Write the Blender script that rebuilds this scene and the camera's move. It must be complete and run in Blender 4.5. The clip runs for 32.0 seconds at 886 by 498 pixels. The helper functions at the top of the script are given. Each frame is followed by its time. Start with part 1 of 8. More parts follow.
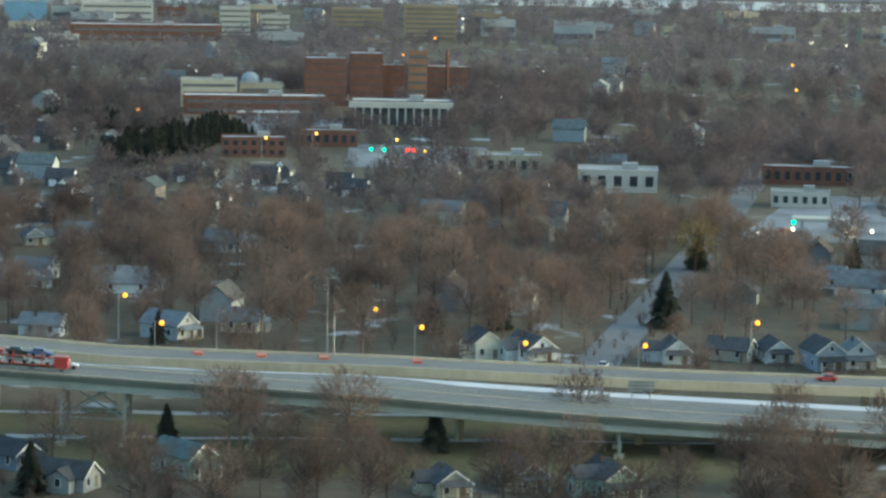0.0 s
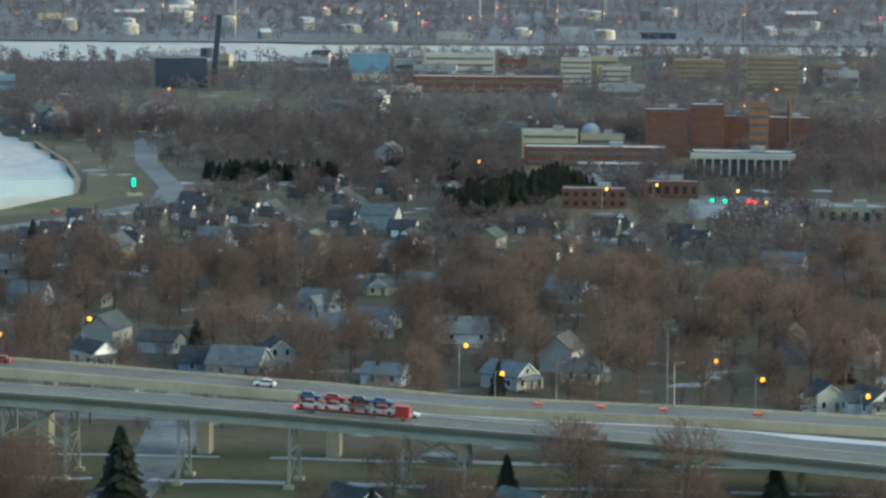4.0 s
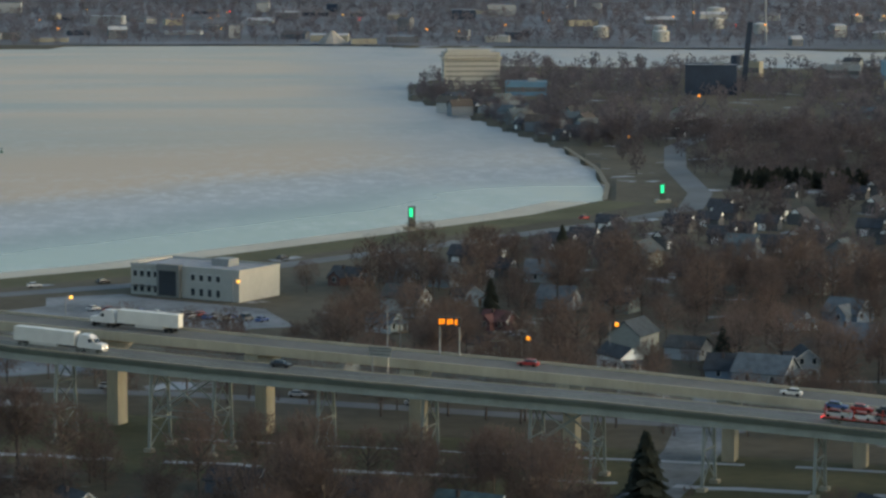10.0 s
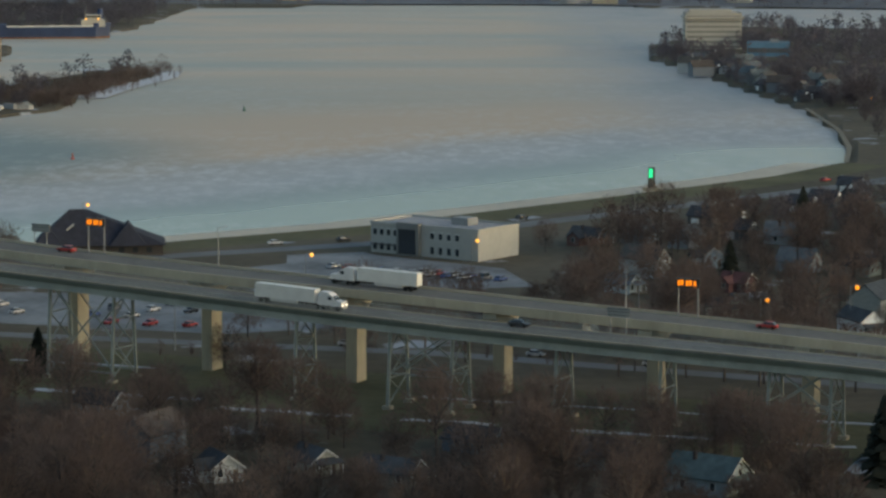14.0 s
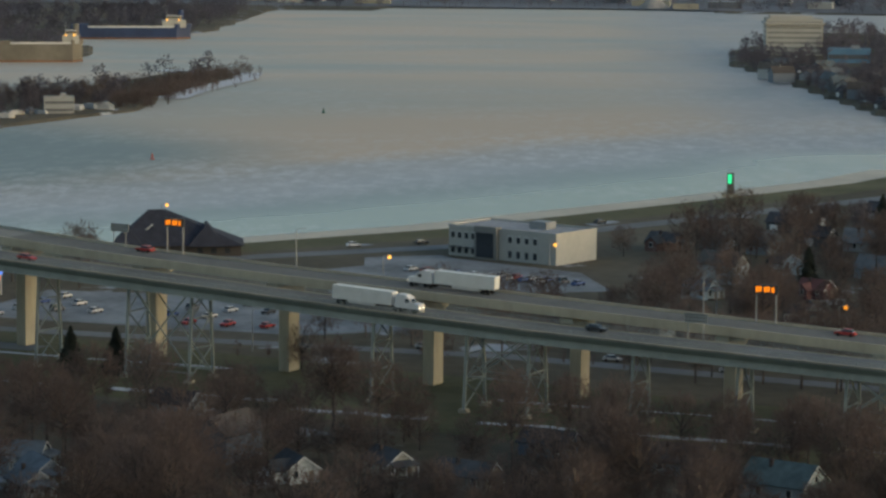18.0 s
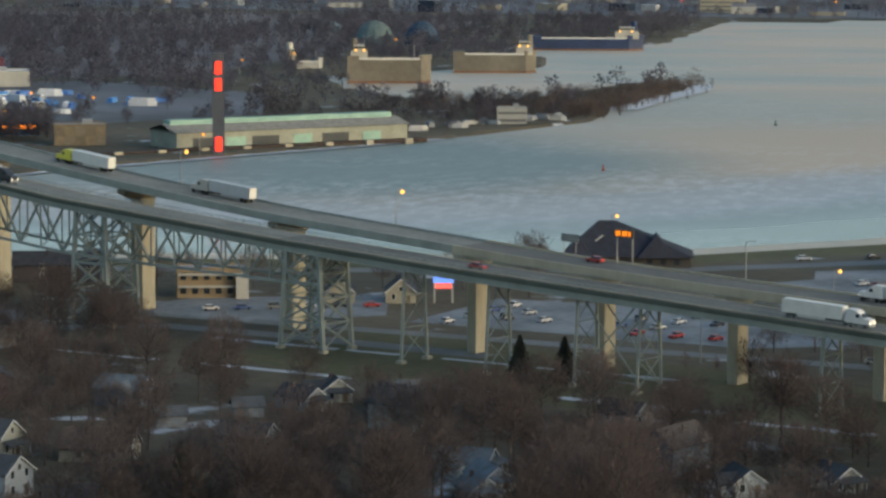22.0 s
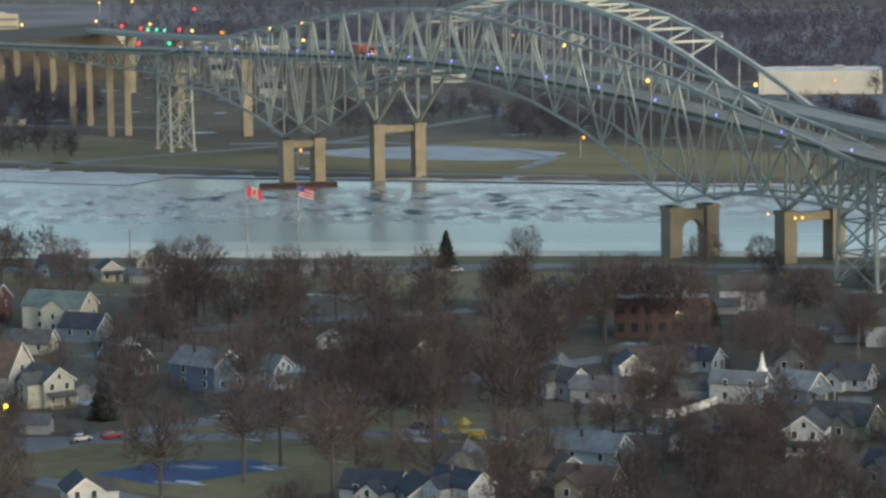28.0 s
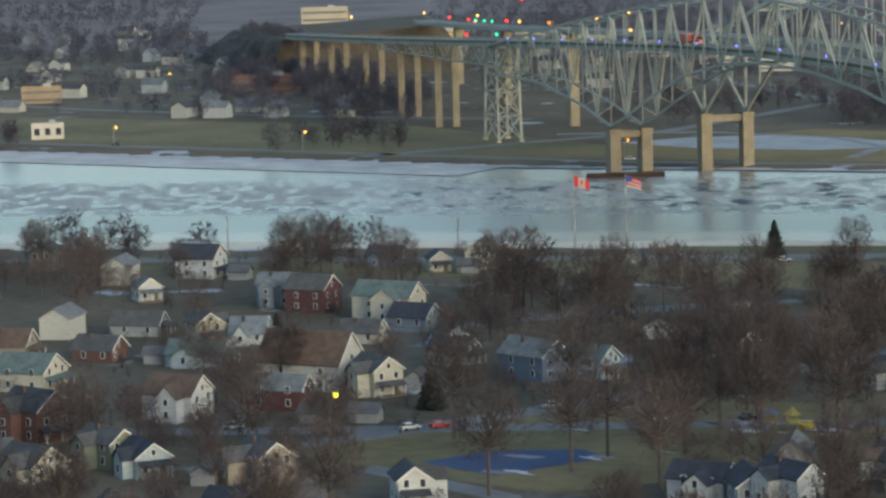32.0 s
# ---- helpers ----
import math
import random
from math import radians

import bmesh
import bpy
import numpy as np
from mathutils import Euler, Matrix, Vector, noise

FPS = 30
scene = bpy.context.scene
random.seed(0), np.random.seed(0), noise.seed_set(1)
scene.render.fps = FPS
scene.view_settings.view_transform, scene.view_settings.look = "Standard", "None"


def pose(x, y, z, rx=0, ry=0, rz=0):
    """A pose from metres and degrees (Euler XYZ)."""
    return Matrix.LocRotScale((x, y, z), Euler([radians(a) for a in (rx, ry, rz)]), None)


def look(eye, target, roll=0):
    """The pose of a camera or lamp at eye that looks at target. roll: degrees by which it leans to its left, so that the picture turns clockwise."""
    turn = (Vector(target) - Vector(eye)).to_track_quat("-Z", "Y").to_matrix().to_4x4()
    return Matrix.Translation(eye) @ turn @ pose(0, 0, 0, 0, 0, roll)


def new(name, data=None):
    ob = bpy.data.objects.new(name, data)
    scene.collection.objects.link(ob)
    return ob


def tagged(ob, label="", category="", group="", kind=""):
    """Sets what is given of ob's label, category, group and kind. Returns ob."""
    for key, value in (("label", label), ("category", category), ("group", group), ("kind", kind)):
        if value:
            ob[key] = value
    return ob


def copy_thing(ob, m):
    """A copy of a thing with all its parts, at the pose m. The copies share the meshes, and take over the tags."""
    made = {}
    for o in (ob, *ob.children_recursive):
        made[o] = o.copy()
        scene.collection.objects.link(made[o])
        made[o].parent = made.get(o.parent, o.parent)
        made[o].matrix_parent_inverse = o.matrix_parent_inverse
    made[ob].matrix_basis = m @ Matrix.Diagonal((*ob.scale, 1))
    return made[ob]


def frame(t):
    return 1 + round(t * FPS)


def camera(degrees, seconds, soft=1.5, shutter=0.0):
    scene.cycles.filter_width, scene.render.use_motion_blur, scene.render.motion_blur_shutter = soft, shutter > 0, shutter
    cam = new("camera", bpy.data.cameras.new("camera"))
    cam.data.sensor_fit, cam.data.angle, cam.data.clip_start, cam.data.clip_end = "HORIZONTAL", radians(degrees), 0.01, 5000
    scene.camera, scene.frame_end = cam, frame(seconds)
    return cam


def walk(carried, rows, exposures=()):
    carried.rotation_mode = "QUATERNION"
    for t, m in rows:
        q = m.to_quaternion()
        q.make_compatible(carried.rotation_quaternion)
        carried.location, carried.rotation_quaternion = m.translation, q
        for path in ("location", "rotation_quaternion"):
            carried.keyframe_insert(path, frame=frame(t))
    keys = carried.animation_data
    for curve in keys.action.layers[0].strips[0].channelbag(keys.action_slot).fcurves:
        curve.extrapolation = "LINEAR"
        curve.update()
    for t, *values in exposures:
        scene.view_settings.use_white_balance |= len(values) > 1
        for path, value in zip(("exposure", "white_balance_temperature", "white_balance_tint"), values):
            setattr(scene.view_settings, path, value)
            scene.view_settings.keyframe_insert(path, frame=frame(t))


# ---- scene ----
EYE_Z = 110.0
PATH = [  # seconds, heading, pitch, lean
    (0, -20.675, -7.340, 0.996),
    (0.5, -19.667, -7.164, 0.885),
    (1, -18.323, -7.001, 0.746),
    (1.5, -16.953, -6.751, 0.657),
    (2, -15.959, -6.686, 0.731),
    (2.5, -15.287, -6.703, 0.705),
    (4.5, -13.063, -6.345, 0.319),
    (5, -11.566, -6.369, 0.275),
    (5.5, -10.682, -6.399, 0.305),
    (6, -9.808, -6.404, 0.348),
    (6.5, -9.364, -6.323, 0.309),
    (7, -8.993, -6.246, 0.265),
    (7.5, -8.088, -6.306, 0.340),
    (8, -7.294, -6.340, 0.249),
    (8.5, -6.401, -6.332, 0.254),
    (9, -5.649, -6.341, 0.100),
    (9.5, -4.827, -6.340, 0.143),
    (10, -3.980, -6.341, 0.022),
    (10.5, -2.945, -6.293, -0.070),
    (11, -1.897, -6.260, -0.069),
    (11.5, -1.313, -6.231, -0.055),
    (12, -0.831, -6.827, -0.008),
    (12.5, -0.422, -7.115, -0.050),
    (13, -0.000, -7.138, -0.000),
    (13.5, 0.321, -7.090, 0.013),
    (14, 0.621, -7.107, 0.012),
    (14.5, 0.865, -7.073, 0.048),
    (15, 1.109, -7.079, 0.107),
    (15.5, 1.347, -7.094, 0.098),
    (17.5, 2.044, -7.014, 0.288),
    (18, 2.120, -7.047, 0.417),
    (18.5, 2.226, -7.050, 0.477),
    (19, 2.528, -7.043, 0.534),
    (19.5, 4.317, -7.033, 0.457),
    (20, 5.566, -7.028, 0.306),
    (20.5, 6.763, -7.035, 0.328),
    (21, 8.211, -6.994, 0.174),
    (21.5, 9.346, -6.945, 0.346),
    (22, 10.770, -6.870, 0.196),
    (22.5, 12.520, -6.865, 0.328),
    (23, 14.557, -6.844, 0.276),
    (23.5, 16.478, -6.798, 0.185),
    (24, 18.351, -6.761, 0.010),
    (24.5, 20.253, -6.795, -0.179),
    (25, 22.053, -7.028, -0.331),
    (25.5, 23.365, -7.000, -0.446),
    (27.5, 27.873, -6.654, -0.644),
    (28, 29.393, -6.762, -0.833),
    (28.5, 30.983, -7.170, -0.971),
    (29, 32.306, -7.625, -1.110),
    (29.5, 33.215, -7.827, -1.259),
    (30, 33.929, -7.810, -1.358),
    (30.5, 34.485, -7.765, -1.320),
    (31, 34.951, -7.727, -1.364),
    (31.5, 35.378, -7.674, -1.503),
    (32, 35.695, -6.818, -1.643),
]
cam = camera(16.829, 32.0, soft=2.7)
walk(cam, [(t, pose(0, 0, EYE_Z, 90 + p, 0, h) @ pose(0, 0, 0, 0, 0, r)) for t, h, p, r in PATH],
     exposures=[(0, 2.2, 7000, -7), (5, 1.82, 6900, -3), (9, 1.23, 7200, 3), (13, 0.84, 7450, 3), (19, 0.79, 7450, 4), (24, 1.42, 6850, 4), (28, 1.53, 6750, 4), (32, 1.48, 6750, 4)])

# ---- dusk light under thin overcast ----
world = bpy.data.worlds.new("world")
scene.world = world
world.use_nodes = True
sky = world.node_tree.nodes.new("ShaderNodeTexSky")
sky.sky_type, sky.sun_disc = "NISHITA", False
sky.sun_elevation, sky.sun_rotation = radians(12), radians(110)
sky.air_density, sky.dust_density, sky.ozone_density = 1.0, 2.2, 2.0
background = world.node_tree.nodes["Background"]
background.inputs["Strength"].default_value = 0.12
world.node_tree.links.new(sky.outputs["Color"], background.inputs["Color"])
sun = new("sun", bpy.data.lights.new("sun", "SUN"))
sun.data.energy, sun.data.angle, sun.data.color = 0.3, radians(40), (1.0, 0.95, 0.9)
sun.matrix_world = look((940, -340, 400), (0, 0, 0))

# ---- materials ----


def mat(name, base, rough=0.8, scale=1.0, amount=0.25, bump=0.0, metal=0.0, vary=0.0, second=None, spec=0.3, stretch=(1, 1, 1), fine=6.0):
    """A principled surface with colour variation at two scales; vary: change from object to object."""
    m = bpy.data.materials.new(name)
    m.use_nodes = True
    nt = m.node_tree
    N, L = nt.nodes, nt.links
    b = N["Principled BSDF"]
    b.inputs["Roughness"].default_value, b.inputs["Metallic"].default_value = rough, metal
    b.inputs["Specular IOR Level"].default_value = spec
    geo = N.new("ShaderNodeNewGeometry")
    mp = N.new("ShaderNodeMapping")
    mp.inputs["Scale"].default_value = [s * scale for s in stretch]
    L.new(geo.outputs["Position"], mp.inputs["Vector"])
    n1, n2 = N.new("ShaderNodeTexNoise"), N.new("ShaderNodeTexNoise")
    n1.inputs["Scale"].default_value, n1.inputs["Detail"].default_value = 1.0, 4
    n2.inputs["Scale"].default_value, n2.inputs["Detail"].default_value = fine, 3
    for n in (n1, n2):
        L.new(mp.outputs["Vector"], n.inputs["Vector"])
    add = N.new("ShaderNodeMath")
    add.operation = "MULTIPLY_ADD"
    L.new(n2.outputs["Fac"], add.inputs[0])
    add.inputs[1].default_value = 0.5
    L.new(n1.outputs["Fac"], add.inputs[2])
    ramp = N.new("ShaderNodeMapRange")
    ramp.inputs["From Min"].default_value, ramp.inputs["From Max"].default_value = 0.5, 1.0
    L.new(add.outputs[0], ramp.inputs["Value"])
    mix = N.new("ShaderNodeMix")
    mix.data_type = "RGBA"
    second = second or tuple(min(1, c * (1 + amount)) for c in base)
    first = tuple(c * (1 - amount) for c in base)
    mix.inputs["A"].default_value, mix.inputs["B"].default_value = (*first, 1), (*second, 1)
    L.new(ramp.outputs[0], mix.inputs["Factor"])
    out = mix.outputs["Result"]
    if vary:
        info, hsv, vr = N.new("ShaderNodeObjectInfo"), N.new("ShaderNodeHueSaturation"), N.new("ShaderNodeMapRange")
        vr.inputs["To Min"].default_value, vr.inputs["To Max"].default_value = 1 - vary, 1 + vary
        L.new(info.outputs["Random"], vr.inputs["Value"])
        L.new(vr.outputs[0], hsv.inputs["Value"])
        L.new(out, hsv.inputs["Color"])
        out = hsv.outputs["Color"]
    L.new(out, b.inputs["Base Color"])
    if bump:
        bp = N.new("ShaderNodeBump")
        bp.inputs["Strength"].default_value, bp.inputs["Distance"].default_value = bump, 0.1
        L.new(n2.outputs["Fac"], bp.inputs["Height"])
        L.new(bp.outputs["Normal"], b.inputs["Normal"])
    return m


def glow(name, color, strength):
    m = bpy.data.materials.new(name)
    m.use_nodes = True
    b = m.node_tree.nodes["Principled BSDF"]
    b.inputs["Base Color"].default_value = (*color, 1)
    b.inputs["Emission Color"].default_value = (*color, 1)
    b.inputs["Emission Strength"].default_value = strength
    return m


MCACHE = {}


def paint(kind, rgb):
    """Painted siding, roofing or coachwork in a colour, one material for each."""
    key = (kind, rgb)
    if key not in MCACHE:
        if kind == "siding":
            MCACHE[key] = mat("siding", rgb, 0.7, 0.6, 0.14, 0.1, fine=9, stretch=(1, 1, 4))
        elif kind == "shingle":
            MCACHE[key] = mat("shingle", rgb, 0.9, 0.5, 0.3, 0.2, fine=8)
        elif kind == "coach":
            MCACHE[key] = mat("coachwork", rgb, 0.35, 0.5, 0.08, spec=0.5)
        else:
            MCACHE[key] = mat(kind, rgb, 0.8, 0.4, 0.2, 0.15)
    return MCACHE[key]


GRASS = mat("winter_grass", (0.12, 0.112, 0.052), 0.95, 0.02, 0.3, 0.2, second=(0.195, 0.165, 0.09), fine=12)
SNOW = mat("old_snow", (0.42, 0.455, 0.5), 0.8, 0.1, 0.12, 0.2)
SALTED = mat("salted_asphalt", (0.145, 0.153, 0.16), 0.8, 0.05, 0.25, 0.1, fine=9)
LOT = mat("frosty_parking_asphalt", (0.15, 0.163, 0.177), 0.8, 0.06, 0.3, 0.1, second=(0.26, 0.282, 0.305), fine=7)
PALEROAD = mat("salt_bleached_road", (0.14, 0.145, 0.147), 0.8, 0.05, 0.2, 0.1, fine=9)
LAWN = mat("olive_winter_lawn", (0.085, 0.088, 0.042), 0.95, 0.03, 0.25, 0.2, second=(0.135, 0.122, 0.068), fine=12)
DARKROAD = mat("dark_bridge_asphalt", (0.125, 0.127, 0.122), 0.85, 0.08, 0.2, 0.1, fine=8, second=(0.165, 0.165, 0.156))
CONCRETE = mat("cream_concrete", (0.38, 0.35, 0.275), 0.85, 0.15, 0.16, 0.2, fine=7, stretch=(1, 1, 0.3))
STONE = mat("ochre_stone_pier", (0.2, 0.178, 0.138), 0.9, 0.2, 0.2, 0.3, fine=7)
OLDSTONE = mat("grey_ochre_concrete", (0.2, 0.18, 0.14), 0.9, 0.2, 0.2, 0.3, fine=7)
# salt-grey deck asphalt, paled further for sky reflected at a low angle
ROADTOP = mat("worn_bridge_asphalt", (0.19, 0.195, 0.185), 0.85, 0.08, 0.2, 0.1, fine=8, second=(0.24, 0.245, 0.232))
STEEL = mat("pale_green_painted_steel", (0.262, 0.29, 0.272), 0.6, 0.2, 0.18, 0.1, fine=7)
DARKSTEEL = mat("dark_green_girder_paint", (0.085, 0.1, 0.086), 0.6, 0.2, 0.2, 0.1, fine=7)
PALERIB = mat("pale_arch_paint", (0.35, 0.375, 0.35), 0.6, 0.2, 0.12, 0.1, fine=7)
BARK = mat("bark", (0.095, 0.08, 0.074), 0.95, 0.6, 0.3, 0.4, vary=0.25)
TWIG = mat("bare_twigs", (0.152, 0.108, 0.094), 0.95, 0.02, 0.35, vary=0.3, second=(0.218, 0.157, 0.135))


def soften(m, own=0.32, sky=0.9, pass_on=0.5):
    """Fine twigs scatter light to both sides; lean their shading normal towards the sky."""
    N, L = m.node_tree.nodes, m.node_tree.links
    geo, sc, ad, nm = N.new("ShaderNodeNewGeometry"), N.new("ShaderNodeVectorMath"), N.new("ShaderNodeVectorMath"), N.new("ShaderNodeVectorMath")
    sc.operation, ad.operation, nm.operation = "SCALE", "ADD", "NORMALIZE"
    sc.inputs["Scale"].default_value = own
    ad.inputs[1].default_value = (0, 0, sky)
    L.new(geo.outputs["Normal"], sc.inputs[0])
    L.new(sc.outputs[0], ad.inputs[0])
    L.new(ad.outputs[0], nm.inputs[0])
    b = N["Principled BSDF"]
    L.new(nm.outputs[0], b.inputs["Normal"])
    thin, both = N.new("ShaderNodeBsdfTranslucent"), N.new("ShaderNodeMixShader")
    L.new(b.inputs["Base Color"].links[0].from_socket, thin.inputs["Color"])
    both.inputs[0].default_value = pass_on
    L.new(b.outputs[0], both.inputs[1])
    L.new(thin.outputs[0], both.inputs[2])
    L.new(both.outputs[0], N["Material Output"].inputs["Surface"])


# distance haze put into the twig colour: paler and greyer than TWIG
HAZE_TWIG = mat("grey_brown_twigs", (0.2, 0.174, 0.19), 0.95, 0.01, 0.3, second=(0.275, 0.24, 0.262))
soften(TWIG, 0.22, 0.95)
soften(HAZE_TWIG, 0.12, 1.0)
# half-strength haze tint in the twig colour, for woods at 900 to 1500 m
MID_HAZE_TWIG = mat("mauve_brown_twigs", (0.155, 0.125, 0.13), 0.95, 0.012, 0.3, second=(0.225, 0.183, 0.19))
soften(MID_HAZE_TWIG, 0.15, 1.0)
SCRUB = mat("ochre_brown_scrub", (0.225, 0.155, 0.125), 0.95, 0.03, 0.3, second=(0.31, 0.225, 0.185))
soften(SCRUB, 0.15, 1.0)
WILLOW = mat("yellow_willow_twigs", (0.26, 0.19, 0.07), 0.95, 0.1, 0.25)
soften(WILLOW)
NEEDLE = mat("dark_conifer_needles", (0.06, 0.068, 0.052), 0.95, 0.5, 0.3, vary=0.25)
soften(NEEDLE, 0.4, 0.8, 0.5)
GLASS = mat("dark_window_glass", (0.03, 0.04, 0.05), 0.15, 1.0, 0.1, spec=0.6)
TRIM = mat("white_trim", (0.6, 0.6, 0.58), 0.7, 0.5, 0.08)
WOOD = mat("weathered_timber", (0.16, 0.13, 0.1), 0.9, 0.3, 0.3, 0.3)
RUBBER = mat("tyre_rubber", (0.02, 0.02, 0.02), 0.9, 1.0, 0.1)
GALV = mat("galvanised_pole", (0.28, 0.29, 0.3), 0.5, 0.5, 0.15, metal=0.3)
BRICK = mat("red_brick", (0.15, 0.076, 0.06), 0.9, 0.3, 0.2, 0.3, fine=8)
SODIUM = glow("sodium_lamp", (1.0, 0.34, 0.025), 0.7)
WARM = glow("warm_lamp", (1.0, 0.5, 0.1), 0.8)
AMBER = glow("amber_message", (1.0, 0.25, 0.01), 0.6)
REDLIT = glow("red_lamp", (1.0, 0.03, 0.015), 1.0)
GREENLIT = glow("green_lamp", (0.01, 0.75, 0.33), 0.6)
BLUELIT = glow("blue_lamp", (0.15, 0.17, 1.0), 1.2)
WHITELIT = glow("white_lamp", (1.0, 0.9, 0.75), 1.2)

# ---- mesh helpers ----


class Mesh:
    """Collects plain vertices and faces of one part."""

    def __init__(self):
        self.v, self.f = [], []

    def add(self, pts, faces):
        n = len(self.v)
        self.v += [tuple(p) for p in pts]
        self.f += [tuple(n + i for i in q) for q in faces]
        return self

    def box(self, x, y, z, sx, sy, sz, turn=0.0):
        """A box with its base centre at x, y, z."""
        c, s = math.cos(turn), math.sin(turn)
        pts = []
        for k in (0, sz):
            for a, b in ((-sx / 2, -sy / 2), (sx / 2, -sy / 2), (sx / 2, sy / 2), (-sx / 2, sy / 2)):
                pts.append((x + a * c - b * s, y + a * s + b * c, z + k))
        return self.add(pts, [(3, 2, 1, 0), (4, 5, 6, 7), (0, 1, 5, 4), (1, 2, 6, 5), (2, 3, 7, 6), (3, 0, 4, 7)])

    def beam(self, p, q, w, h=None):
        """A straight bar of rectangular section between two points."""
        p, q = Vector(p), Vector(q)
        d = (q - p).normalized()
        side = d.cross(Vector((0, 0, 1)))
        side = Vector((1, 0, 0)) if side.length < 1e-3 else side.normalized()
        up = side.cross(d)
        h = h or w
        pts = [o + side * a * w / 2 + up * b * h / 2 for o in (p, q) for a, b in ((-1, -1), (1, -1), (1, 1), (-1, 1))]
        return self.add(pts, [(3, 2, 1, 0), (4, 5, 6, 7), (0, 1, 5, 4), (1, 2, 6, 5), (2, 3, 7, 6), (3, 0, 4, 7)])

    def tube(self, x, y, z0, z1, r0, r1=None, n=8):
        r1 = r0 if r1 is None else r1
        pts = [(x + r * math.cos(a), y + r * math.sin(a), z) for z, r in ((z0, r0), (z1, r1)) for a in (2 * math.pi * i / n for i in range(n))]
        return self.add(pts, [tuple(range(n - 1, -1, -1)), tuple(range(n, 2 * n))] + [(i, (i + 1) % n, n + (i + 1) % n, n + i) for i in range(n)])

    def ball(self, x, y, z, r, sz=1.0, n=8, rings=5):
        pts, fs = [(x, y, z - r * sz)], []
        for k in range(1, rings):
            b = -math.pi / 2 + math.pi * k / rings
            pts += [(x + r * math.cos(b) * math.cos(a), y + r * math.cos(b) * math.sin(a), z + r * sz * math.sin(b)) for a in (2 * math.pi * i / n for i in range(n))]
        pts.append((x, y, z + r * sz))
        last = len(pts) - 1
        for i in range(n):
            j = (i + 1) % n
            fs.append((0, 1 + j, 1 + i))
            for k in range(rings - 2):
                fs.append((1 + k * n + i, 1 + k * n + j, 1 + (k + 1) * n + j, 1 + (k + 1) * n + i))
            fs.append((1 + (rings - 2) * n + i, 1 + (rings - 2) * n + j, last))
        return self.add(pts, fs)

    def prism(self, outline, z0, z1):
        n = len(outline)
        pts = [(x, y, z0) for x, y in outline] + [(x, y, z1) for x, y in outline]
        return self.add(pts, [tuple(range(n - 1, -1, -1)), tuple(range(n, 2 * n))] + [(i, (i + 1) % n, n + (i + 1) % n, n + i) for i in range(n)])

    def strip(self, left, right):
        """A ribbon between two equally long lines of points."""
        n = len(left)
        return self.add(list(left) + list(right), [(i, n + i, n + i + 1, i + 1) for i in range(n - 1)])

    def data(self, name, material):
        me = bpy.data.meshes.new(name)
        me.from_pydata(self.v, [], self.f)
        if material:
            me.materials.append(material)
        return me


def part(name, mesh, material, parent=None, label=""):
    """Links a mesh as one object, under a thing or a part where one is given."""
    ob = new(name, mesh.data(name, material))
    if parent is not None:
        ob.parent = parent
    if label:
        ob["label"] = label
    return ob


def at(x, y, turn=0.0, z=0.0):
    return Matrix.Translation((x, y, z)) @ Matrix.Rotation(turn, 4, "Z")


def group_of(name, label, category, m, group="", kind=""):
    """An Empty at the base of a thing."""
    e = new(name)
    e.matrix_world = m
    return tagged(e, label, category, group, kind)


def spread(pairs, x):
    xs, ys = zip(*pairs)
    return float(np.interp(x, xs, ys))


# ---- plan: banks, bridge lines and levels ----
US_BANK = [(-2500, -100), (-900, 590), (-670, 695), (-475, 778), (-387, 815), (-300, 845), (-163, 868), (-97, 893), (-33, 940), (50, 1029),
           (112, 1100), (143, 1152), (152, 1214), (158, 1300), (157, 1421), (140, 1560), (125, 1700), (105, 1829), (114, 1964), (194, 2219),
           (300, 2180), (419, 2160), (623, 2265), (800, 2230), (3000, 1500)]
FAR_BANK = [(3000, 1650), (729, 2400), (318, 2501), (62, 2575), (-124, 2570), (-240, 2500), (-250, 2140), (-345, 2110), (-360, 2060), (-300, 1950),
            (-290, 1830), (-345, 1815), (-395, 1720), (-372, 1640), (-325, 1570), (-285, 1535), (-255, 1560), (-228, 1650), (-215, 1712), (-177, 1697), (-178, 1655), (-200, 1525), (-198, 1428), (-250, 1306),
            (-343, 1168), (-416, 1048), (-680, 993), (-946, 977), (-2500, 960)]
RIVER = np.array(US_BANK + FAR_BANK, float)


def river_distance(x, y):
    """Signed distance to the banks for arrays: negative in the water."""
    a, b = RIVER, np.roll(RIVER, -1, 0)
    best = np.full(x.shape, 1e9)
    inside = np.zeros(x.shape, bool)
    for (x0, y0), (x1, y1) in zip(a, b):
        dx, dy = x1 - x0, y1 - y0
        u = np.clip(((x - x0) * dx + (y - y0) * dy) / (dx * dx + dy * dy), 0, 1)
        best = np.minimum(best, np.hypot(x - x0 - u * dx, y - y0 - u * dy))
        cross = (y0 > y) != (y1 > y)
        inside ^= cross & (x < (x1 - x0) * (y - y0) / ((y1 - y0) or 1e-9) + x0)
    return np.where(inside, -best, best)


def old_y(x):
    return 2.026e-4 * x * x - 0.4876 * x + 609.3


def new_y(x):
    return 3.315e-4 * x * x - 0.442 * x + 636.4


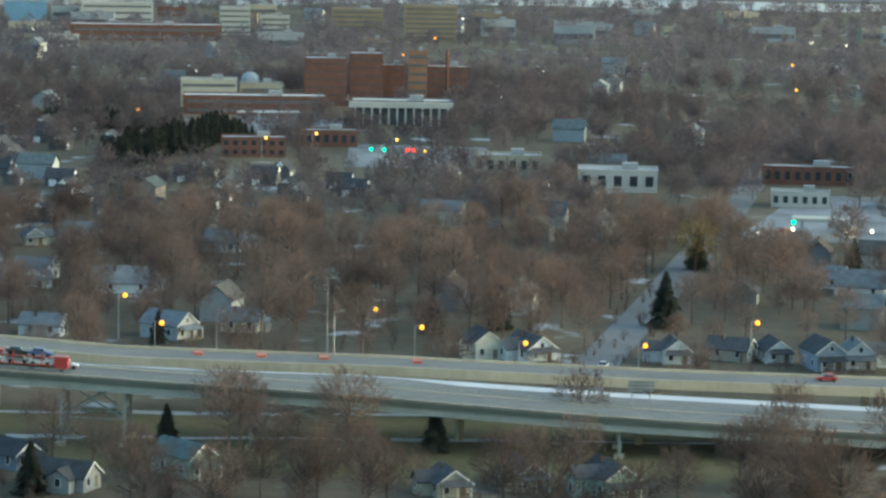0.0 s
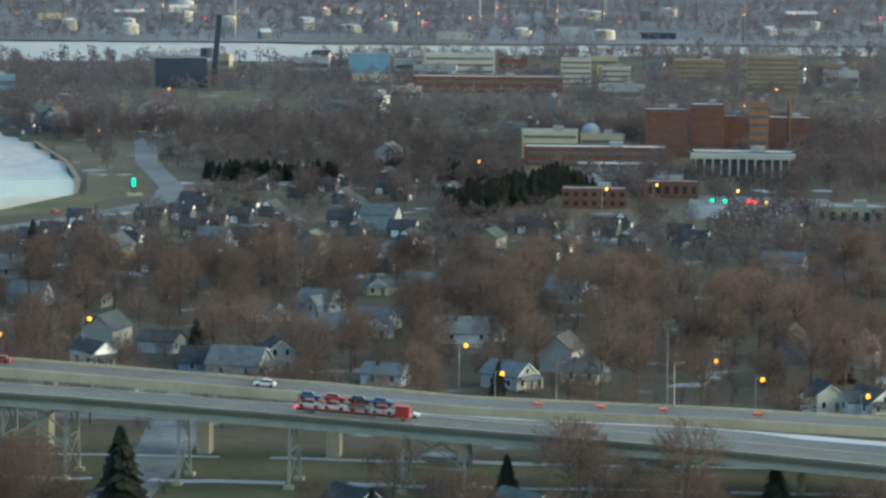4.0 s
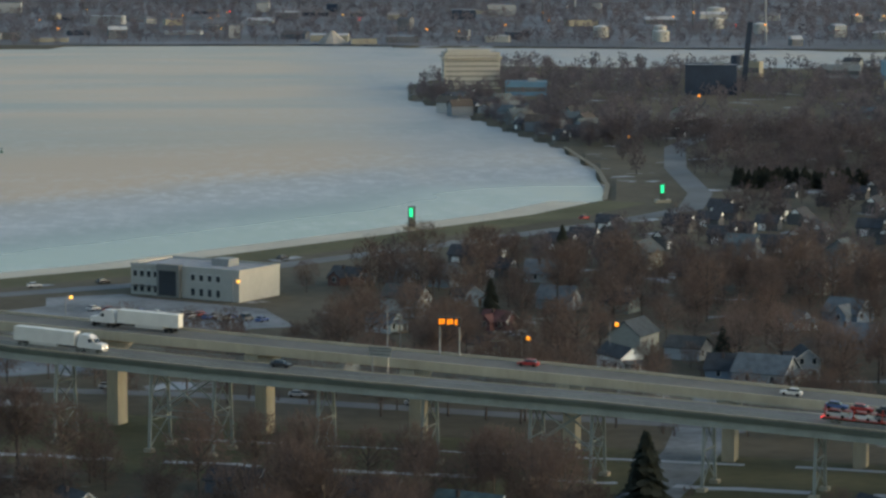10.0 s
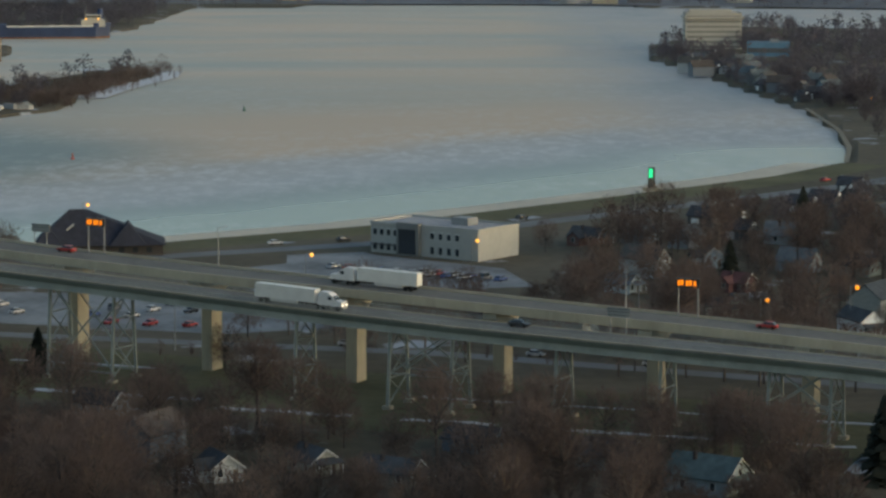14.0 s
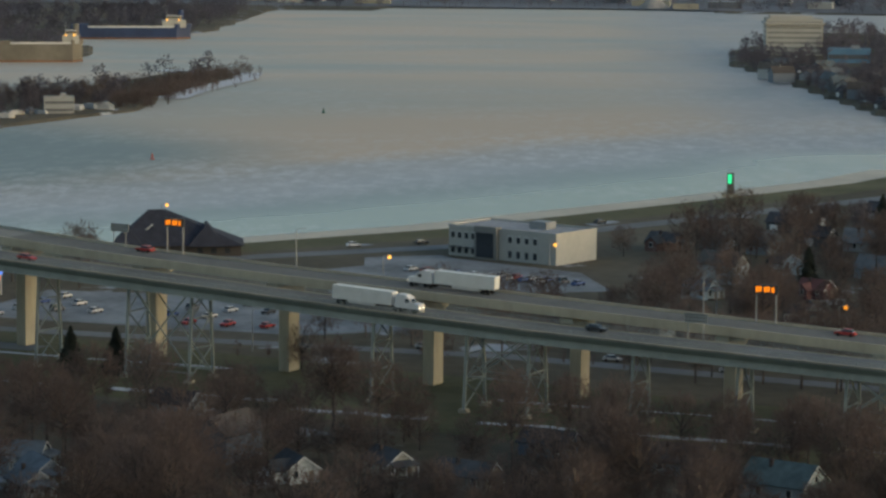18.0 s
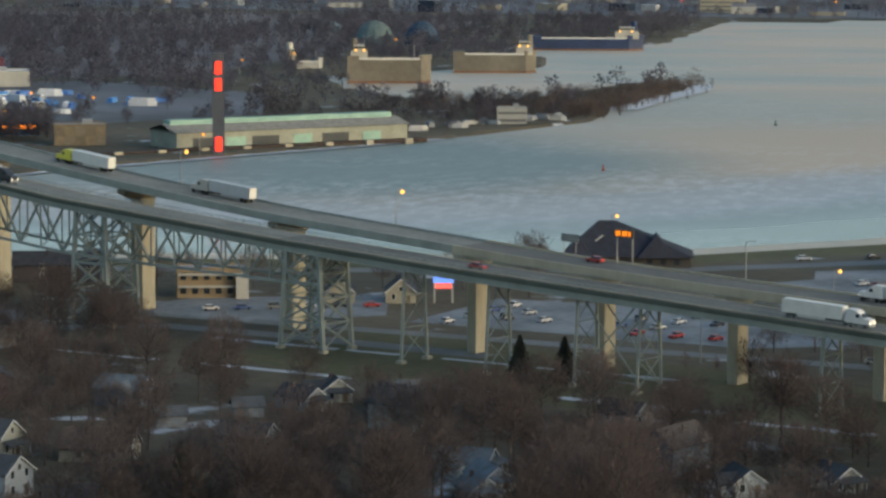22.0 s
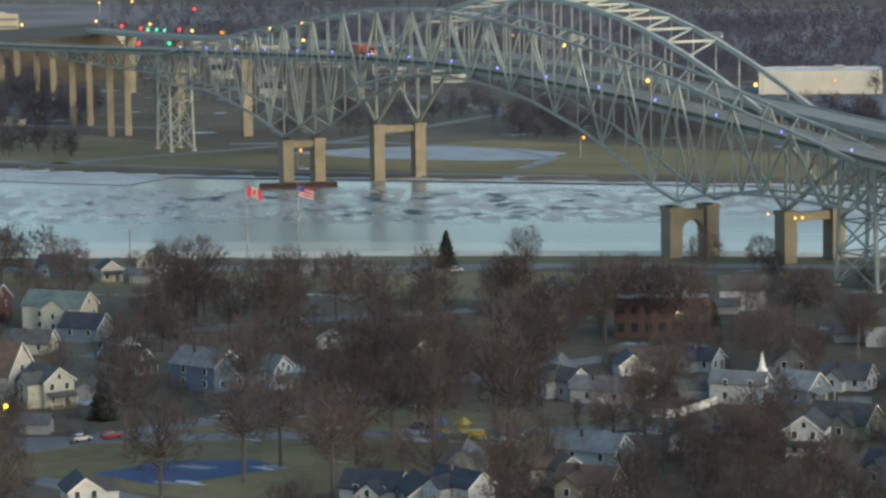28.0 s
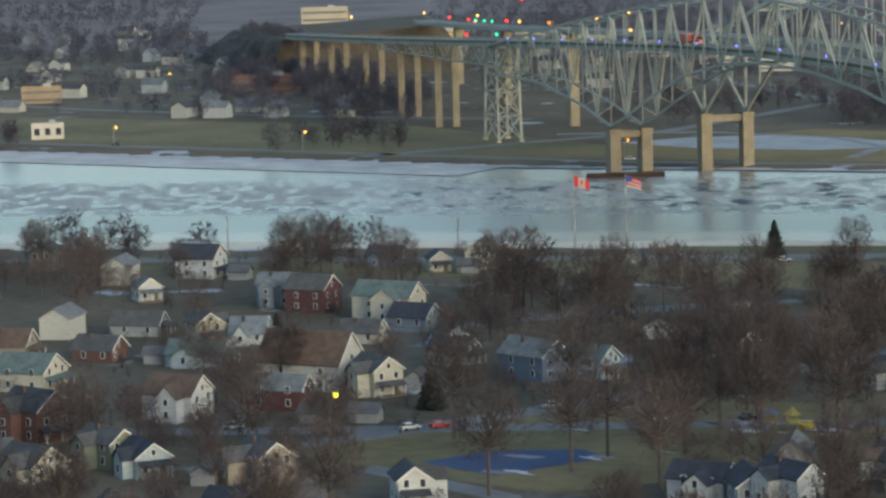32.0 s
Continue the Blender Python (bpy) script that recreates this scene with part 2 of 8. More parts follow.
OLD_Z = [(-1100, 26), (-950, 33), (-750, 42), (-640, 46.5), (-570, 49), (-508, 50), (-453, 48.5), (-396, 45), (-339, 39.5), (-297, 35), (-237, 28.7),
         (-170, 24.2), (-120, 21.6), (-68, 19.3), (-36, 17.7), (-3, 16.3), (38, 15.2), (71, 14.3), (111, 12.5), (142, 10.8), (180, 8.9), (228, 5.6),
         (275, 3.4), (330, 1.6), (420, 0.4), (900, 0.4)]
NEW_Z = [(-1100, 27), (-950, 34), (-750, 43), (-620, 48), (-508, 50.5), (-420, 48), (-354, 43.5), (-275, 37), (-225, 31.6), (-177, 27), (-125, 23.6),
         (-102, 22), (-59, 20), (-26, 18.8), (6, 17.4), (38, 16), (69, 14.5), (99, 12.7), (125, 11.2), (150, 9.2), (200, 7.8), (252, 5.3),
         (296, 3.6), (350, 1.6), (440, 0.4), (900, 0.4)]

BLOCKED = []  # circles where no tree or house may stand

# ---- ground, river ----


def build_ground():
    angles = np.radians(np.concatenate([np.arange(-180, -50, 10), np.arange(-50, 40, 0.3), np.arange(40, 180.1, 10)]))
    radii = [0.0, 150.0, 330.0]
    while radii[-1] < 7000:
        radii.append(radii[-1] * (1.012 if radii[-1] < 850 else 1.0075 if radii[-1] < 2300 else 1.02))
    r, a = np.meshgrid(np.array(radii), angles, indexing="ij")
    x, y = r * np.sin(a), r * np.cos(a)
    d = river_distance(x, y)
    z = np.clip(d / 5.0, -1, 0) * 4.0
    m = Mesh()
    m.v = np.stack([x, y, z], -1).reshape(-1, 3).tolist()
    w = len(angles)
    m.f = [(i * w + j, (i + 1) * w + j, (i + 1) * w + j + 1, i * w + j + 1) for i in range(len(radii) - 1) for j in range(w - 1)]
    tagged(part("ground", m, GROUND), "dormant brown-green grass with patches of old snow", "ground", kind="structure")


def ground_material():
    m = mat("winter_ground", (0.075, 0.068, 0.046), 0.95, 0.015, 0.3, 0.3, second=(0.135, 0.112, 0.08), fine=14)
    N, L = m.node_tree.nodes, m.node_tree.links
    b = N["Principled BSDF"]
    old = b.inputs["Base Color"].links[0].from_socket
    geo, n, rp, mix = N.new("ShaderNodeNewGeometry"), N.new("ShaderNodeTexNoise"), N.new("ShaderNodeMapRange"), N.new("ShaderNodeMix")
    n.inputs["Scale"].default_value, n.inputs["Detail"].default_value = 0.045, 6
    L.new(geo.outputs["Position"], n.inputs["Vector"])
    rp.inputs["From Min"].default_value, rp.inputs["From Max"].default_value = 0.62, 0.68
    L.new(n.outputs["Fac"], rp.inputs["Value"])
    mix.data_type = "RGBA"
    mix.inputs["B"].default_value = (0.34, 0.37, 0.41, 1)
    L.new(rp.outputs[0], mix.inputs["Factor"])
    L.new(old, mix.inputs["A"])
    L.new(mix.outputs["Result"], b.inputs["Base Color"])
    return m


def river_material():
    """Thin ice in zones that follow the near shore: smooth teal sheet, a belt of white floes, then tan sheet ice; broken floes and leads in the narrows."""
    m = bpy.data.materials.new("icy_river")
    m.use_nodes = True
    N, L = m.node_tree.nodes, m.node_tree.links
    b = N["Principled BSDF"]
    geo = N.new("ShaderNodeNewGeometry")

    def noise_of(scale, stretch, detail, lo, hi, rough=0.6, twist=0.4):
        mp, n, r = N.new("ShaderNodeMapping"), N.new("ShaderNodeTexNoise"), N.new("ShaderNodeMapRange")
        mp.inputs["Scale"].default_value = stretch
        n.inputs["Scale"].default_value, n.inputs["Detail"].default_value, n.inputs["Roughness"].default_value = scale, detail, rough
        n.inputs["Distortion"].default_value = twist
        r.inputs["From Min"].default_value, r.inputs["From Max"].default_value = lo, hi
        L.new(geo.outputs["Position"], mp.inputs["Vector"])
        L.new(mp.outputs["Vector"], n.inputs["Vector"])
        L.new(n.outputs["Fac"], r.inputs["Value"])
        return r.outputs[0]

    def turned(scale, deep, detail, lo, hi, rough, twist, shift=0.0):
        """Noise stretched across the narrows."""
        mp, n, r = N.new("ShaderNodeMapping"), N.new("ShaderNodeTexNoise"), N.new("ShaderNodeMapRange")
        mp.vector_type = "TEXTURE"
        mp.inputs["Location"].default_value = (shift, shift, 0)
        mp.inputs["Rotation"].default_value = (0, 0, 0.6)
        mp.inputs["Scale"].default_value = (1, deep, 1)
        n.inputs["Scale"].default_value, n.inputs["Detail"].default_value, n.inputs["Roughness"].default_value = scale, detail, rough
        n.inputs["Distortion"].default_value = twist
        r.inputs["From Min"].default_value, r.inputs["From Max"].default_value = lo, hi
        L.new(geo.outputs["Position"], mp.inputs["Vector"])
        L.new(mp.outputs["Vector"], n.inputs["Vector"])
        L.new(n.outputs["Fac"], r.inputs["Value"])
        return r.outputs[0]

    def math_of(kind, a, c):
        x = N.new("ShaderNodeMath")
        x.operation = kind
        for k, val in enumerate((a, c)):
            if isinstance(val, (int, float)):
                x.inputs[k].default_value = val
            else:
                L.new(val, x.inputs[k])
        return x.outputs[0]

    def span(value, lo, hi):
        r = N.new("ShaderNodeMapRange")
        r.interpolation_type = "SMOOTHSTEP"
        r.inputs["From Min"].default_value, r.inputs["From Max"].default_value = lo, hi
        L.new(value, r.inputs["Value"])
        return r.outputs[0]

    def band(value, a0, a1, b0, b1):
        return math_of("MULTIPLY", span(value, a0, a1), math_of("SUBTRACT", 1.0, span(value, b0, b1)))

    def blend(a, bcol, fac):
        x = N.new("ShaderNodeMix")
        x.data_type = "RGBA"
        for sock, val in (("A", a), ("B", bcol)):
            if isinstance(val, tuple):
                x.inputs[sock].default_value = (*val, 1)
            else:
                L.new(val, x.inputs[sock])
        L.new(fac, x.inputs["Factor"])
        return x.outputs["Result"]

    def zones(value, stops):
        r = N.new("ShaderNodeValToRGB")
        e = r.color_ramp.elements
        for k, (p, c) in enumerate(stops):
            q = e[k] if k < 2 else e.new(p)
            q.position, q.color = p, (*c, 1)
        L.new(value, r.inputs["Fac"])
        return r.outputs["Color"]

    shore, sep = N.new("ShaderNodeAttribute"), N.new("ShaderNodeSeparateXYZ")
    shore.attribute_name = "shore"
    L.new(geo.outputs["Position"], sep.inputs["Vector"])
    wander = noise_of(0.006, (0.5, 1.2, 1), 4, 0, 1)
    d = math_of("ADD", shore.outputs["Fac"], math_of("MULTIPLY", math_of("SUBTRACT", wander, 0.5), 70.0))
    west = span(math_of("MULTIPLY", sep.outputs["X"], -1.0), 300, 450)
    east = span(sep.outputs["X"], 20, 110)
    bay = zones(math_of("DIVIDE", d, 460.0), ((0.0, (0.45, 0.42, 0.37)), (1.0, (0.42, 0.4, 0.345)), (0.07, (0.28, 0.33, 0.325)), (0.2, (0.285, 0.34, 0.345)), (0.27, (0.41, 0.44, 0.46)), (0.37, (0.41, 0.41, 0.405)),
                                                   (0.46, (0.55, 0.43, 0.32)), (0.66, (0.53, 0.425, 0.325)), (0.84, (0.46, 0.41, 0.335))))
    blue = zones(noise_of(0.009, (1.6, 0.45, 1), 5, 0.3, 0.7), ((0.0, (0.27, 0.31, 0.34)), (1.0, (0.44, 0.4, 0.345)), (0.45, (0.37, 0.385, 0.4)), (0.7, (0.41, 0.4, 0.385))))
    far = zones(noise_of(0.004, (0.5, 1.4, 1), 4, 0.3, 0.58), ((0.0, (0.33, 0.395, 0.38)), (1.0, (0.57, 0.47, 0.37))))
    quay = N.new("ShaderNodeVectorMath")
    quay.operation = "DISTANCE"
    quay.inputs[1].default_value = (-290, 1190, 0)
    L.new(geo.outputs["Position"], quay.inputs[0])
    bay = blend(bay, far, span(sep.outputs["Y"], 1350, 1800))
    bay = blend(bay, blue, math_of("MULTIPLY", east, 0.8))
    bay = blend((0.215, 0.265, 0.26), bay, span(math_of("ADD", quay.outputs["Value"], math_of("MULTIPLY", wander, 60.0)), 130, 240))
    # white floes and frazil streaks
    pans = noise_of(0.17, (0.9, 0.4, 1), 8, 0.46, 0.62, 0.75, 0.0)
    patchy = noise_of(0.012, (0.5, 1.2, 1), 4, 0.42, 0.6)
    belt = math_of("ADD", math_of("MULTIPLY", band(d, 80, 140, 170, 300), 0.5), math_of("MULTIPLY", patchy, 0.26))
    col = blend(bay, (0.6, 0.61, 0.62), math_of("MULTIPLY", pans, belt))
    # the narrows
    near = math_of("ADD", shore.outputs["Fac"], math_of("MULTIPLY", math_of("SUBTRACT", wander, 0.5), 22.0))
    calm = zones(math_of("DIVIDE", near, 300.0), ((0.0, (0.3, 0.265, 0.215)), (1.0, (0.27, 0.25, 0.215)), (0.15, (0.27, 0.24, 0.2)), (0.19, (0.105, 0.11, 0.105)), (0.36, (0.125, 0.125, 0.12)), (0.46, (0.2, 0.195, 0.185)), (0.72, (0.22, 0.21, 0.195))))
    floes = turned(0.17, 2.6, 5, 0.46, 0.58, 0.6, 0.0)
    lead = turned(0.085, 1.3, 6, 0.565, 0.595, 0.6, 0.0, 300.0)
    away = math_of("MULTIPLY", sep.outputs["X"], -1.0)
    pack = band(near, 95, 135, 195, 235)
    loose = band(away, 420, 500, 640, 700)
    calm = blend(calm, (0.44, 0.43, 0.41), math_of("MULTIPLY", floes, math_of("MULTIPLY", pack, math_of("ADD", math_of("MULTIPLY", loose, 0.5), 0.28))))
    calm = blend(calm, (0.035, 0.045, 0.05), math_of("MULTIPLY", lead, math_of("MULTIPLY", pack, loose)))
    col = blend(col, calm, west)
    L.new(col, b.inputs["Base Color"])
    rough = math_of("ADD", math_of("MULTIPLY", span(d, 60, 130), 0.3), math_of("ADD", 0.24, math_of("MULTIPLY", west, 0.08)))
    sheet = math_of("ADD", 0.25, math_of("MULTIPLY", math_of("MULTIPLY", math_of("MAXIMUM", floes, lead), pack), 0.35))
    rough = math_of("ADD", math_of("MULTIPLY", rough, math_of("SUBTRACT", 1.0, west)), math_of("MULTIPLY", sheet, west))
    L.new(rough, b.inputs["Roughness"])
    b.inputs["Specular IOR Level"].default_value = 0.2
    bp, rip = N.new("ShaderNodeBump"), noise_of(0.4, (1, 1, 1), 4, 0, 1)
    bp.inputs["Strength"].default_value, bp.inputs["Distance"].default_value = 0.05, 0.15
    L.new(rip, bp.inputs["Height"])
    L.new(bp.outputs["Normal"], b.inputs["Normal"])
    return m


def build_river():
    """The water sheet; each point carries its distance from the near bank."""
    angles = np.radians(np.concatenate([np.arange(-88, -50, 4), np.arange(-50, 40, 0.5), np.arange(40, 89, 4)]))
    radii = 250.0 * 1.02 ** np.arange(0, 141)
    r, a = np.meshgrid(radii, angles, indexing="ij")
    x, y = r * np.sin(a), r * np.cos(a)
    best = np.full(x.shape, 1e9)
    for (x0, y0), (x1, y1) in zip(US_BANK[:12], US_BANK[1:12]):
        dx, dy = x1 - x0, y1 - y0
        u = np.clip(((x - x0) * dx + (y - y0) * dy) / (dx * dx + dy * dy), 0, 1)
        best = np.minimum(best, np.hypot(x - x0 - u * dx, y - y0 - u * dy))
    m = Mesh()
    m.v = np.stack([x, y, np.full(x.shape, -1.2)], -1).reshape(-1, 3).tolist()
    w = len(angles)
    m.f = [(i * w + j, (i + 1) * w + j, (i + 1) * w + j + 1, i * w + j + 1) for i in range(len(radii) - 1) for j in range(w - 1)]
    o = part("river", m, RIVER_ICE)
    o.data.attributes.new("shore", "FLOAT", "POINT").data.foreach_set("value", best.reshape(-1).astype(np.float32))
    tagged(o, "wide river with thin grey and tan ice sheets", "water", kind="structure")


GROUND = ground_material()
RIVER_ICE = river_material()
build_ground()
build_river()


def ribbon(name, pts, width, material, z=0.06, label="", category="road"):
    """A road, path or verge along a line."""
    m, left, right = Mesh(), [], []
    for i, p in enumerate(pts):
        p = Vector(p)
        d = (Vector(pts[min(i + 1, len(pts) - 1)]) - Vector(pts[max(i - 1, 0)])).normalized()
        s = Vector((-d.y, d.x)) * width / 2
        left.append((p.x + s.x, p.y + s.y, z))
        right.append((p.x - s.x, p.y - s.y, z))
        if category == "road" and i and pts[0][1] < 1200:
            o = Vector(pts[i - 1])
            n = max(1, int((p - o).length / 11))
            BLOCKED.extend((*c, width * 0.55) for c in (o.lerp(p, k / n) for k in range(n + 1)) if c.y < 755 or c.x < 200)
    m.strip(left, right)
    return tagged(part(name, m, material), label, category, kind="structure")


def patch(name, pts, material, z=0.05, label="", category="pavement"):
    m = Mesh().add([(x, y, z) for x, y in pts], [tuple(range(len(pts)))])
    return tagged(part(name, m, material), label, category, kind="structure")


# ice shelf along the near bank and snow along the far bank
def bank_line(pts, off):
    out = []
    for i, p in enumerate(pts):
        d = (Vector(pts[min(i + 1, len(pts) - 1)]) - Vector(pts[max(i - 1, 0)])).normalized()
        out.append((p[0] - d.y * off, p[1] + d.x * off))
    return out


SHELF = mat("shelf_ice", (0.5, 0.46, 0.38), 0.75, 0.03, 0.12, 0.3, second=(0.6, 0.55, 0.46), fine=10)
near_bank = [(-1200, 460), (-900, 590), (-670, 695), (-475, 778), (-387, 815), (-300, 845), (-163, 868), (-97, 893), (-33, 940), (50, 1029), (112, 1100), (143, 1152)]
ribbon("shelf_ice", bank_line(near_bank, 10), 25, SHELF, -0.9, "pale ice shelf frozen along the near bank", "ice")
ribbon("lawn", bank_line(near_bank[3:], -8), 20, LAWN, 0.03, "olive riverside grass verge", "lawn")
ribbon("lawn", [(x, old_y(x) + 4) for x in range(250, -171, -20)], 62, LAWN, 0.03, "olive winter grass below the viaduct", "lawn")
far_bank = [(-1400, 965), (-946, 977), (-680, 993), (-416, 1048), (-343, 1168), (-250, 1306)]
ribbon("shelf_ice", bank_line([(-1500, 962), (-1200, 970), (-946, 977), (-800, 985), (-680, 993)], -19), 44, mat("grey_shelf_ice", (0.36, 0.37, 0.37), 0.8, 0.05, 0.2, 0.3, second=(0.52, 0.53, 0.53), fine=9), -0.95, "broad grey-white ice shelf on the far bank", "ice")
ribbon("shelf_ice", bank_line(far_bank, -1), 9, SNOW, -0.75, "white ice and snow along the far bank", "ice")

ribbon("shelf_ice", bank_line([(-199, 1500), (-194, 1560), (-178, 1655), (-177, 1697), (-230, 1715)], -5), 17, mat("white_shore_ice", (0.55, 0.58, 0.62), 0.8, 0.05, 0.12, 0.3), -0.7, "snow and broken ice along the harbour spit", "ice")

# ---- the two bridges ----


def along(fy, x):
    """Unit direction (towards +x) and its left normal on a bridge line."""
    d = Vector((2.0, fy(x + 1) - fy(x - 1))).normalized()
    return d, Vector((-d.y, d.x))


def deck_piece(fy, fz, x0, x1, half, thick, step=8.0, lift=0.0, shift=0.0):
    """A slab swept along a bridge line; fz gives its underside."""
    m = Mesh()
    n = max(2, int(abs(x1 - x0) / step) + 1)
    rows = []
    for i in range(n):
        x = x0 + (x1 - x0) * i / (n - 1)
        d, s = along(fy, x)
        z = spread(fz, x) + lift
        c = Vector((x, fy(x))) + s * shift
        rows.append([(c.x + s.x * k, c.y + s.y * k, zz) for k, zz in ((-half, z), (half, z), (half, z + thick), (-half, z + thick))])
    for r in rows:
        m.v += r
    for i in range(n - 1):
        for k in range(4):
            m.f.append((4 * i + k, 4 * i + (k + 1) % 4, 4 * i + 4 + (k + 1) % 4, 4 * i + 4 + k))
    m.f += [(3, 2, 1, 0), tuple(4 * n - 4 + k for k in range(4))]
    return m


def on_line(fy, x, side, z):
    d, s = along(fy, x)
    return Vector((x + s.x * side, fy(x) + s.y * side, z))


def old_z(x):
    return spread(OLD_Z, x)


def new_z(x):
    return spread(NEW_Z, x)


viaduct = group_of("steel_truss_bridge", "pale green steel cantilever truss bridge with approach viaduct", "bridge", Matrix())
for k, (a, b) in enumerate(((420, 232), (232, 138), (138, 38), (38, -70), (-70, -170), (-170, -297), (-297, -410), (-410, -520), (-520, -640), (-640, -745), (-745, -1110))):
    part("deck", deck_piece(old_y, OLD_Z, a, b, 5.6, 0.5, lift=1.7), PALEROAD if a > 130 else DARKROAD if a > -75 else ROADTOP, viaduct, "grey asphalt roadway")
    for s in (-5.3, 5.3):
        side = 1 if s > 0 else -1
        part("girder", deck_piece(old_y, OLD_Z, a, b, 0.2, 1.25, lift=-0.35, shift=s), STEEL, viaduct, "pale green plate girder")
        part("flange", deck_piece(old_y, OLD_Z, a, b, 0.32, 0.12, lift=-0.47, shift=s), STEEL, viaduct)
        # dark colour stands for the shade between deck edge and girder
        part("fascia", deck_piece(old_y, OLD_Z, a, b, 0.14, 0.95, lift=0.95, shift=s + side * 0.42), DARKSTEEL, viaduct, "deck fascia with the edge shade in its dark green colour")
        part("handrail", deck_piece(old_y, OLD_Z, a, b, 0.06, 0.1, lift=3.1, shift=s), STEEL, viaduct)
        part("middle_rail", deck_piece(old_y, OLD_Z, a, b, 0.05, 0.08, lift=2.7, shift=s), STEEL, viaduct)
        part("kerb", deck_piece(old_y, OLD_Z, a, b, 0.3, 0.3, lift=2.0, shift=s), CONCRETE, viaduct)

RAMP = [(100, 0.3), (125, 1.5), (150, 4.5), (180, 11), (200, 13.5), (240, 16.5), (300, 18), (420, 18)]
road, snowy = Mesh(), Mesh()
near, far, edge = [], [], []
for x in range(420, 99, -10):
    w = spread(RAMP, x)
    z = spread(OLD_Z, x) + 2.2
    near.append(on_line(old_y, x, 5.55, z))
    far.append(on_line(old_y, x, 5.6 + w, z))
    edge.append(on_line(old_y, x, 5.6 + max(0, w - (1.2 if x < 200 else 5.0)), z))
low = Vector((0, 0, -0.7))
for p, q in zip(near, far):
    road.v += [tuple(p), tuple(q), tuple(q + low), tuple(p + low)]
for k in range(len(near) - 1):
    road.f += [(4 * k + e, 4 * k + (e + 1) % 4, 4 * k + 4 + (e + 1) % 4, 4 * k + 4 + e) for e in range(4)]
snowy.strip([p + Vector((0, 0, 0.03)) for p in edge], [p + Vector((0, 0, 0.03)) for p in far])
part("widened_roadway", road, PALEROAD, viaduct, "pale salt-stained widening of the roadway")
part("snow_bank", snowy, SNOW, viaduct, "thin ridge of ploughed snow")
for x in (200, 232, 262, 300):
    for s in (9, 14):
        p = on_line(old_y, x, s, 0)
        part("column", Mesh().box(p.x, p.y, 0, 1.2, 1.2, old_z(x) + 1.5), CONCRETE, viaduct)


def rail_posts(fy, fz, x0, x1, step, lift, sides, parent):
    m = Mesh()
    x = x0
    while x > x1:
        for s in sides:
            p = on_line(fy, x, s, spread(fz, x) + lift)
            m.beam(p, p + Vector((0, 0, 0.95)), 0.09)
        x -= step
    tagged(part("rail_post", m, STEEL, parent), kind="stuff")


rail_posts(old_y, OLD_Z, 330, -297, 2.4, 2.2, (-5.3, 5.3), viaduct)


def tower(x, legs=2.4, bays=None):
    """A braced steel trestle tower on concrete feet under the old line."""
    zt = old_z(x) + 1.0
    t = part("tower", Mesh().beam(on_line(old_y, x, -5.4, zt - 0.5), on_line(old_y, x, 5.4, zt - 0.5), 0.8), STEEL, viaduct, "braced steel trestle tower")
    bays = bays or max(1, round(zt / 7))
    tops = {}
    half = 4.8 if legs else 3.4
    thin = 0.42 if legs else 0.22
    for i, dx in enumerate((-legs, legs) if legs else (0,)):
        for s in (-half, half):
            p, q = on_line(old_y, x + dx * (1.0), s * (1.08 if legs else 1.4), 0.8), on_line(old_y, x + dx * 0.75, s, zt)
            part("leg", Mesh().beam(p, q, 0.95 if legs else 0.55), STEEL, t)
            part("footing", Mesh().box(p.x, p.y, -0.1, 1.8, 1.8, 0.9, -0.45), CONCRETE, t)
            tops[i, s] = (p, q)
    faces = [((0, -half), (0, half))] + ([((1, -half), (1, half)), ((0, -half), (1, -half)), ((0, half), (1, half))] if legs else [])
    for a, b in faces:
        for k in range(bays):
            u, v = k / bays, (k + 1) / bays
            (p0, p1), (q0, q1) = tops[a], tops[b]
            part("brace", Mesh().beam(p0.lerp(p1, u), q0.lerp(q1, v), thin), STEEL, t)
            part("brace", Mesh().beam(q0.lerp(q1, u), p0.lerp(p1, v), thin), STEEL, t)
            part("strut", Mesh().beam(p0.lerp(p1, v), q0.lerp(q1, v), thin * 1.15), STEEL, t)


for x in (228, 180, 164, 142, 131, 111, 91, 70.5, 59, 38.5, 18, -3, -16, -36, -77, -92, -114, -136):
    tower(x, 0.0)
for x in (-163, -227):
    tower(x, 6)
tower(-300, 8, 4)
tower(-745, 8, 4)
for a, b in ((-16, -3), (-92, -77), (59, 70.5), (131, 142), (164, 180)):  # braced bays
    for s in (-3.6, 3.6):
        za, zb = old_z(a) + 1, old_z(b) + 1
        low = 0.42 if a != -92 else 0.1
        part("brace", Mesh().beam(on_line(old_y, a, s, za * low), on_line(old_y, b, s, zb), 0.3), STEEL, viaduct)
        part("brace", Mesh().beam(on_line(old_y, b, s, zb * low), on_line(old_y, a, s, za), 0.3), STEEL, viaduct)
        part("strut", Mesh().beam(on_line(old_y, a, s, za * low), on_line(old_y, b, s, zb * low), 0.28), STEEL, viaduct)
for x in (262, 300):
    for s in (-3.5, 3.5):
        p = on_line(old_y, x, s, 0)
        part("column", Mesh().box(p.x, p.y, 0, 1.2, 1.2, old_z(x)), CONCRETE, viaduct)


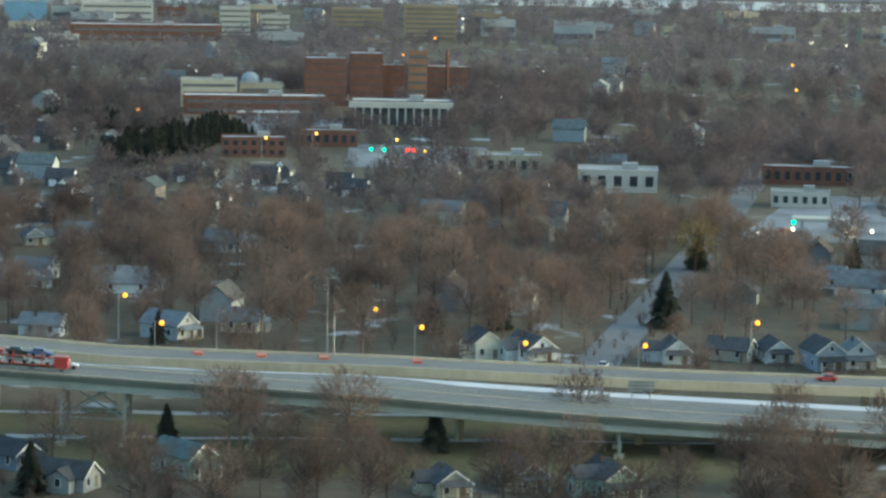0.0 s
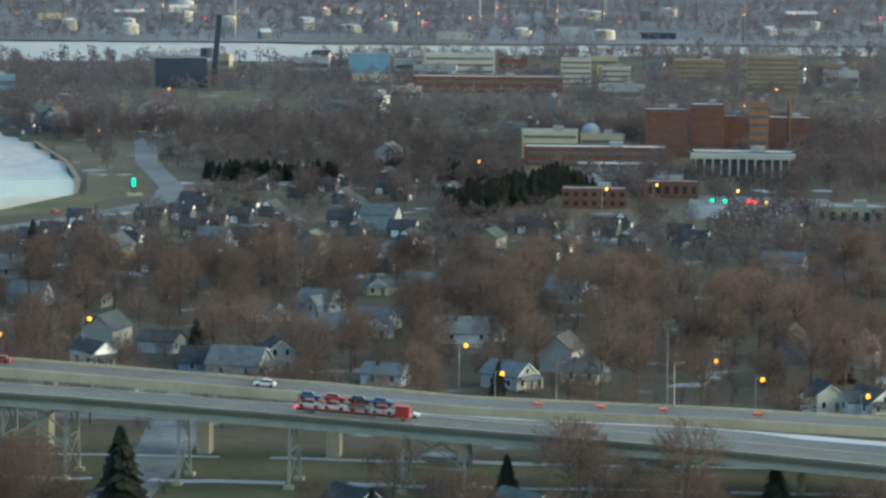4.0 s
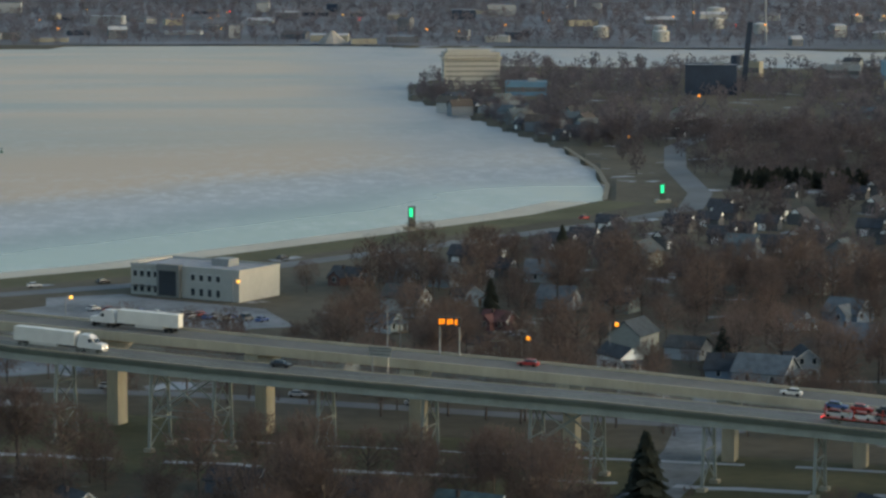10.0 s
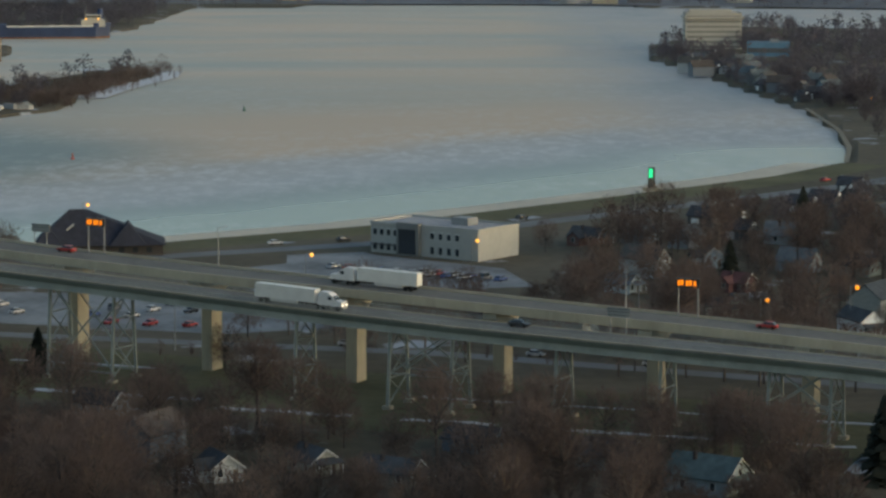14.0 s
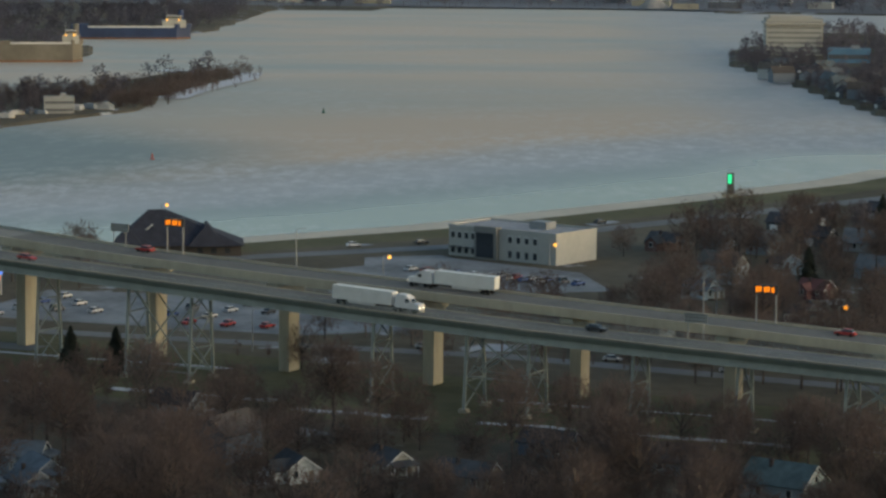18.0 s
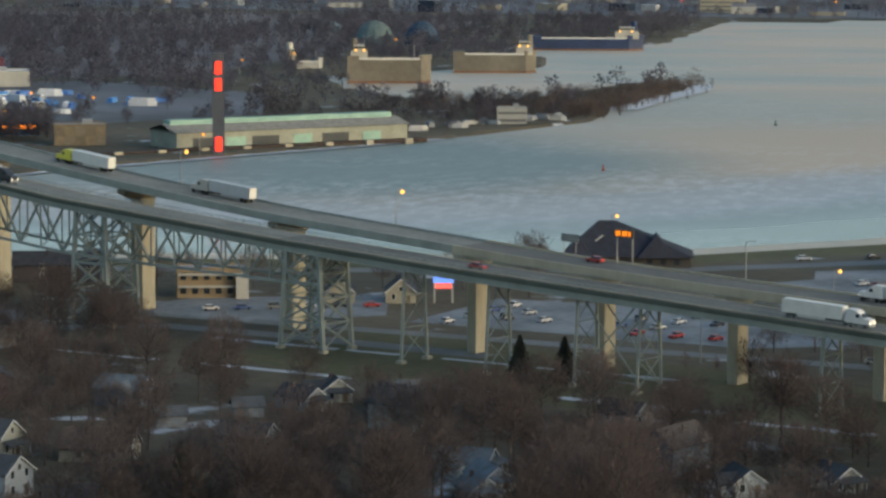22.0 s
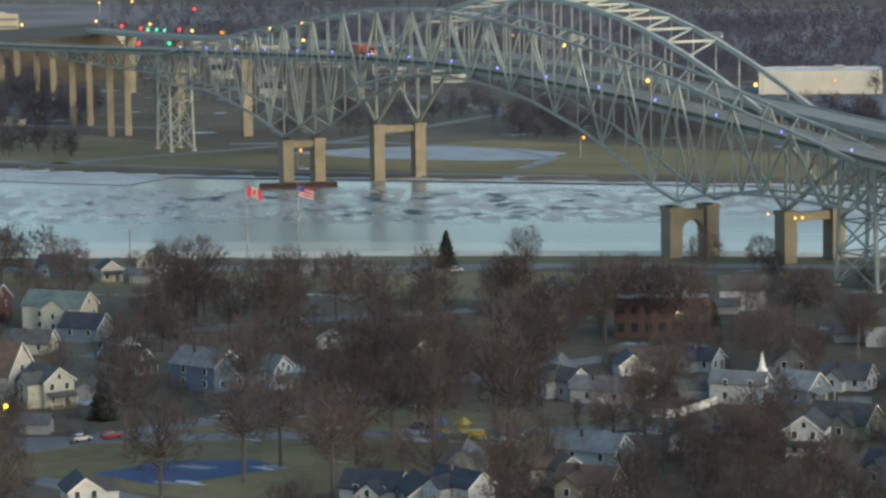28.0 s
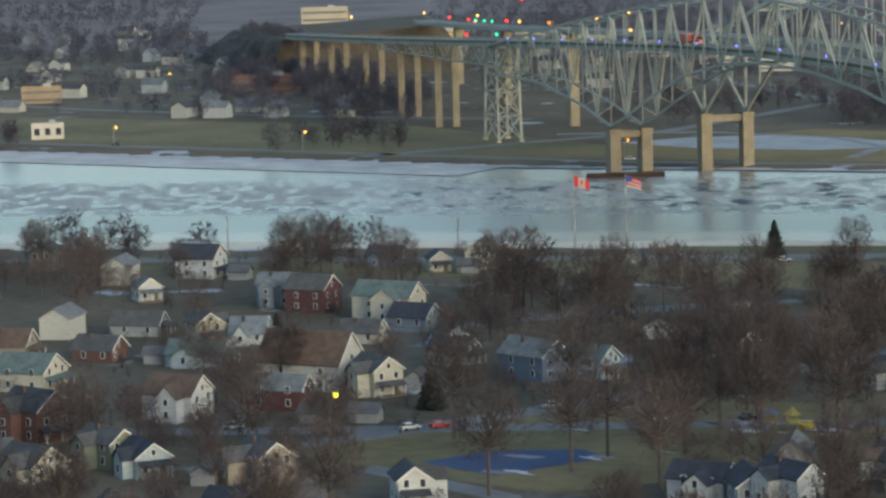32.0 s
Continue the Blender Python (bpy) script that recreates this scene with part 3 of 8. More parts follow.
def truss(xs, low, high, sides, w, parent, material, web="warren", cross=True, name="truss_panel"):
    """Chords, posts and diagonals; low and high give levels at each place."""
    for i in range(len(xs) - 1):
        a, b = xs[i], xs[i + 1]
        for s in sides:
            la, lb, ha, hb = (on_line(old_y if parent is viaduct else new_y, x, s, g(x)) for g, x in ((low, a), (low, b), (high, a), (high, b)))
            part("lower_chord", Mesh().beam(la, lb, w * 1.3), material, parent)
            part("upper_chord", Mesh().beam(ha, hb, w * 1.3), material, parent)
            part("post", Mesh().beam(lb, hb, w * 0.7), material, parent)
            part("diagonal", Mesh().beam(la, hb, w) if i % 2 else Mesh().beam(ha, lb, w), material, parent)
        if cross:
            fy = old_y if parent is viaduct else new_y
            for g in (low, high):
                part("lateral", Mesh().beam(on_line(fy, a, sides[0], g(a)), on_line(fy, b, sides[1], g(b)), w * 0.5), material, parent)


# deck truss approach spans
truss(list(np.linspace(-158, -300, 21)), lambda x: old_z(x) - spread([(-298, 13), (-230, 11.5), (-171, 8), (-120, 5)], x), lambda x: old_z(x) + 0.8, (-4.9, 4.9), 0.5, viaduct, STEEL)
MAIN_LOW = [(-745, 30), (-690, 30), (-650, 24), (-620, 16.5), (-590, 30), (-560, 41), (-535, 46), (-508, 48), (-480, 47), (-450, 43), (-420, 35), (-396, 25), (-377, 16.5),
            (-355, 22), (-330, 23), (-298, 22)]
MAIN_HIGH = [(-745, 42), (-700, 49), (-650, 57), (-620, 61), (-590, 65), (-550, 69), (-508, 70), (-470, 68), (-430, 63), (-400, 58), (-377, 54), (-340, 45), (-320, 41), (-298, 35.5)]
truss(list(np.linspace(-300, -745, 37)), lambda x: spread(MAIN_LOW, x), lambda x: spread(MAIN_HIGH, x), (-6.6, 6.6), 0.62, viaduct, STEEL)
for x in np.linspace(-300, -745, 37):  # floor beams and hangers at deck level
    m = Mesh().beam(on_line(old_y, x, -6.6, old_z(x) + 0.6), on_line(old_y, x, 6.6, old_z(x) + 0.6), 0.5, 1.2)
    part("floor_beam", m, STEEL, viaduct)


def arch_pier(x, fy, half, top, parent, material, arched):
    """A portal pier standing in the bank."""
    d, s = along(fy, x)
    turn = math.atan2(d.y, d.x)
    pier = part("pier", Mesh(), material, parent, "ochre stone portal pier")
    for k in (-half, half):
        p = on_line(fy, x, k, 0)
        m = Mesh().box(p.x, p.y, -4, 5.4, 4.4, top + 4, turn)
        m.box(p.x, p.y, top - 1.2, 6.0, 5.0, 1.2, turn)
        part("column", m, material, pier)
    m = Mesh()
    if arched:
        n, r = 10, half - 2.7
        ring = [(r * math.cos(math.pi * i / n), top - 8.1 + r * math.sin(math.pi * i / n)) for i in range(n + 1)]
        for thick in (-1.6, 1.6):
            m.v += [tuple(on_line(fy, x, u, z) + Vector((d.x, d.y, 0)) * thick) for u, z in ring]
            m.v += [tuple(on_line(fy, x, u, top - 1.2) + Vector((d.x, d.y, 0)) * thick) for u, z in ring]
        q = n + 1
        for i in range(n):
            m.f += [(i, i + 1, q + i + 1, q + i), (2 * q + i + 1, 2 * q + i, 3 * q + i, 3 * q + i + 1), (i + 1, i, 2 * q + i, 2 * q + i + 1)]
    else:
        m.beam(on_line(fy, x, -half, top - 2), on_line(fy, x, half, top - 2), 3.0, 2.6)
    part("crossbeam", m, material, pier)
    return pier


arch_pier(-377, old_y, 6.6, 15.5, viaduct, STONE, True)
arch_pier(-620, old_y, 6.6, 16, viaduct, STONE, False)

crossing = group_of("tied_arch_bridge", "cream concrete viaduct and pale tied arch bridge", "bridge", Matrix())
for a, b in ((440, 250), (250, 124), (124, 38), (38, -26), (-26, -125), (-125, -225), (-225, -340), (-340, -460), (-460, -590), (-590, -750), (-750, -1110)):
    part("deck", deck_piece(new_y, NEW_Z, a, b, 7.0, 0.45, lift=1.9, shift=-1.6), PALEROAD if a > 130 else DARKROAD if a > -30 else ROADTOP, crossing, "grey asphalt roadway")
    for s in (-5.6, 3.2):
        part("girder", deck_piece(new_y, NEW_Z, a, b, 1.1, 1.3, lift=0.6, shift=s), CONCRETE if a > -120 else STEEL, crossing)
    for s in (-8.4, 5.2):
        part("parapet", deck_piece(new_y, NEW_Z, a, b, 0.22, 1.95, lift=0.95, shift=s), CONCRETE if a > -120 else STEEL, crossing)
for x in (150, 125, 100, 69, 38, 6, -26, -59, -91, -124, -176, -223, -273):
    d, s = along(new_y, x)
    turn = math.atan2(d.y, d.x)
    zt = new_z(x) + 0.6
    y = new_y(x)
    pier = part("pier", Mesh().box(x, y, -0.5, 2.6 if x > -150 else 4.2, 4.6, zt - 2.2, turn), CONCRETE, crossing, "smooth cream concrete pier")
    cap = Mesh()
    w0, w1 = 2.6, 7.6
    pts = []
    for t2 in (-1.5, 1.5):
        for u, z in ((-w0, zt - 3.2), (w0, zt - 3.2), (w1, zt - 1.1), (w1, zt), (-w1, zt), (-w1, zt - 1.1)):
            pts.append(Vector((x, y, z)) + Vector((s.x * u + d.x * t2, s.y * u + d.y * t2, 0)))
    cap.add(pts, [(5, 4, 3, 2, 1, 0), (6, 7, 8, 9, 10, 11)] + [(i, (i + 1) % 6, 6 + (i + 1) % 6, 6 + i) for i in range(6)])
    part("pier_cap", cap, CONCRETE if x > -150 else STONE, pier)
for x in (195, 252, 296):
    for s in (-5, 5):
        p = on_line(new_y, x, s, 0)
        part("column", Mesh().box(p.x, p.y, 0, 1.3, 1.3, new_z(x)), CONCRETE, crossing)
arch_pier(-339, new_y, 8.6, 15.5, crossing, STONE, False)
arch_pier(-590, new_y, 8.6, 21, crossing, STONE, False)


def arch_level(x):
    u = (x + 465) / 116.0
    return new_z(x) + 1 + max(0.0, 1 - u * u) * 24


xs = list(np.linspace(-349, -581, 21))
for i in range(20):
    a, b = xs[i], xs[i + 1]
    for s in (-9.2, 9.2):
        m = Mesh().beam(on_line(new_y, a, s, arch_level(a)), on_line(new_y, b, s, arch_level(b)), 1.2, 1.5)
        part("arch_rib", m, PALERIB, crossing)
        part("hanger", Mesh().beam(on_line(new_y, b, s, new_z(b)), on_line(new_y, b, s, arch_level(b)), 0.35), PALERIB, crossing)
    if 3 <= i <= 16:
        part("arch_strut", Mesh().beam(on_line(new_y, b, -9.2, arch_level(b)), on_line(new_y, b, 9.2, arch_level(b)), 0.7), PALERIB, crossing)
        part("arch_brace", Mesh().beam(on_line(new_y, a, -9.2, arch_level(a)), on_line(new_y, b, 9.2, arch_level(b)), 0.5), PALERIB, crossing)
for x, zt in ((-339, 15.5), (-590, 21)):  # raking legs from the piers
    for s in (-8.6, 8.6):
        for dx in (-34, 34):
            p, q = on_line(new_y, x, s, zt), on_line(new_y, x + dx, s, new_z(x + dx))
            part("raking_leg", Mesh().beam(p, q, 1.0, 1.2), STEEL, crossing)
            for u in (0.35, 0.7):
                a = p.lerp(q, u)
                part("post", Mesh().beam(a, Vector((a.x, a.y, new_z(a.x))), 0.5), STEEL, crossing)
        p = on_line(new_y, x, s, zt)
        part("post", Mesh().beam(p, Vector((p.x, p.y, new_z(x))), 0.8), STEEL, crossing)
for x in (-757, -870, -990):
    p = on_line(new_y, x, 0, 0)
    part("column", Mesh().box(p.x, p.y, -0.5, 4.6, 3.2, new_z(x) + 0.5, 0.9), OLDSTONE, crossing)
for x in (-815, -870, -930, -1000, -1070):
    for s in (-4.2, 4.2):
        p = on_line(old_y, x, s, 0)
        part("column", Mesh().box(p.x, p.y, -0.5, 3.0, 3.0, old_z(x) + 1.5, 0.7), OLDSTONE, viaduct)
truss(list(np.linspace(-745, -905, 15)), lambda x: old_z(x) - spread([(-905, 3), (-745, 9)], x), lambda x: old_z(x) + 0.8, (-4.9, 4.9), 0.45, viaduct, STEEL)

emb = Mesh()  # earth bank carrying both decks to the far plateau
q = [on_line(old_y, -1110, -12, 0), on_line(new_y, -1110, 14, 0), on_line(new_y, -1300, 18, 0), on_line(old_y, -1300, -16, 0)]
c = [on_line(old_y, -1110, -7, 25), on_line(new_y, -1110, 9, 26), on_line(new_y, -1300, 10, 20), on_line(old_y, -1300, -8, 20)]
q = [p + (p - sum(q, Vector()) / 4).normalized() * 26 for p in q]
emb.add(q + c, [(4, 5, 6, 7), (0, 1, 5, 4), (1, 2, 6, 5), (2, 3, 7, 6), (3, 0, 4, 7)])
tagged(part("embankment", emb, mat("brown_scrub", (0.05, 0.044, 0.035), 0.95, 0.05, 0.35, 0.4, second=(0.09, 0.076, 0.06), fine=10)), "grassy earth embankment at the far bridge end", "embankment", kind="structure")

# ---- trees ----


def tree_meshes(seed, height, spread_r, sticks, twig=0.112, up=0.3, base=0.2):
    """A bare broad tree: trunk, forking limbs, and a lobed crown of fine twigs."""
    rnd = random.Random(seed)
    wood, crown, stem = Mesh(), Mesh(), Mesh()
    radius = height * (0.18 + 0.24 * spread_r)
    mid, half = height * (1 + base) / 2, height * (1 - base) / 2
    fork = height * (base + 0.06)
    lean = Vector((rnd.uniform(-0.03, 0.03), rnd.uniform(-0.03, 0.03), 1))

    def bar(p, q, r0, r1, wood=wood):
        d = (q - p).normalized()
        s = d.orthogonal().normalized()
        t = d.cross(s)
        wood.add([o + (s * math.cos(a) + t * math.sin(a)) * r for o, r in ((p, r0), (q, r1)) for a in (0, 2.1, 4.2)], [(0, 1, 4, 3), (1, 2, 5, 4), (2, 0, 3, 5)])

    wood.tube(0, 0, -0.2, fork, height * 0.02, height * 0.015, 6)
    bar(Vector((0, 0, fork)), lean * height * 0.8, height * 0.014, height * 0.003)
    bar(Vector((0, 0, -0.2)), lean * height * 0.85, height * 0.02, height * 0.003, stem)
    lobes = []
    n = rnd.randint(24, 30)
    for k in range(n):  # spread evenly round the crown, a few inside
        z = 1 - 2 * (k + 0.5) / n
        a = k * 2.39996 + rnd.uniform(-0.3, 0.3)
        rr = math.sqrt(1 - z * z) * rnd.uniform(0.62, 0.92)
        c = Vector((radius * rr * math.cos(a), radius * rr * math.sin(a), mid + half * 0.82 * z * rnd.uniform(0.85, 1)))
        lobes.append(c)
        foot = lean * max(fork * 0.92, fork + (c.z - fork) * 0.35)
        knee = foot.lerp(c, 0.5) + Vector((0, 0, -0.03 * height))
        if k % 2:
            bar(foot, c, height * 0.007, height * 0.003, stem)
        bar(foot, knee, height * 0.007, height * 0.005)
        bar(knee, c, height * 0.005, height * 0.0025)
        for _ in range(2):
            tip = c + Vector((rnd.gauss(0, 1), rnd.gauss(0, 1), rnd.gauss(0.4, 0.8))).normalized() * radius * 0.3
            bar(c.lerp(knee, 0.3), tip, height * 0.003, height * 0.0012)
    lobes += [Vector((rnd.uniform(-0.4, 0.4) * radius, rnd.uniform(-0.4, 0.4) * radius, mid + rnd.uniform(-0.5, 0.5) * half)) for _ in range(6)]
    sizes = [radius * rnd.uniform(0.24, 0.4) for _ in lobes]
    for k in range(sticks):
        i = rnd.randrange(len(lobes))
        v = Vector((rnd.gauss(0, 1), rnd.gauss(0, 1), rnd.gauss(0, 1))).normalized()
        o = lobes[i] + v * sizes[i] * rnd.random() ** 0.5
        out = (o - Vector((0, 0, mid - half * 0.5))).normalized()
        e = (v * 0.4 + out * 0.5 + Vector((rnd.gauss(0, 0.5), rnd.gauss(0, 0.5), up + rnd.gauss(0, 0.45)))).normalized()
        s = e.orthogonal().normalized() * twig * rnd.uniform(0.6, 1.2)
        s.rotate(Matrix.Rotation(rnd.uniform(0, 3.1), 3, e))
        crown.add([o - s, o + s, o + e * height * rnd.uniform(0.05, 0.12)], [(0, 1, 2)])
    return wood, crown, stem


TREES = []
for k, (h, sp, st, bs) in enumerate(((15, 0.75, 980, 0.14), (13, 0.95, 940, 0.12), (18, 0.65, 1150, 0.34), (11, 0.9, 760, 0.12), (16, 0.85, 1050, 0.16), (9, 0.9, 620, 0.1), (14, 0.7, 900, 0.24), (19, 0.8, 1200, 0.3))):
    w, c, st2 = tree_meshes(k + 11, h, sp, st, base=bs)
    TREES.append((w.data("bare_tree", BARK), c.data("crown", TWIG), st2.data("stem", BARK)))

TREE_LABELS = ("bare brown deciduous tree among the houses", "leafless street tree with a rounded twiggy crown", "tall bare tree with spreading limbs")


def tree(x, y, kind, scale, turn, label=""):
    w, c, _ = TREES[kind]
    o = new("bare_tree", w)
    o.matrix_world = at(x, y, turn) @ Matrix.Scale(scale, 4)
    tagged(o, label or TREE_LABELS[kind % 3], "tree", "bare trees of the neighbourhood")
    k = new("crown", c)
    k.parent = o
    return o


def conifer_mesh(seed, h, r):
    rnd = random.Random(seed)
    m, t = Mesh(), Mesh()
    t.tube(0, 0, -0.2, h * 0.9, h * 0.018, 0.03, 6)
    for k in range(int(h * 60)):
        u = rnd.random() ** 0.75
        z = h * (0.05 + 0.93 * u)
        a = rnd.uniform(0, 6.283)
        rad = r * (1 - u) ** 0.8 * rnd.uniform(0.3, 1.15) * (0.9 + 0.14 * math.sin(z * 2.3 + 2.5 * a)) + 0.15
        e = Vector((math.cos(a), math.sin(a), 0))
        s = Vector((-e.y, e.x, 0)) * (0.25 + 0.35 * rad)
        o = Vector((0, 0, z + 0.2 * rad)) + e * rad * 0.2
        q = e * rad + Vector((0, 0, z - 0.28 * rad))
        m.add([o, q + s * 0.6, q + e * 0.3 - Vector((0, 0, 0.3)), q - s * 0.6], [(0, 1, 2), (0, 2, 3)])
    return t, m


CONIFERS = []
for k, (h, r) in enumerate(((13, 4.6), (11, 3.6), (15, 5.2))):
    t, m = conifer_mesh(k + 3, h, r)
    CONIFERS.append((t.data("conifer", BARK), m.data("crown", NEEDLE)))


def conifer(x, y, kind=0, scale=1.0, label="dark green conifer with dense drooping boughs"):
    t, m = CONIFERS[kind]
    o = new("conifer", t)
    o.matrix_world = at(x, y, x) @ Matrix.Scale(scale, 4)
    tagged(o, label, "tree", "conifers")
    k = new("crown", m)
    k.parent = o
    return o




def free(x, y, pad):
    if not (old_y(x) - 18 - pad > y or y > new_y(x) + 16 + pad) and x < 380:
        return False
    for bx, by, br in BLOCKED:
        if (x - bx) ** 2 + (y - by) ** 2 < (br + pad) ** 2:
            return False
    return True


def in_view(x, y, pad=0.02):
    a = math.atan2(x, y)
    return -0.775 - pad < a < 0.52 + pad

# ---- houses ----
CHIMNEY = mat("sooty_brick", (0.09, 0.07, 0.065), 0.9, 0.5, 0.2, 0.2)


def house(x, y, turn, w, d, eave, rise, wall, roof, label, porch=True, detail=2, dormer=False, lit=False, group="neighbourhood houses", name="house"):
    """A timber-sided house: walls with gables, pitched roof, windows, door, chimney and porch. Its ridge runs along local y."""
    h = None if detail == 0 else group_of(name, label, "house", at(x, y, turn), group)
    BLOCKED.append((x, y, max(w, d) * 0.55))
    if detail > 1:  # open front garden
        BLOCKED.extend((x * (1 - g / math.hypot(x, y)), y * (1 - g / math.hypot(x, y)), 5.0) for g in (11, 19, 27))
    wall_gain = 1.4 if x > 0 and y > 560 else 1.0  # lighter wall colour on the streets beyond the viaduct
    wall = tuple(c * wall_gain for c in wall)
    wall, roof = (tuple((c * 0.46 + sum(q) / 3 * 0.26) * k for c, k in zip(q, (0.88, 0.94, 0.99))) for q in (wall, roof))
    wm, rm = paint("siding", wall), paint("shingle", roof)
    m = Mesh()
    o = [(-w / 2, 0), (w / 2, 0), (w / 2, eave), (0, eave + rise), (-w / 2, eave)]
    m.add([(a, -d / 2, b) for a, b in o] + [(a, d / 2, b) for a, b in o],
          [(0, 1, 2, 3, 4), (9, 8, 7, 6, 5), (0, 5, 6, 1), (1, 6, 7, 2), (4, 9, 5, 0)])
    m.box(0, 0, -0.3, w + 0.12, d + 0.12, 0.8)
    if h is None:  # far off: walls that carry one roof
        h = part(name, m, wm)
        h.matrix_world = at(x, y, turn)
        tagged(h, label, "house", group)
    else:
        part("wall", m, wm, h)
    t, ov = 0.22, 0.45
    k = rise / (w / 2)
    both = Mesh()
    for sgn in (-1, 1):
        e = (sgn * (w / 2 + ov), eave - ov * k)
        r = [(0, eave + rise), e, (e[0], e[1] + t), (0, eave + rise + t * 1.2)]
        m = (both if detail == 0 else Mesh()).add([(a, -d / 2 - ov, b) for a, b in r] + [(a, d / 2 + ov, b) for a, b in r],
                                                  [(0, 1, 2, 3), (7, 6, 5, 4), (0, 4, 5, 1), (1, 5, 6, 2), (2, 6, 7, 3)])
        if detail or sgn > 0:
            part("roof", m, rm, h)
    storeys = 2 if eave > 4.4 else 1

    def window(px, py, z, ww, hh, axis):
        f = Mesh()
        if axis == "x":
            f.box(px, py, z - 0.1, 0.1, ww + 0.25, hh + 0.2).box(px, py, z, 0.16, ww, hh)
        else:
            f.box(px, py, z - 0.1, ww + 0.25, 0.1, hh + 0.2).box(px, py, z, ww, 0.16, hh)
        wd = part("window", f, TRIM, h)
        wd.data.materials.append(GLASS)
        for poly in list(wd.data.polygons)[6:]:
            poly.material_index = 1

    if detail >= 1:
        for s in range(storeys):
            z = 1.1 + 2.75 * s
            for py in (-d / 2 - 0.04,):
                for px in (-w * 0.25, w * 0.25):
                    if s == 0 and px > 0 and py < 0:
                        continue
                    window(px, py, z, 0.95, 1.4, "y")
            if detail > 1:
                for px in (-w / 2 - 0.04,):
                    for py in (-d * 0.28, d * 0.2):
                        window(px, py, z, 0.95, 1.4, "x")
        if rise > 2.4 and detail > 1:
            window(0, -d / 2 - 0.04, eave + 0.4, 0.8, 1.1, "y")
    if detail > 1:
        part("door", Mesh().box(w * 0.25, -d / 2 - 0.05, 0.3, 1.0, 0.12, 2.05), WOOD, h)
        odd = int(abs(x) * 7 + abs(y) * 3)
        if odd % 2:
            part("chimney", Mesh().box(-w * 0.14, d * 0.15, eave + rise * 0.4, 0.6, 0.6, rise * 0.6 + 0.6), CHIMNEY, h)
        ye = -d / 2 - ov - 0.03
        m = Mesh().beam((-w / 2 - ov, ye, eave - ov * k + 0.1), (0, ye, eave + rise + 0.12), 0.08, 0.26).beam((w / 2 + ov, ye, eave - ov * k + 0.1), (0, ye, eave + rise + 0.12), 0.08, 0.26)
        part("rake_trim", m, TRIM, h)
        if odd % 3 and name == "house":  # cross wing with its own gable
            sx, ww, out, py = (1 if odd % 5 < 2 else -1), d * 0.42, 2.2 + 0.5 * (odd % 4), d * (0.12 if odd % 2 else -0.14)
            x0, x1, e2, r2 = sx * (w / 2 - 0.5), sx * (w / 2 + out), eave * 0.97 - 0.1, rise * 0.72
            o = [(-ww / 2, 0), (ww / 2, 0), (ww / 2, e2), (0, e2 + r2), (-ww / 2, e2)]
            part("wing", Mesh().add([(x0, py + a, b) for a, b in o] + [(x1, py + a, b) for a, b in o], [(0, 1, 2, 3, 4), (9, 8, 7, 6, 5), (0, 5, 6, 1), (1, 6, 7, 2), (4, 9, 5, 0)]), wm, h)
            m, xa, xb, k2 = Mesh(), 0.0, x1 + sx * 0.4, r2 / (ww / 2)
            for q in (-1, 1):
                f = (q * (ww / 2 + 0.35), e2 - 0.35 * k2)
                r = [(0, e2 + r2), f, (f[0], f[1] + 0.2), (0, e2 + r2 + 0.24)]
                m.add([(xa, py + a, b) for a, b in r] + [(xb, py + a, b) for a, b in r], [(0, 1, 2, 3), (7, 6, 5, 4), (0, 4, 5, 1), (1, 5, 6, 2), (2, 6, 7, 3)])
            part("wing_roof", m, rm, h)
            window(x1 + sx * 0.04, py, 1.2, 1.0, 1.4, "x")
            if storeys > 1:
                window(x1 + sx * 0.04, py, 3.9, 0.9, 1.3, "x")
        if porch:
            y0, y1 = -d / 2 - 0.02, -d / 2 - 2.4
            m = Mesh().add([(sx * w * 0.46, yy, z) for yy, z in ((y0, 3.3), (y1, 2.5), (y1, 2.66), (y0, 3.46)) for sx in (-1, 1)], [(0, 1, 3, 2), (4, 5, 7, 6), (2, 3, 5, 4), (0, 2, 4, 6), (1, 7, 5, 3)])
            part("porch_roof", m, rm, h)
            part("porch_floor", Mesh().box(0, -d / 2 - 1.1, -0.1, w * 0.9, 2.1, 0.45), WOOD, h)
            for px in (-w * 0.42, 0, w * 0.42):
                part("porch_post", Mesh().box(px, -d / 2 - 2.0, 0.3, 0.16, 0.16, 2.3), TRIM, h)
        if dormer:
            m = Mesh().box(w * 0.25, 0, eave + rise * 0.1, w * 0.3, 2.4, rise * 0.6)
            part("dormer", m, wm, h)
    return h


WARM_PANE = glow("lit_pane", (1.0, 0.7, 0.35), 1.5)
WALLS = ((0.55, 0.55, 0.52), (0.5, 0.47, 0.38), (0.42, 0.46, 0.48), (0.58, 0.55, 0.46), (0.3, 0.33, 0.33), (0.36, 0.42, 0.36), (0.24, 0.27, 0.31), (0.4, 0.3, 0.22), (0.62, 0.62, 0.62), (0.3, 0.12, 0.09))
ROOFS = ((0.09, 0.09, 0.1), (0.13, 0.115, 0.1), (0.2, 0.215, 0.235), (0.14, 0.1, 0.08), (0.1, 0.12, 0.14), (0.16, 0.2, 0.21), (0.09, 0.12, 0.12), (0.22, 0.235, 0.25))
WORDS = ("white", "cream", "pale grey", "ivory", "slate grey", "sage green", "blue-grey", "tan", "bright white", "brick red")
rnd = random.Random(5)
HOUSES = []
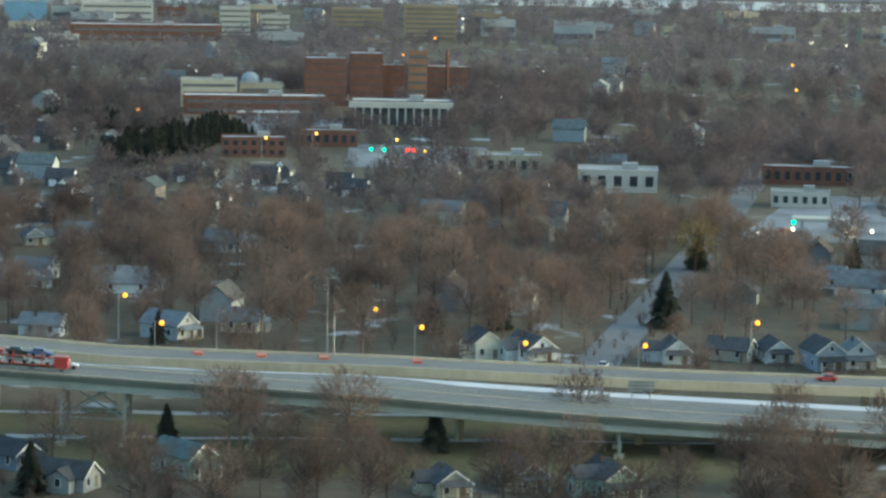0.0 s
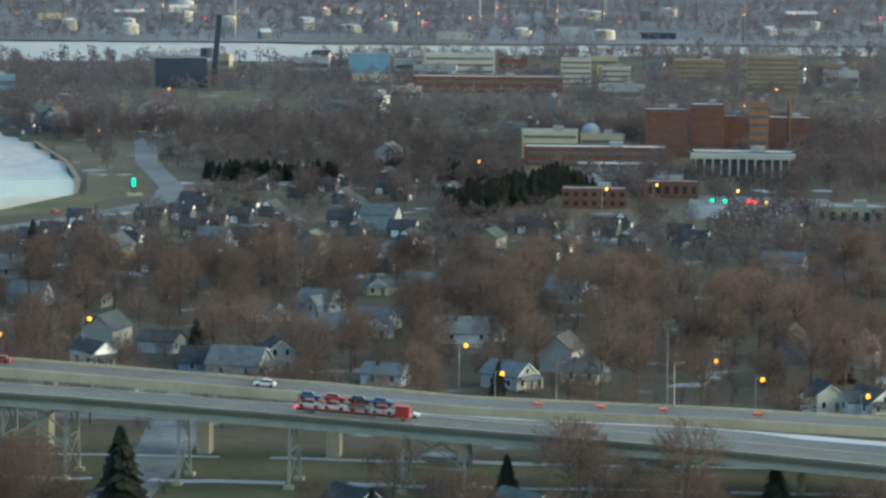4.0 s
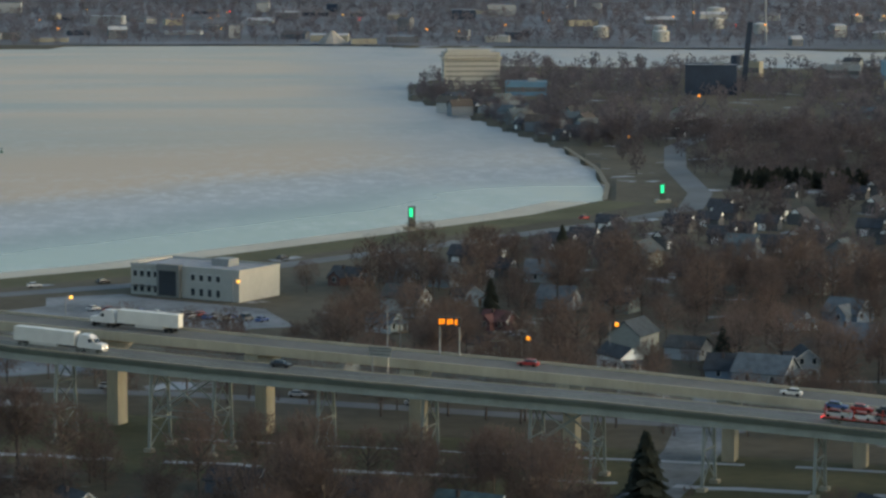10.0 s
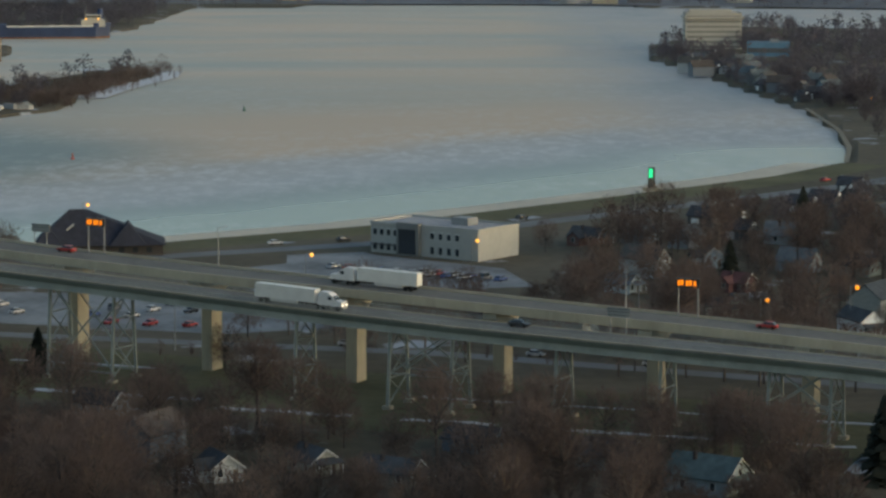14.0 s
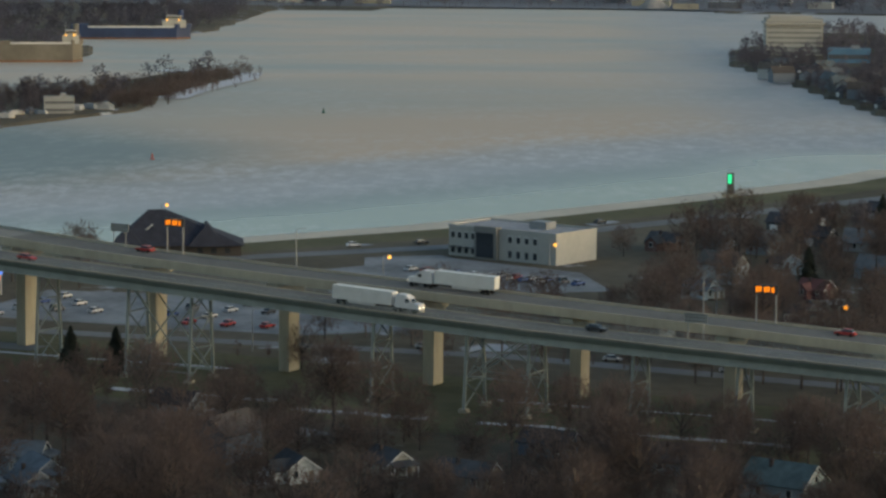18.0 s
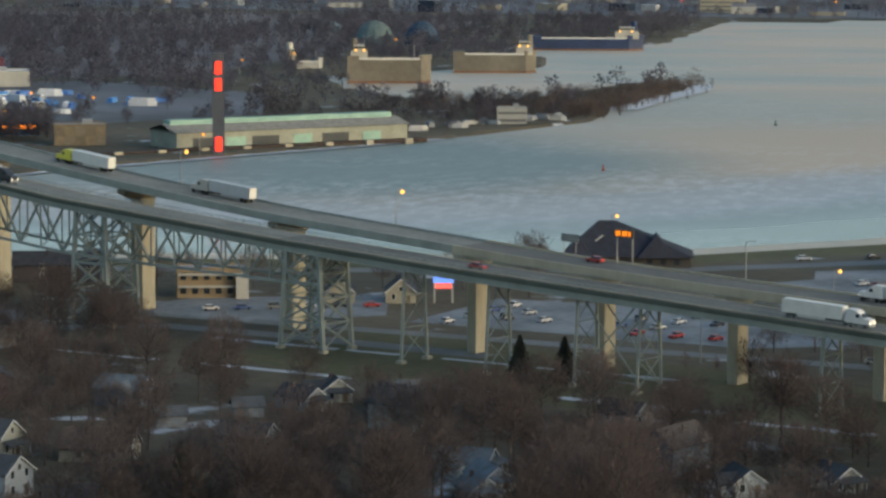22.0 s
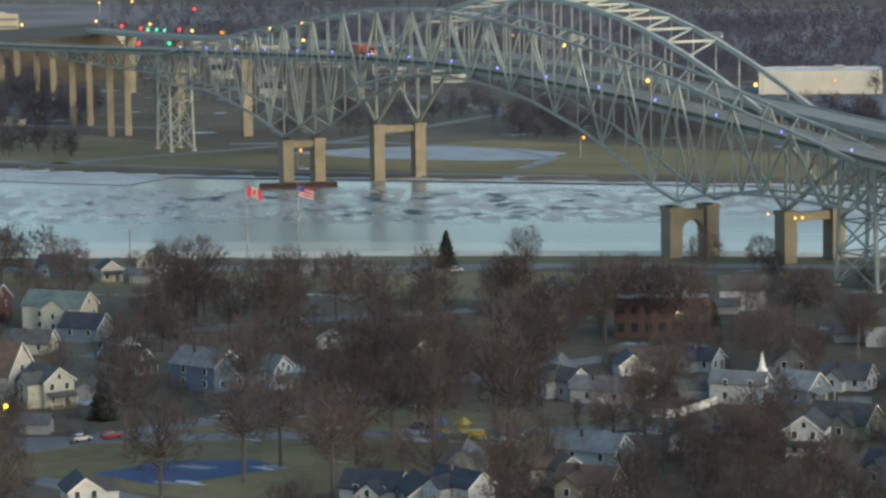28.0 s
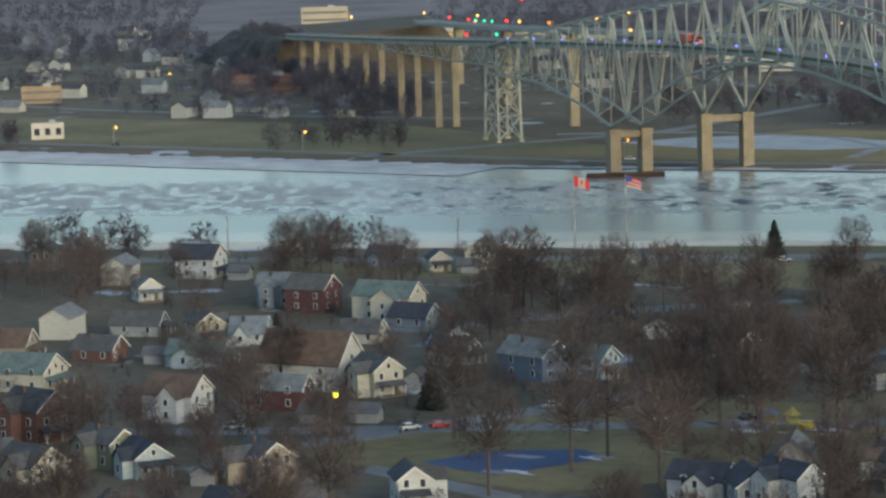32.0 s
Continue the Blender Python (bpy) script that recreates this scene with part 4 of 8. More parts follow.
for k in range(14):
    wi, ri = k % len(WALLS), (k * 3 + 1) % len(ROOFS)
    two = k % 3 != 2
    HOUSES.append(house(0, -3000 - 30 * k, 0, rnd.uniform(7, 8.6), rnd.uniform(9, 13), 5.4 if two else 3.1, rnd.uniform(2.3, 3.4), WALLS[wi], ROOFS[ri],
                        f"{WORDS[wi]} sided {'two-storey' if two else 'single-storey'} house with a pitched shingle roof", porch=k % 2 == 0, detail=1 if k < 10 else 0))
for k in range(4):  # estate houses: dark roofs and walls with a small pale gable
    w, d, e, r = 5.6 + 0.4 * k, 8.2 + 0.6 * k, 2.9 + 0.4 * (k % 2), 2.4 + 0.2 * k
    o = house(0, -3500 - 30 * k, 0, w, d, e, r, (0.17, 0.16, 0.16), (0.085, 0.085, 0.1), "low estate house with dark walls and a small white gable", detail=0)
    trim = Mesh().box(-w / 2 - 0.1, d * 0.2, 0.1, 0.2, 2.6, 2.2).box(w / 2 + 0.1, -d * 0.2, 0.1, 0.2, 2.6, 2.2)
    for sy in (-1, 1):
        trim.add([(-1.5, sy * (d / 2 + 0.06), e + r * 0.42), (1.5, sy * (d / 2 + 0.06), e + r * 0.42), (0, sy * (d / 2 + 0.06), e + r * 0.95), (-1.5, sy * (d / 2 + 0.5), e + r * 0.42), (1.5, sy * (d / 2 + 0.5), e + r * 0.42), (0, sy * (d / 2 + 0.5), e + r * 0.95)],
                                 [(0, 1, 2), (5, 4, 3), (0, 3, 4, 1), (1, 4, 5, 2), (2, 5, 3, 0)])
    part("gable_trim", trim, paint("siding", (0.78, 0.78, 0.77)), o, "white painted gable and garage door trim")
    HOUSES.append(o)


def block_house(k, x, y, turn):
    o = copy_thing(HOUSES[k], at(x, y, turn))
    BLOCKED.append((x, y, 6.5))
    return o


FARGLASS = mat("dull_window_band", (0.11, 0.115, 0.125), 0.4, 0.5, 0.2)


def block(name, x, y, turn, w, d, h, wall, label, category="building", storeys=3, bays=8, band=False, roof=None, glass=None, sides="xy", roof_label=""):
    """A flat-roofed building with a parapet, rows of windows and roof plant."""
    g = group_of(name, label, category, at(x, y, turn))
    part("wall", Mesh().box(0, 0, -0.3, w, d, h + 0.3), wall, g)
    part("roof", Mesh().box(0, 0, h + 0.01, w - 0.8, d - 0.8, 0.15), roof or paint("shingle", (0.3, 0.31, 0.33)), g)
    m = Mesh()
    for yy in (-d / 2, d / 2):
        m.box(0, yy, h, w + 0.3, 0.35, 0.7)
    for xx in (-w / 2, w / 2):
        m.box(xx, 0, h, 0.35, d - 0.4, 0.7)
    part("parapet", m, wall, g)
    part("roof_plant", Mesh().box(w * 0.15, d * 0.1, h + 0.1, min(6, w * 0.2), min(5, d * 0.3), 2.2), GALV, g)
    band = band or y > 1140
    sh = h / max(1, storeys)
    gm = glass or (FARGLASS if band else GLASS)
    for s in range(storeys):
        z = s * sh + sh * 0.3
        for yy in ((-d / 2,) if "y" in sides else ()):
            if band:
                part("window_band", Mesh().box(0, yy - 0.03, z, w * 0.94, 0.12, sh * 0.33), gm, g)
            else:
                for b in range(bays):
                    part("window", Mesh().box(-w / 2 + w * (b + 0.5) / bays, yy - 0.03, z, w / bays * 0.5, 0.14, sh * 0.5), gm, g)
        for xx in ((-w / 2, w / 2) if "x" in sides else ()):
            n = max(2, int(bays * d / w))
            if band:
                part("window_band", Mesh().box(xx, 0, z, 0.12, d * 0.94, sh * 0.33), gm, g)
            else:
                for b in range(n):
                    part("window", Mesh().box(xx, -d / 2 + d * (b + 0.5) / n, z, 0.14, d / n * 0.5, sh * 0.5), gm, g)
    BLOCKED.append((x, y, max(w, d) * 0.55))
    if y > 900 and name != "town_building":  # kept open in front
        BLOCKED.extend((x * (1 - q / math.hypot(x, y)), y * (1 - q / math.hypot(x, y)), max(9, w * 0.42)) for q in (16, 34, 54))
    return g

# ---- streets, paths and lots ----
shore_road = [(-1000, 480), (-700, 645), (-560, 708), (-476, 748), (-381, 795), (-300, 822), (-200, 838), (-93, 862), (-31, 895), (22, 952), (60, 990), (139, 1073), (172, 1120),
              (185, 1180), (193, 1302), (210, 1420), (260, 1560)]
ribbon("road_shore", shore_road, 10, SALTED, 0.07, "pale salted road along the river bank")
ribbon("road_street_1", [(240, 560), (267, 607), (312, 679), (422, 859), (533, 1047), (600, 1160)], 10, SALTED, 0.07, "straight residential street with worn pale asphalt")
ribbon("road_street_2", [(74, 545), (94, 606), (104, 650), (120, 705)], 12, LOT, 0.07, "frosty side street passing under the viaduct")
ribbon("road_street_3", [(-190, 735), (-107, 712), (-11, 687), (64, 652), (140, 620), (230, 585)], 7, SALTED, 0.075, "street running alongside the viaduct")
ribbon("road_street_4", [(-372, 462), (-365, 478), (-352, 515), (-343, 543), (-320, 610), (-300, 660)], 8, SALTED, 0.07, "residential street beside the park")
ribbon("road_street_5", [(-470, 430), (-395, 470), (-345, 500), (-300, 528), (-220, 575)], 8, SALTED, 0.075, "residential street with parked cars")
ribbon("road_street_6", [(-460, 590), (-438, 614), (-412, 653), (-380, 690)], 7, SALTED, 0.07, "narrow street towards the river park")
ribbon("road_street_7", [(-280, 700), (-208, 722), (-175, 712), (-120, 690)], 8, SALTED, 0.08, "curving service road under the bridge")
ribbon("road_street_8", [(150, 760), (190, 800), (225, 860), (262, 930)], 8, SALTED, 0.07, "side street with frost")
ribbon("road_far_1", [(-760, 1000), (-700, 1150), (-710, 1329), (-900, 1500)], 9, SALTED, 0.07, "park road on the far bank")
ribbon("road_far_2", [(-560, 1060), (-570, 1107), (-610, 1140), (-680, 1150), (-740, 1120)], 6, LOT, 0.08, "snowy loop drive in the far park")
ribbon("road_far_3", [(-1250, 1010), (-1000, 1005), (-800, 1012), (-640, 1015), (-520, 1040)], 7, SALTED, 0.07, "drive along the far bank")
ribbon("road_far_4", [(-1300, 1230), (-1080, 1180), (-930, 1175), (-800, 1190)], 8, SALTED, 0.07, "street behind the far park")
ribbon("seawall", [(143, 1152), (152, 1214), (158, 1300), (157, 1421)], 2.2, OLDSTONE, 0.5, "weathered concrete seawall along the shore road", "wall")
for base, x0, x1 in ((596.5, 250, -55), (623.5, 260, -20), (604, -58, -205), (641, -72, -175)):
    x = x0
    while x > x1:  # broken strips of snow by the viaduct feet
        n = rnd.uniform(14, 46)
        ribbon("snow_strip", [(x - n * u, base - 0.335 * (x - n * u) + rnd.uniform(-0.8, 0.8)) for u in (0, 0.25, 0.5, 0.75, 1)], rnd.uniform(1.6, 3.8), SNOW, 0.075,
               "broken strip of old snow in the grass", "snow")
        x -= n + rnd.uniform(2, 12)
patch("parking_lot", [(-66, 838), (-30, 868), (8, 838), (16, 800), (-40, 790), (-66, 815)], LOT, 0.05, "frosty parking lot before the customs building")
patch("parking_lot", [(-55, 867), (-33, 874), (-20, 854), (10, 812), (3, 795), (-22, 803), (-52, 817)], LOT, 0.055, "wide frosty forecourt between road and viaduct")
patch("parking_lot", [(-150, 742), (-135, 790), (-40, 775), (-30, 728), (-60, 715)], LOT, 0.05, "frost-white parking lot beyond the viaduct")
patch("parking_lot", [(-235, 742), (-215, 775), (-165, 790), (-158, 752), (-190, 733)], LOT, 0.055, "snowy forecourt beside the motel")
patch("parking_lot", [(395, 800), (470, 905), (520, 880), (450, 770)], LOT, 0.05, "lit forecourt of a filling station")
patch("sports_court", [(-338, 461), (-333, 478), (-317, 487), (-308, 482), (-318, 457)], mat("blue_court_paint", (0.035, 0.065, 0.15), 0.8, 0.1, 0.2, 0.1), 0.09, "blue painted sports court with snow on it", "court")
for pts in ([(-322, 458.5), (-323, 461), (-316, 461.5), (-317, 458.5)], [(-313, 483), (-310, 484), (-306, 482), (-310, 480)], [(-328, 474), (-327, 477), (-319, 477), (-321, 474)]):
    patch("snow_patch", pts, LOT, 0.11, "thin snow lying on the court", "snow")
for x, y, r in ((-305, 528, 2.2), (-299, 519, 2.6), (-285, 527, 3.0), (-281, 522, 2.4), (-335, 532, 1.2), (-319, 554, 1.6), (-290, 521, 1.5), (-309, 523, 1.3), (-247, 556, 4), (-262, 545, 3), (-232, 575, 4), (-205, 575, 3.5), (-190, 590, 4)):
    patch("snow_patch", [(x + r * (1.6 + 0.5 * math.sin(k * 2.3 + x)) * math.cos(k * 0.785 + 0.6), y + r * (0.7 + 0.3 * math.cos(k * 1.7 + y)) * math.sin(k * 0.785 + 0.6)) for k in range(8)], SNOW, 0.075, "small patch of old snow on the grass", "snow")
for x, y, w, d in ((-304, 527, 4.6, 2.6), (-299, 519, 3.4, 2.2), (-286, 528, 4.2, 1.8), (-284, 533, 3.6, 1.6), (-316, 462, 5.0, 1.5), (-311, 480, 3.2, 1.6), (-301, 492, 2.2, 1.2), (-330, 505, 3.0, 1.4)):
    patch("snow_patch", [(x + w * (0.8 + 0.35 * math.sin(k * 2.9 + x)) * math.cos(k * 0.7 + 0.5), y + d * (0.8 + 0.4 * math.cos(k * 2.1 + y)) * math.sin(k * 0.7)) for k in range(9)], SNOW, 0.1, "thin patch of old snow on the park grass", "snow")
ribbon("path", [(-462, 735), (-446, 748), (-434, 757), (-420, 768), (-404, 776)], 3.0, SALTED, 0.08, "pale walk across the riverside lawn", "path")
ribbon("road_street_10", [(-445, 600), (-431, 620), (-425, 638), (-411, 660), (-396, 676)], 6, SALTED, 0.085, "side street with snow along its edges")
ribbon("road_street_9", [(-345, 452), (-322, 446), (-296, 439), (-270, 430)], 6, SALTED, 0.072, "residential street along the houses")
FROST = mat("frosted_yard", (0.11, 0.115, 0.13), 0.9, 0.006, 0.3, 0.1, second=(0.2, 0.212, 0.24), fine=9)
patch("far_yard", [(-900, 2680), (-240, 2600), (62, 2590), (318, 2515), (729, 2412), (2600, 1820), (3400, 2600), (1500, 4200), (-900, 4200)], FROST, 0.05, "frost-dusted industrial ground on the far shore", "ground")
patch("lawn", [(-455, 700), (-430, 742), (-372, 770), (-352, 748), (-395, 705)], GRASS, 0.04, "olive green riverside lawn", "lawn")
patch("lawn", [(-640, 655), (-628, 690), (-520, 728), (-430, 764), (-378, 775), (-372, 752), (-480, 700), (-560, 664)], GRASS, 0.035, "olive riverside park grass before the bank", "lawn")
# far woodland floor coloured pale mauve to imitate haze
patch("far_field", [(-1700, 1640), (-700, 1640), (-480, 1700), (-430, 2100), (-430, 2560), (-2600, 2560)], mat("frosted_litter", (0.13, 0.115, 0.12), 0.95, 0.01, 0.3, 0.1, second=(0.19, 0.17, 0.178), fine=9), 0.04, "leaf litter under the far woods, paled for haze", "ground")
patch("boat_yard", [(-700, 1500), (-640, 1590), (-520, 1640), (-395, 1560), (-360, 1420), (-430, 1330), (-520, 1350), (-600, 1430)], FROST, 0.05, "frost-dusted gravel boat yard at the harbour", "ground")
patch("lawn", [(-372, 455), (-345, 545), (-270, 560), (-262, 500), (-300, 448)], GRASS, 0.04, "park field of dull winter grass", "lawn")
patch("lawn", [(-1150, 1000), (-1100, 1130), (-830, 1140), (-690, 1080), (-690, 1004)], GRASS, 0.04, "wide park lawn on the far bank", "lawn")
patch("lawn", [(-720, 1010), (-640, 1180), (-480, 1160), (-430, 1066)], mat("dry_grass", (0.16, 0.13, 0.06), 0.95, 0.02, 0.3, 0.2, fine=12), 0.045, "dry tan grass below the far bridge end", "lawn")
patch("pond_ice", [(-690, 1090), (-672, 1122), (-640, 1145), (-605, 1142), (-575, 1130), (-572, 1100), (-590, 1085), (-640, 1078)], mat("pond_ice", (0.24, 0.26, 0.28), 0.6, 0.05, 0.3, 0.1), 0.07, "frozen pond in the far park", "ice")
for x, y, r in ((-20, 830, 38), (-100, 755, 45), (-200, 760, 36), (430, 835, 50), (-325, 475, 26), (-412, 738, 38), (-300, 520, 30), (-340, 500, 26), (-150, 770, 25), (-60, 745, 30),
                (290, 645, 8), (330, 710, 8), (365, 768, 8), (400, 825, 8), (100, 640, 10), (110, 680, 10), (-110, 865, 40), (60, 985, 18), (100, 1030, 18), (140, 1075, 20), (170, 1150, 40),
                (180, 1230, 34), (190, 1310, 34), (190, 1390, 30), (-900, 1070, 90), (-1050, 1070, 80), (-600, 1100, 90), (-520, 1090, 60), (-660, 1160, 40), (-520, 1500, 60),
                (75, 1042, 34), (40, 1000, 20), (115, 1085, 22), (267, 1033, 20), (262, 1013, 18), (284, 1057, 20), (279, 1036, 18), (301, 1080, 20), (296, 1060, 18), (318, 1103, 20), (312, 1083, 18), (334, 1127, 20), (328, 1107, 18), (-75, 800, 30), (-100, 815, 25), (-1360, 1850, 60), (-1300, 1760, 50), (-1280, 1690, 40), (-1400, 1780, 40), (-45, 770, 30), (-5, 765, 30), (-45, 812, 38), (0, 806, 36), (25, 850, 22), (-60, 880, 40), (-10, 915, 30), (30, 945, 26), (425, 1215, 26), (395, 1215, 26), (385, 1045, 20), (360, 1035, 22), (410, 1010, 16), (640, 1140, 20), (-390, 1300, 45), (-330, 1250, 60), (-280, 1300, 30), (-470, 1400, 60)):
    BLOCKED.append((x, y, r))

# ---- notable houses ----
house(-564, 664, 1.84, 10.2, 12, 6.0, 3.6, (0.6, 0.6, 0.58), (0.05, 0.06, 0.09), "white two-storey house under a dark navy roof", porch=True)
house(-461, 617, 1.69, 9.0, 17, 6.7, 3.3, (0.58, 0.52, 0.38), (0.13, 0.2, 0.19), "cream two-storey house under a dark green roof", porch=False)
house(-479, 564, 1.05, 7.0, 9, 5.4, 2.5, (0.58, 0.5, 0.3), (0.11, 0.11, 0.115), "yellow two-storey house under a charcoal roof", porch=True)
house(-504, 568, 1.95, 7.9, 13, 3.0, 2.9, (0.36, 0.38, 0.39), (0.11, 0.11, 0.115), "grey low house under a charcoal roof", porch=True)
house(-458, 537, 1.93, 8.0, 14, 3.0, 2.9, (0.42, 0.52, 0.55), (0.13, 0.2, 0.19), "pale blue low house under a dark green roof", porch=True)
house(-403, 498, 1.87, 7.6, 14, 4.6, 2.7, (0.16, 0.045, 0.045), (0.2, 0.22, 0.23), "dark red two-storey house under a grey roof", porch=False)
house(-415, 479, 1.76, 9.6, 12, 5.7, 3.5, (0.6, 0.6, 0.58), (0.17, 0.1, 0.065), "white two-storey house under a brown roof", porch=False)
house(-395, 523, 1.17, 7.5, 11, 5.8, 2.7, (0.58, 0.52, 0.38), (0.11, 0.11, 0.115), "cream two-storey house under a charcoal roof", porch=True)
house(-375, 556, 1.38, 8.9, 14, 5.7, 3.2, (0.13, 0.2, 0.32), (0.2, 0.22, 0.23), "blue two-storey house under a grey roof", porch=False)
house(-364, 561, 1.54, 7.9, 13, 4.8, 2.8, (0.42, 0.52, 0.55), (0.13, 0.2, 0.19), "pale blue two-storey house under a dark green roof", porch=True)
house(-355, 434, 1.12, 8.6, 11, 4.7, 3.1, (0.42, 0.34, 0.24), (0.11, 0.11, 0.115), "tan two-storey house under a charcoal roof", porch=False)
house(-317, 429, 0.81, 6.0, 9, 5.2, 2.2, (0.6, 0.6, 0.58), (0.07, 0.075, 0.085), "white two-storey house under a near-black roof", porch=True)
house(-278, 420, 1.63, 8.7, 14, 3.6, 3.1, (0.2, 0.5, 0.68), (0.11, 0.11, 0.115), "bright sky-blue low house under a charcoal roof", porch=True)
house(-291, 413, 1.84, 7.7, 15, 2.8, 2.8, (0.6, 0.6, 0.58), (0.17, 0.1, 0.065), "white low house under a brown roof", porch=True)
house(-345, 382, 1.00, 7.9, 13, 4.6, 2.8, (0.6, 0.6, 0.58), (0.07, 0.075, 0.085), "white two-storey house under a near-black roof", porch=True)
house(-334, 386, 1.32, 7.8, 12, 3.5, 2.8, (0.2, 0.26, 0.33), (0.11, 0.11, 0.115), "slate blue low house under a charcoal roof", porch=True)
house(-333, 401, 1.65, 8.0, 14, 3.3, 2.9, (0.6, 0.6, 0.58), (0.05, 0.06, 0.09), "white low house under a dark navy roof", porch=True)
house(-271, 455, 1.67, 7.1, 11, 4.7, 2.6, (0.6, 0.6, 0.58), (0.05, 0.06, 0.09), "white two-storey house under a dark navy roof", porch=False)
house(-259, 451, 0.70, 6.8, 12, 5.7, 2.4, (0.36, 0.38, 0.39), (0.07, 0.075, 0.085), "grey two-storey house under a near-black roof", porch=True)
house(-250, 449, 1.21, 6.0, 11, 8.2, 2.2, (0.6, 0.6, 0.58), (0.05, 0.06, 0.09), "white two-storey house under a dark navy roof", porch=True)
house(-256, 513, 1.51, 7.7, 13, 3.0, 2.8, (0.42, 0.52, 0.55), (0.22, 0.25, 0.275), "pale blue low house under a frosted pale roof", porch=True)
house(-251, 490, 0.82, 6.0, 10, 4.0, 2.2, (0.58, 0.52, 0.38), (0.17, 0.1, 0.065), "cream low house under a brown roof", porch=False)
house(-242, 483, 1.60, 6.8, 11, 3.2, 2.5, (0.42, 0.34, 0.24), (0.17, 0.1, 0.065), "tan low house under a brown roof", porch=True)
house(-283, 585, 0.63, 6.0, 9, 7.5, 2.2, (0.6, 0.6, 0.58), (0.11, 0.11, 0.115), "white two-storey house under a charcoal roof", porch=False)
house(-285, 576, 1.68, 6.4, 13, 3.2, 2.3, (0.6, 0.6, 0.58), (0.2, 0.22, 0.23), "white low house under a grey roof", porch=False)
house(-392, 431, 1.35, 6.7, 11, 5.2, 2.4, (0.24, 0.26, 0.17), (0.11, 0.11, 0.115), "olive two-storey house under a charcoal roof", porch=True)
house(-380, 428, 1.07, 7.2, 11, 4.0, 2.6, (0.42, 0.52, 0.55), (0.05, 0.06, 0.09), "pale blue low house under a dark navy roof", porch=True)
house(-529, 708, 1.86, 8.0, 11, 3.0, 2.9, (0.13, 0.2, 0.32), (0.07, 0.075, 0.085), "blue low house under a near-black roof", porch=False)
house(-507, 703, 0.80, 6.0, 8, 3.9, 2.2, (0.58, 0.52, 0.38), (0.07, 0.075, 0.085), "cream low house under a near-black roof", porch=True)
house(-490, 622, 1.71, 9.3, 12, 6.3, 3.4, (0.16, 0.045, 0.045), (0.11, 0.11, 0.115), "dark red two-storey house under a charcoal roof", porch=False)
house(-546, 619, 0.98, 6.6, 8, 4.0, 2.4, (0.6, 0.6, 0.58), (0.2, 0.22, 0.23), "white low house under a grey roof", porch=True)
house(-505, 626, 1.90, 7.6, 10, 6.1, 2.7, (0.2, 0.26, 0.33), (0.2, 0.22, 0.23), "slate blue two-storey house under a grey roof", porch=False)
house(-403, 564, 1.67, 6.6, 10, 4.0, 2.4, (0.36, 0.38, 0.39), (0.07, 0.075, 0.085), "grey low house under a near-black roof", porch=True)
house(-444, 583, 1.87, 7.8, 10, 2.7, 2.8, (0.58, 0.52, 0.38), (0.11, 0.11, 0.115), "cream low house under a charcoal roof", porch=False)
house(-470, 571, 2.08, 9.8, 9, 2.7, 3.5, (0.6, 0.6, 0.58), (0.22, 0.25, 0.275), "white low house under a frosted pale roof", porch=True)
house(-425, 446, 1.46, 9.9, 12, 6.9, 3.6, (0.22, 0.085, 0.06), (0.07, 0.075, 0.085), "red-brick two-storey house under a near-black roof", porch=True)
house(-471, 493, 1.81, 11.7, 13, 4.5, 3.6, (0.58, 0.52, 0.38), (0.13, 0.2, 0.19), "cream two-storey house under a dark green roof", porch=True)
house(-506, 523, 1.99, 9.7, 11, 3.9, 3.5, (0.42, 0.34, 0.24), (0.17, 0.1, 0.065), "tan low house under a brown roof", porch=True)
house(-397, 415, 1.37, 8.8, 12, 3.2, 3.2, (0.58, 0.52, 0.38), (0.11, 0.11, 0.115), "cream low house under a charcoal roof", porch=False)
house(-485, 532, 1.79, 8.2, 11, 3.0, 3.0, (0.22, 0.085, 0.06), (0.11, 0.11, 0.115), "red-brick low house under a charcoal roof", porch=False)
house(-258, 588, 1.64, 6.0, 12, 4.5, 2.2, (0.6, 0.6, 0.58), (0.2, 0.22, 0.23), "white two-storey house under a grey roof", porch=True)
house(-249, 594, 1.44, 8.6, 14, 3.6, 3.1, (0.2, 0.26, 0.33), (0.22, 0.25, 0.275), "slate blue low house under a frosted pale roof", porch=True)
house(-222, 539, 0.22, 7.1, 11, 5.6, 2.6, (0.6, 0.6, 0.58), (0.07, 0.075, 0.085), "white two-storey house under a near-black roof", porch=True)
house(-223, 561, 1.51, 9.2, 13, 3.2, 3.3, (0.24, 0.26, 0.17), (0.07, 0.075, 0.085), "olive low house under a near-black roof", porch=False)
house(-244, 615, 1.60, 7.6, 11, 2.7, 2.7, (0.6, 0.6, 0.58), (0.11, 0.11, 0.115), "white low house under a charcoal roof", porch=False)
house(-350, 603, 1.22, 8.0, 11, 3.1, 2.9, (0.36, 0.38, 0.39), (0.11, 0.11, 0.115), "grey low house under a charcoal roof", porch=False)
house(-419, 585, 0.97, 6.0, 9, 3.2, 2.2, (0.6, 0.6, 0.58), (0.07, 0.075, 0.085), "white low house under a near-black roof", porch=True)
house(-447, 609, 1.68, 8.6, 11, 3.0, 3.1, (0.2, 0.26, 0.33), (0.05, 0.06, 0.09), "slate blue low house under a dark navy roof", porch=False)
house(-195, 549, 1.30, 7.8, 12, 4.3, 2.8, (0.58, 0.52, 0.38), (0.11, 0.11, 0.115), "cream low house under a charcoal roof", porch=True)
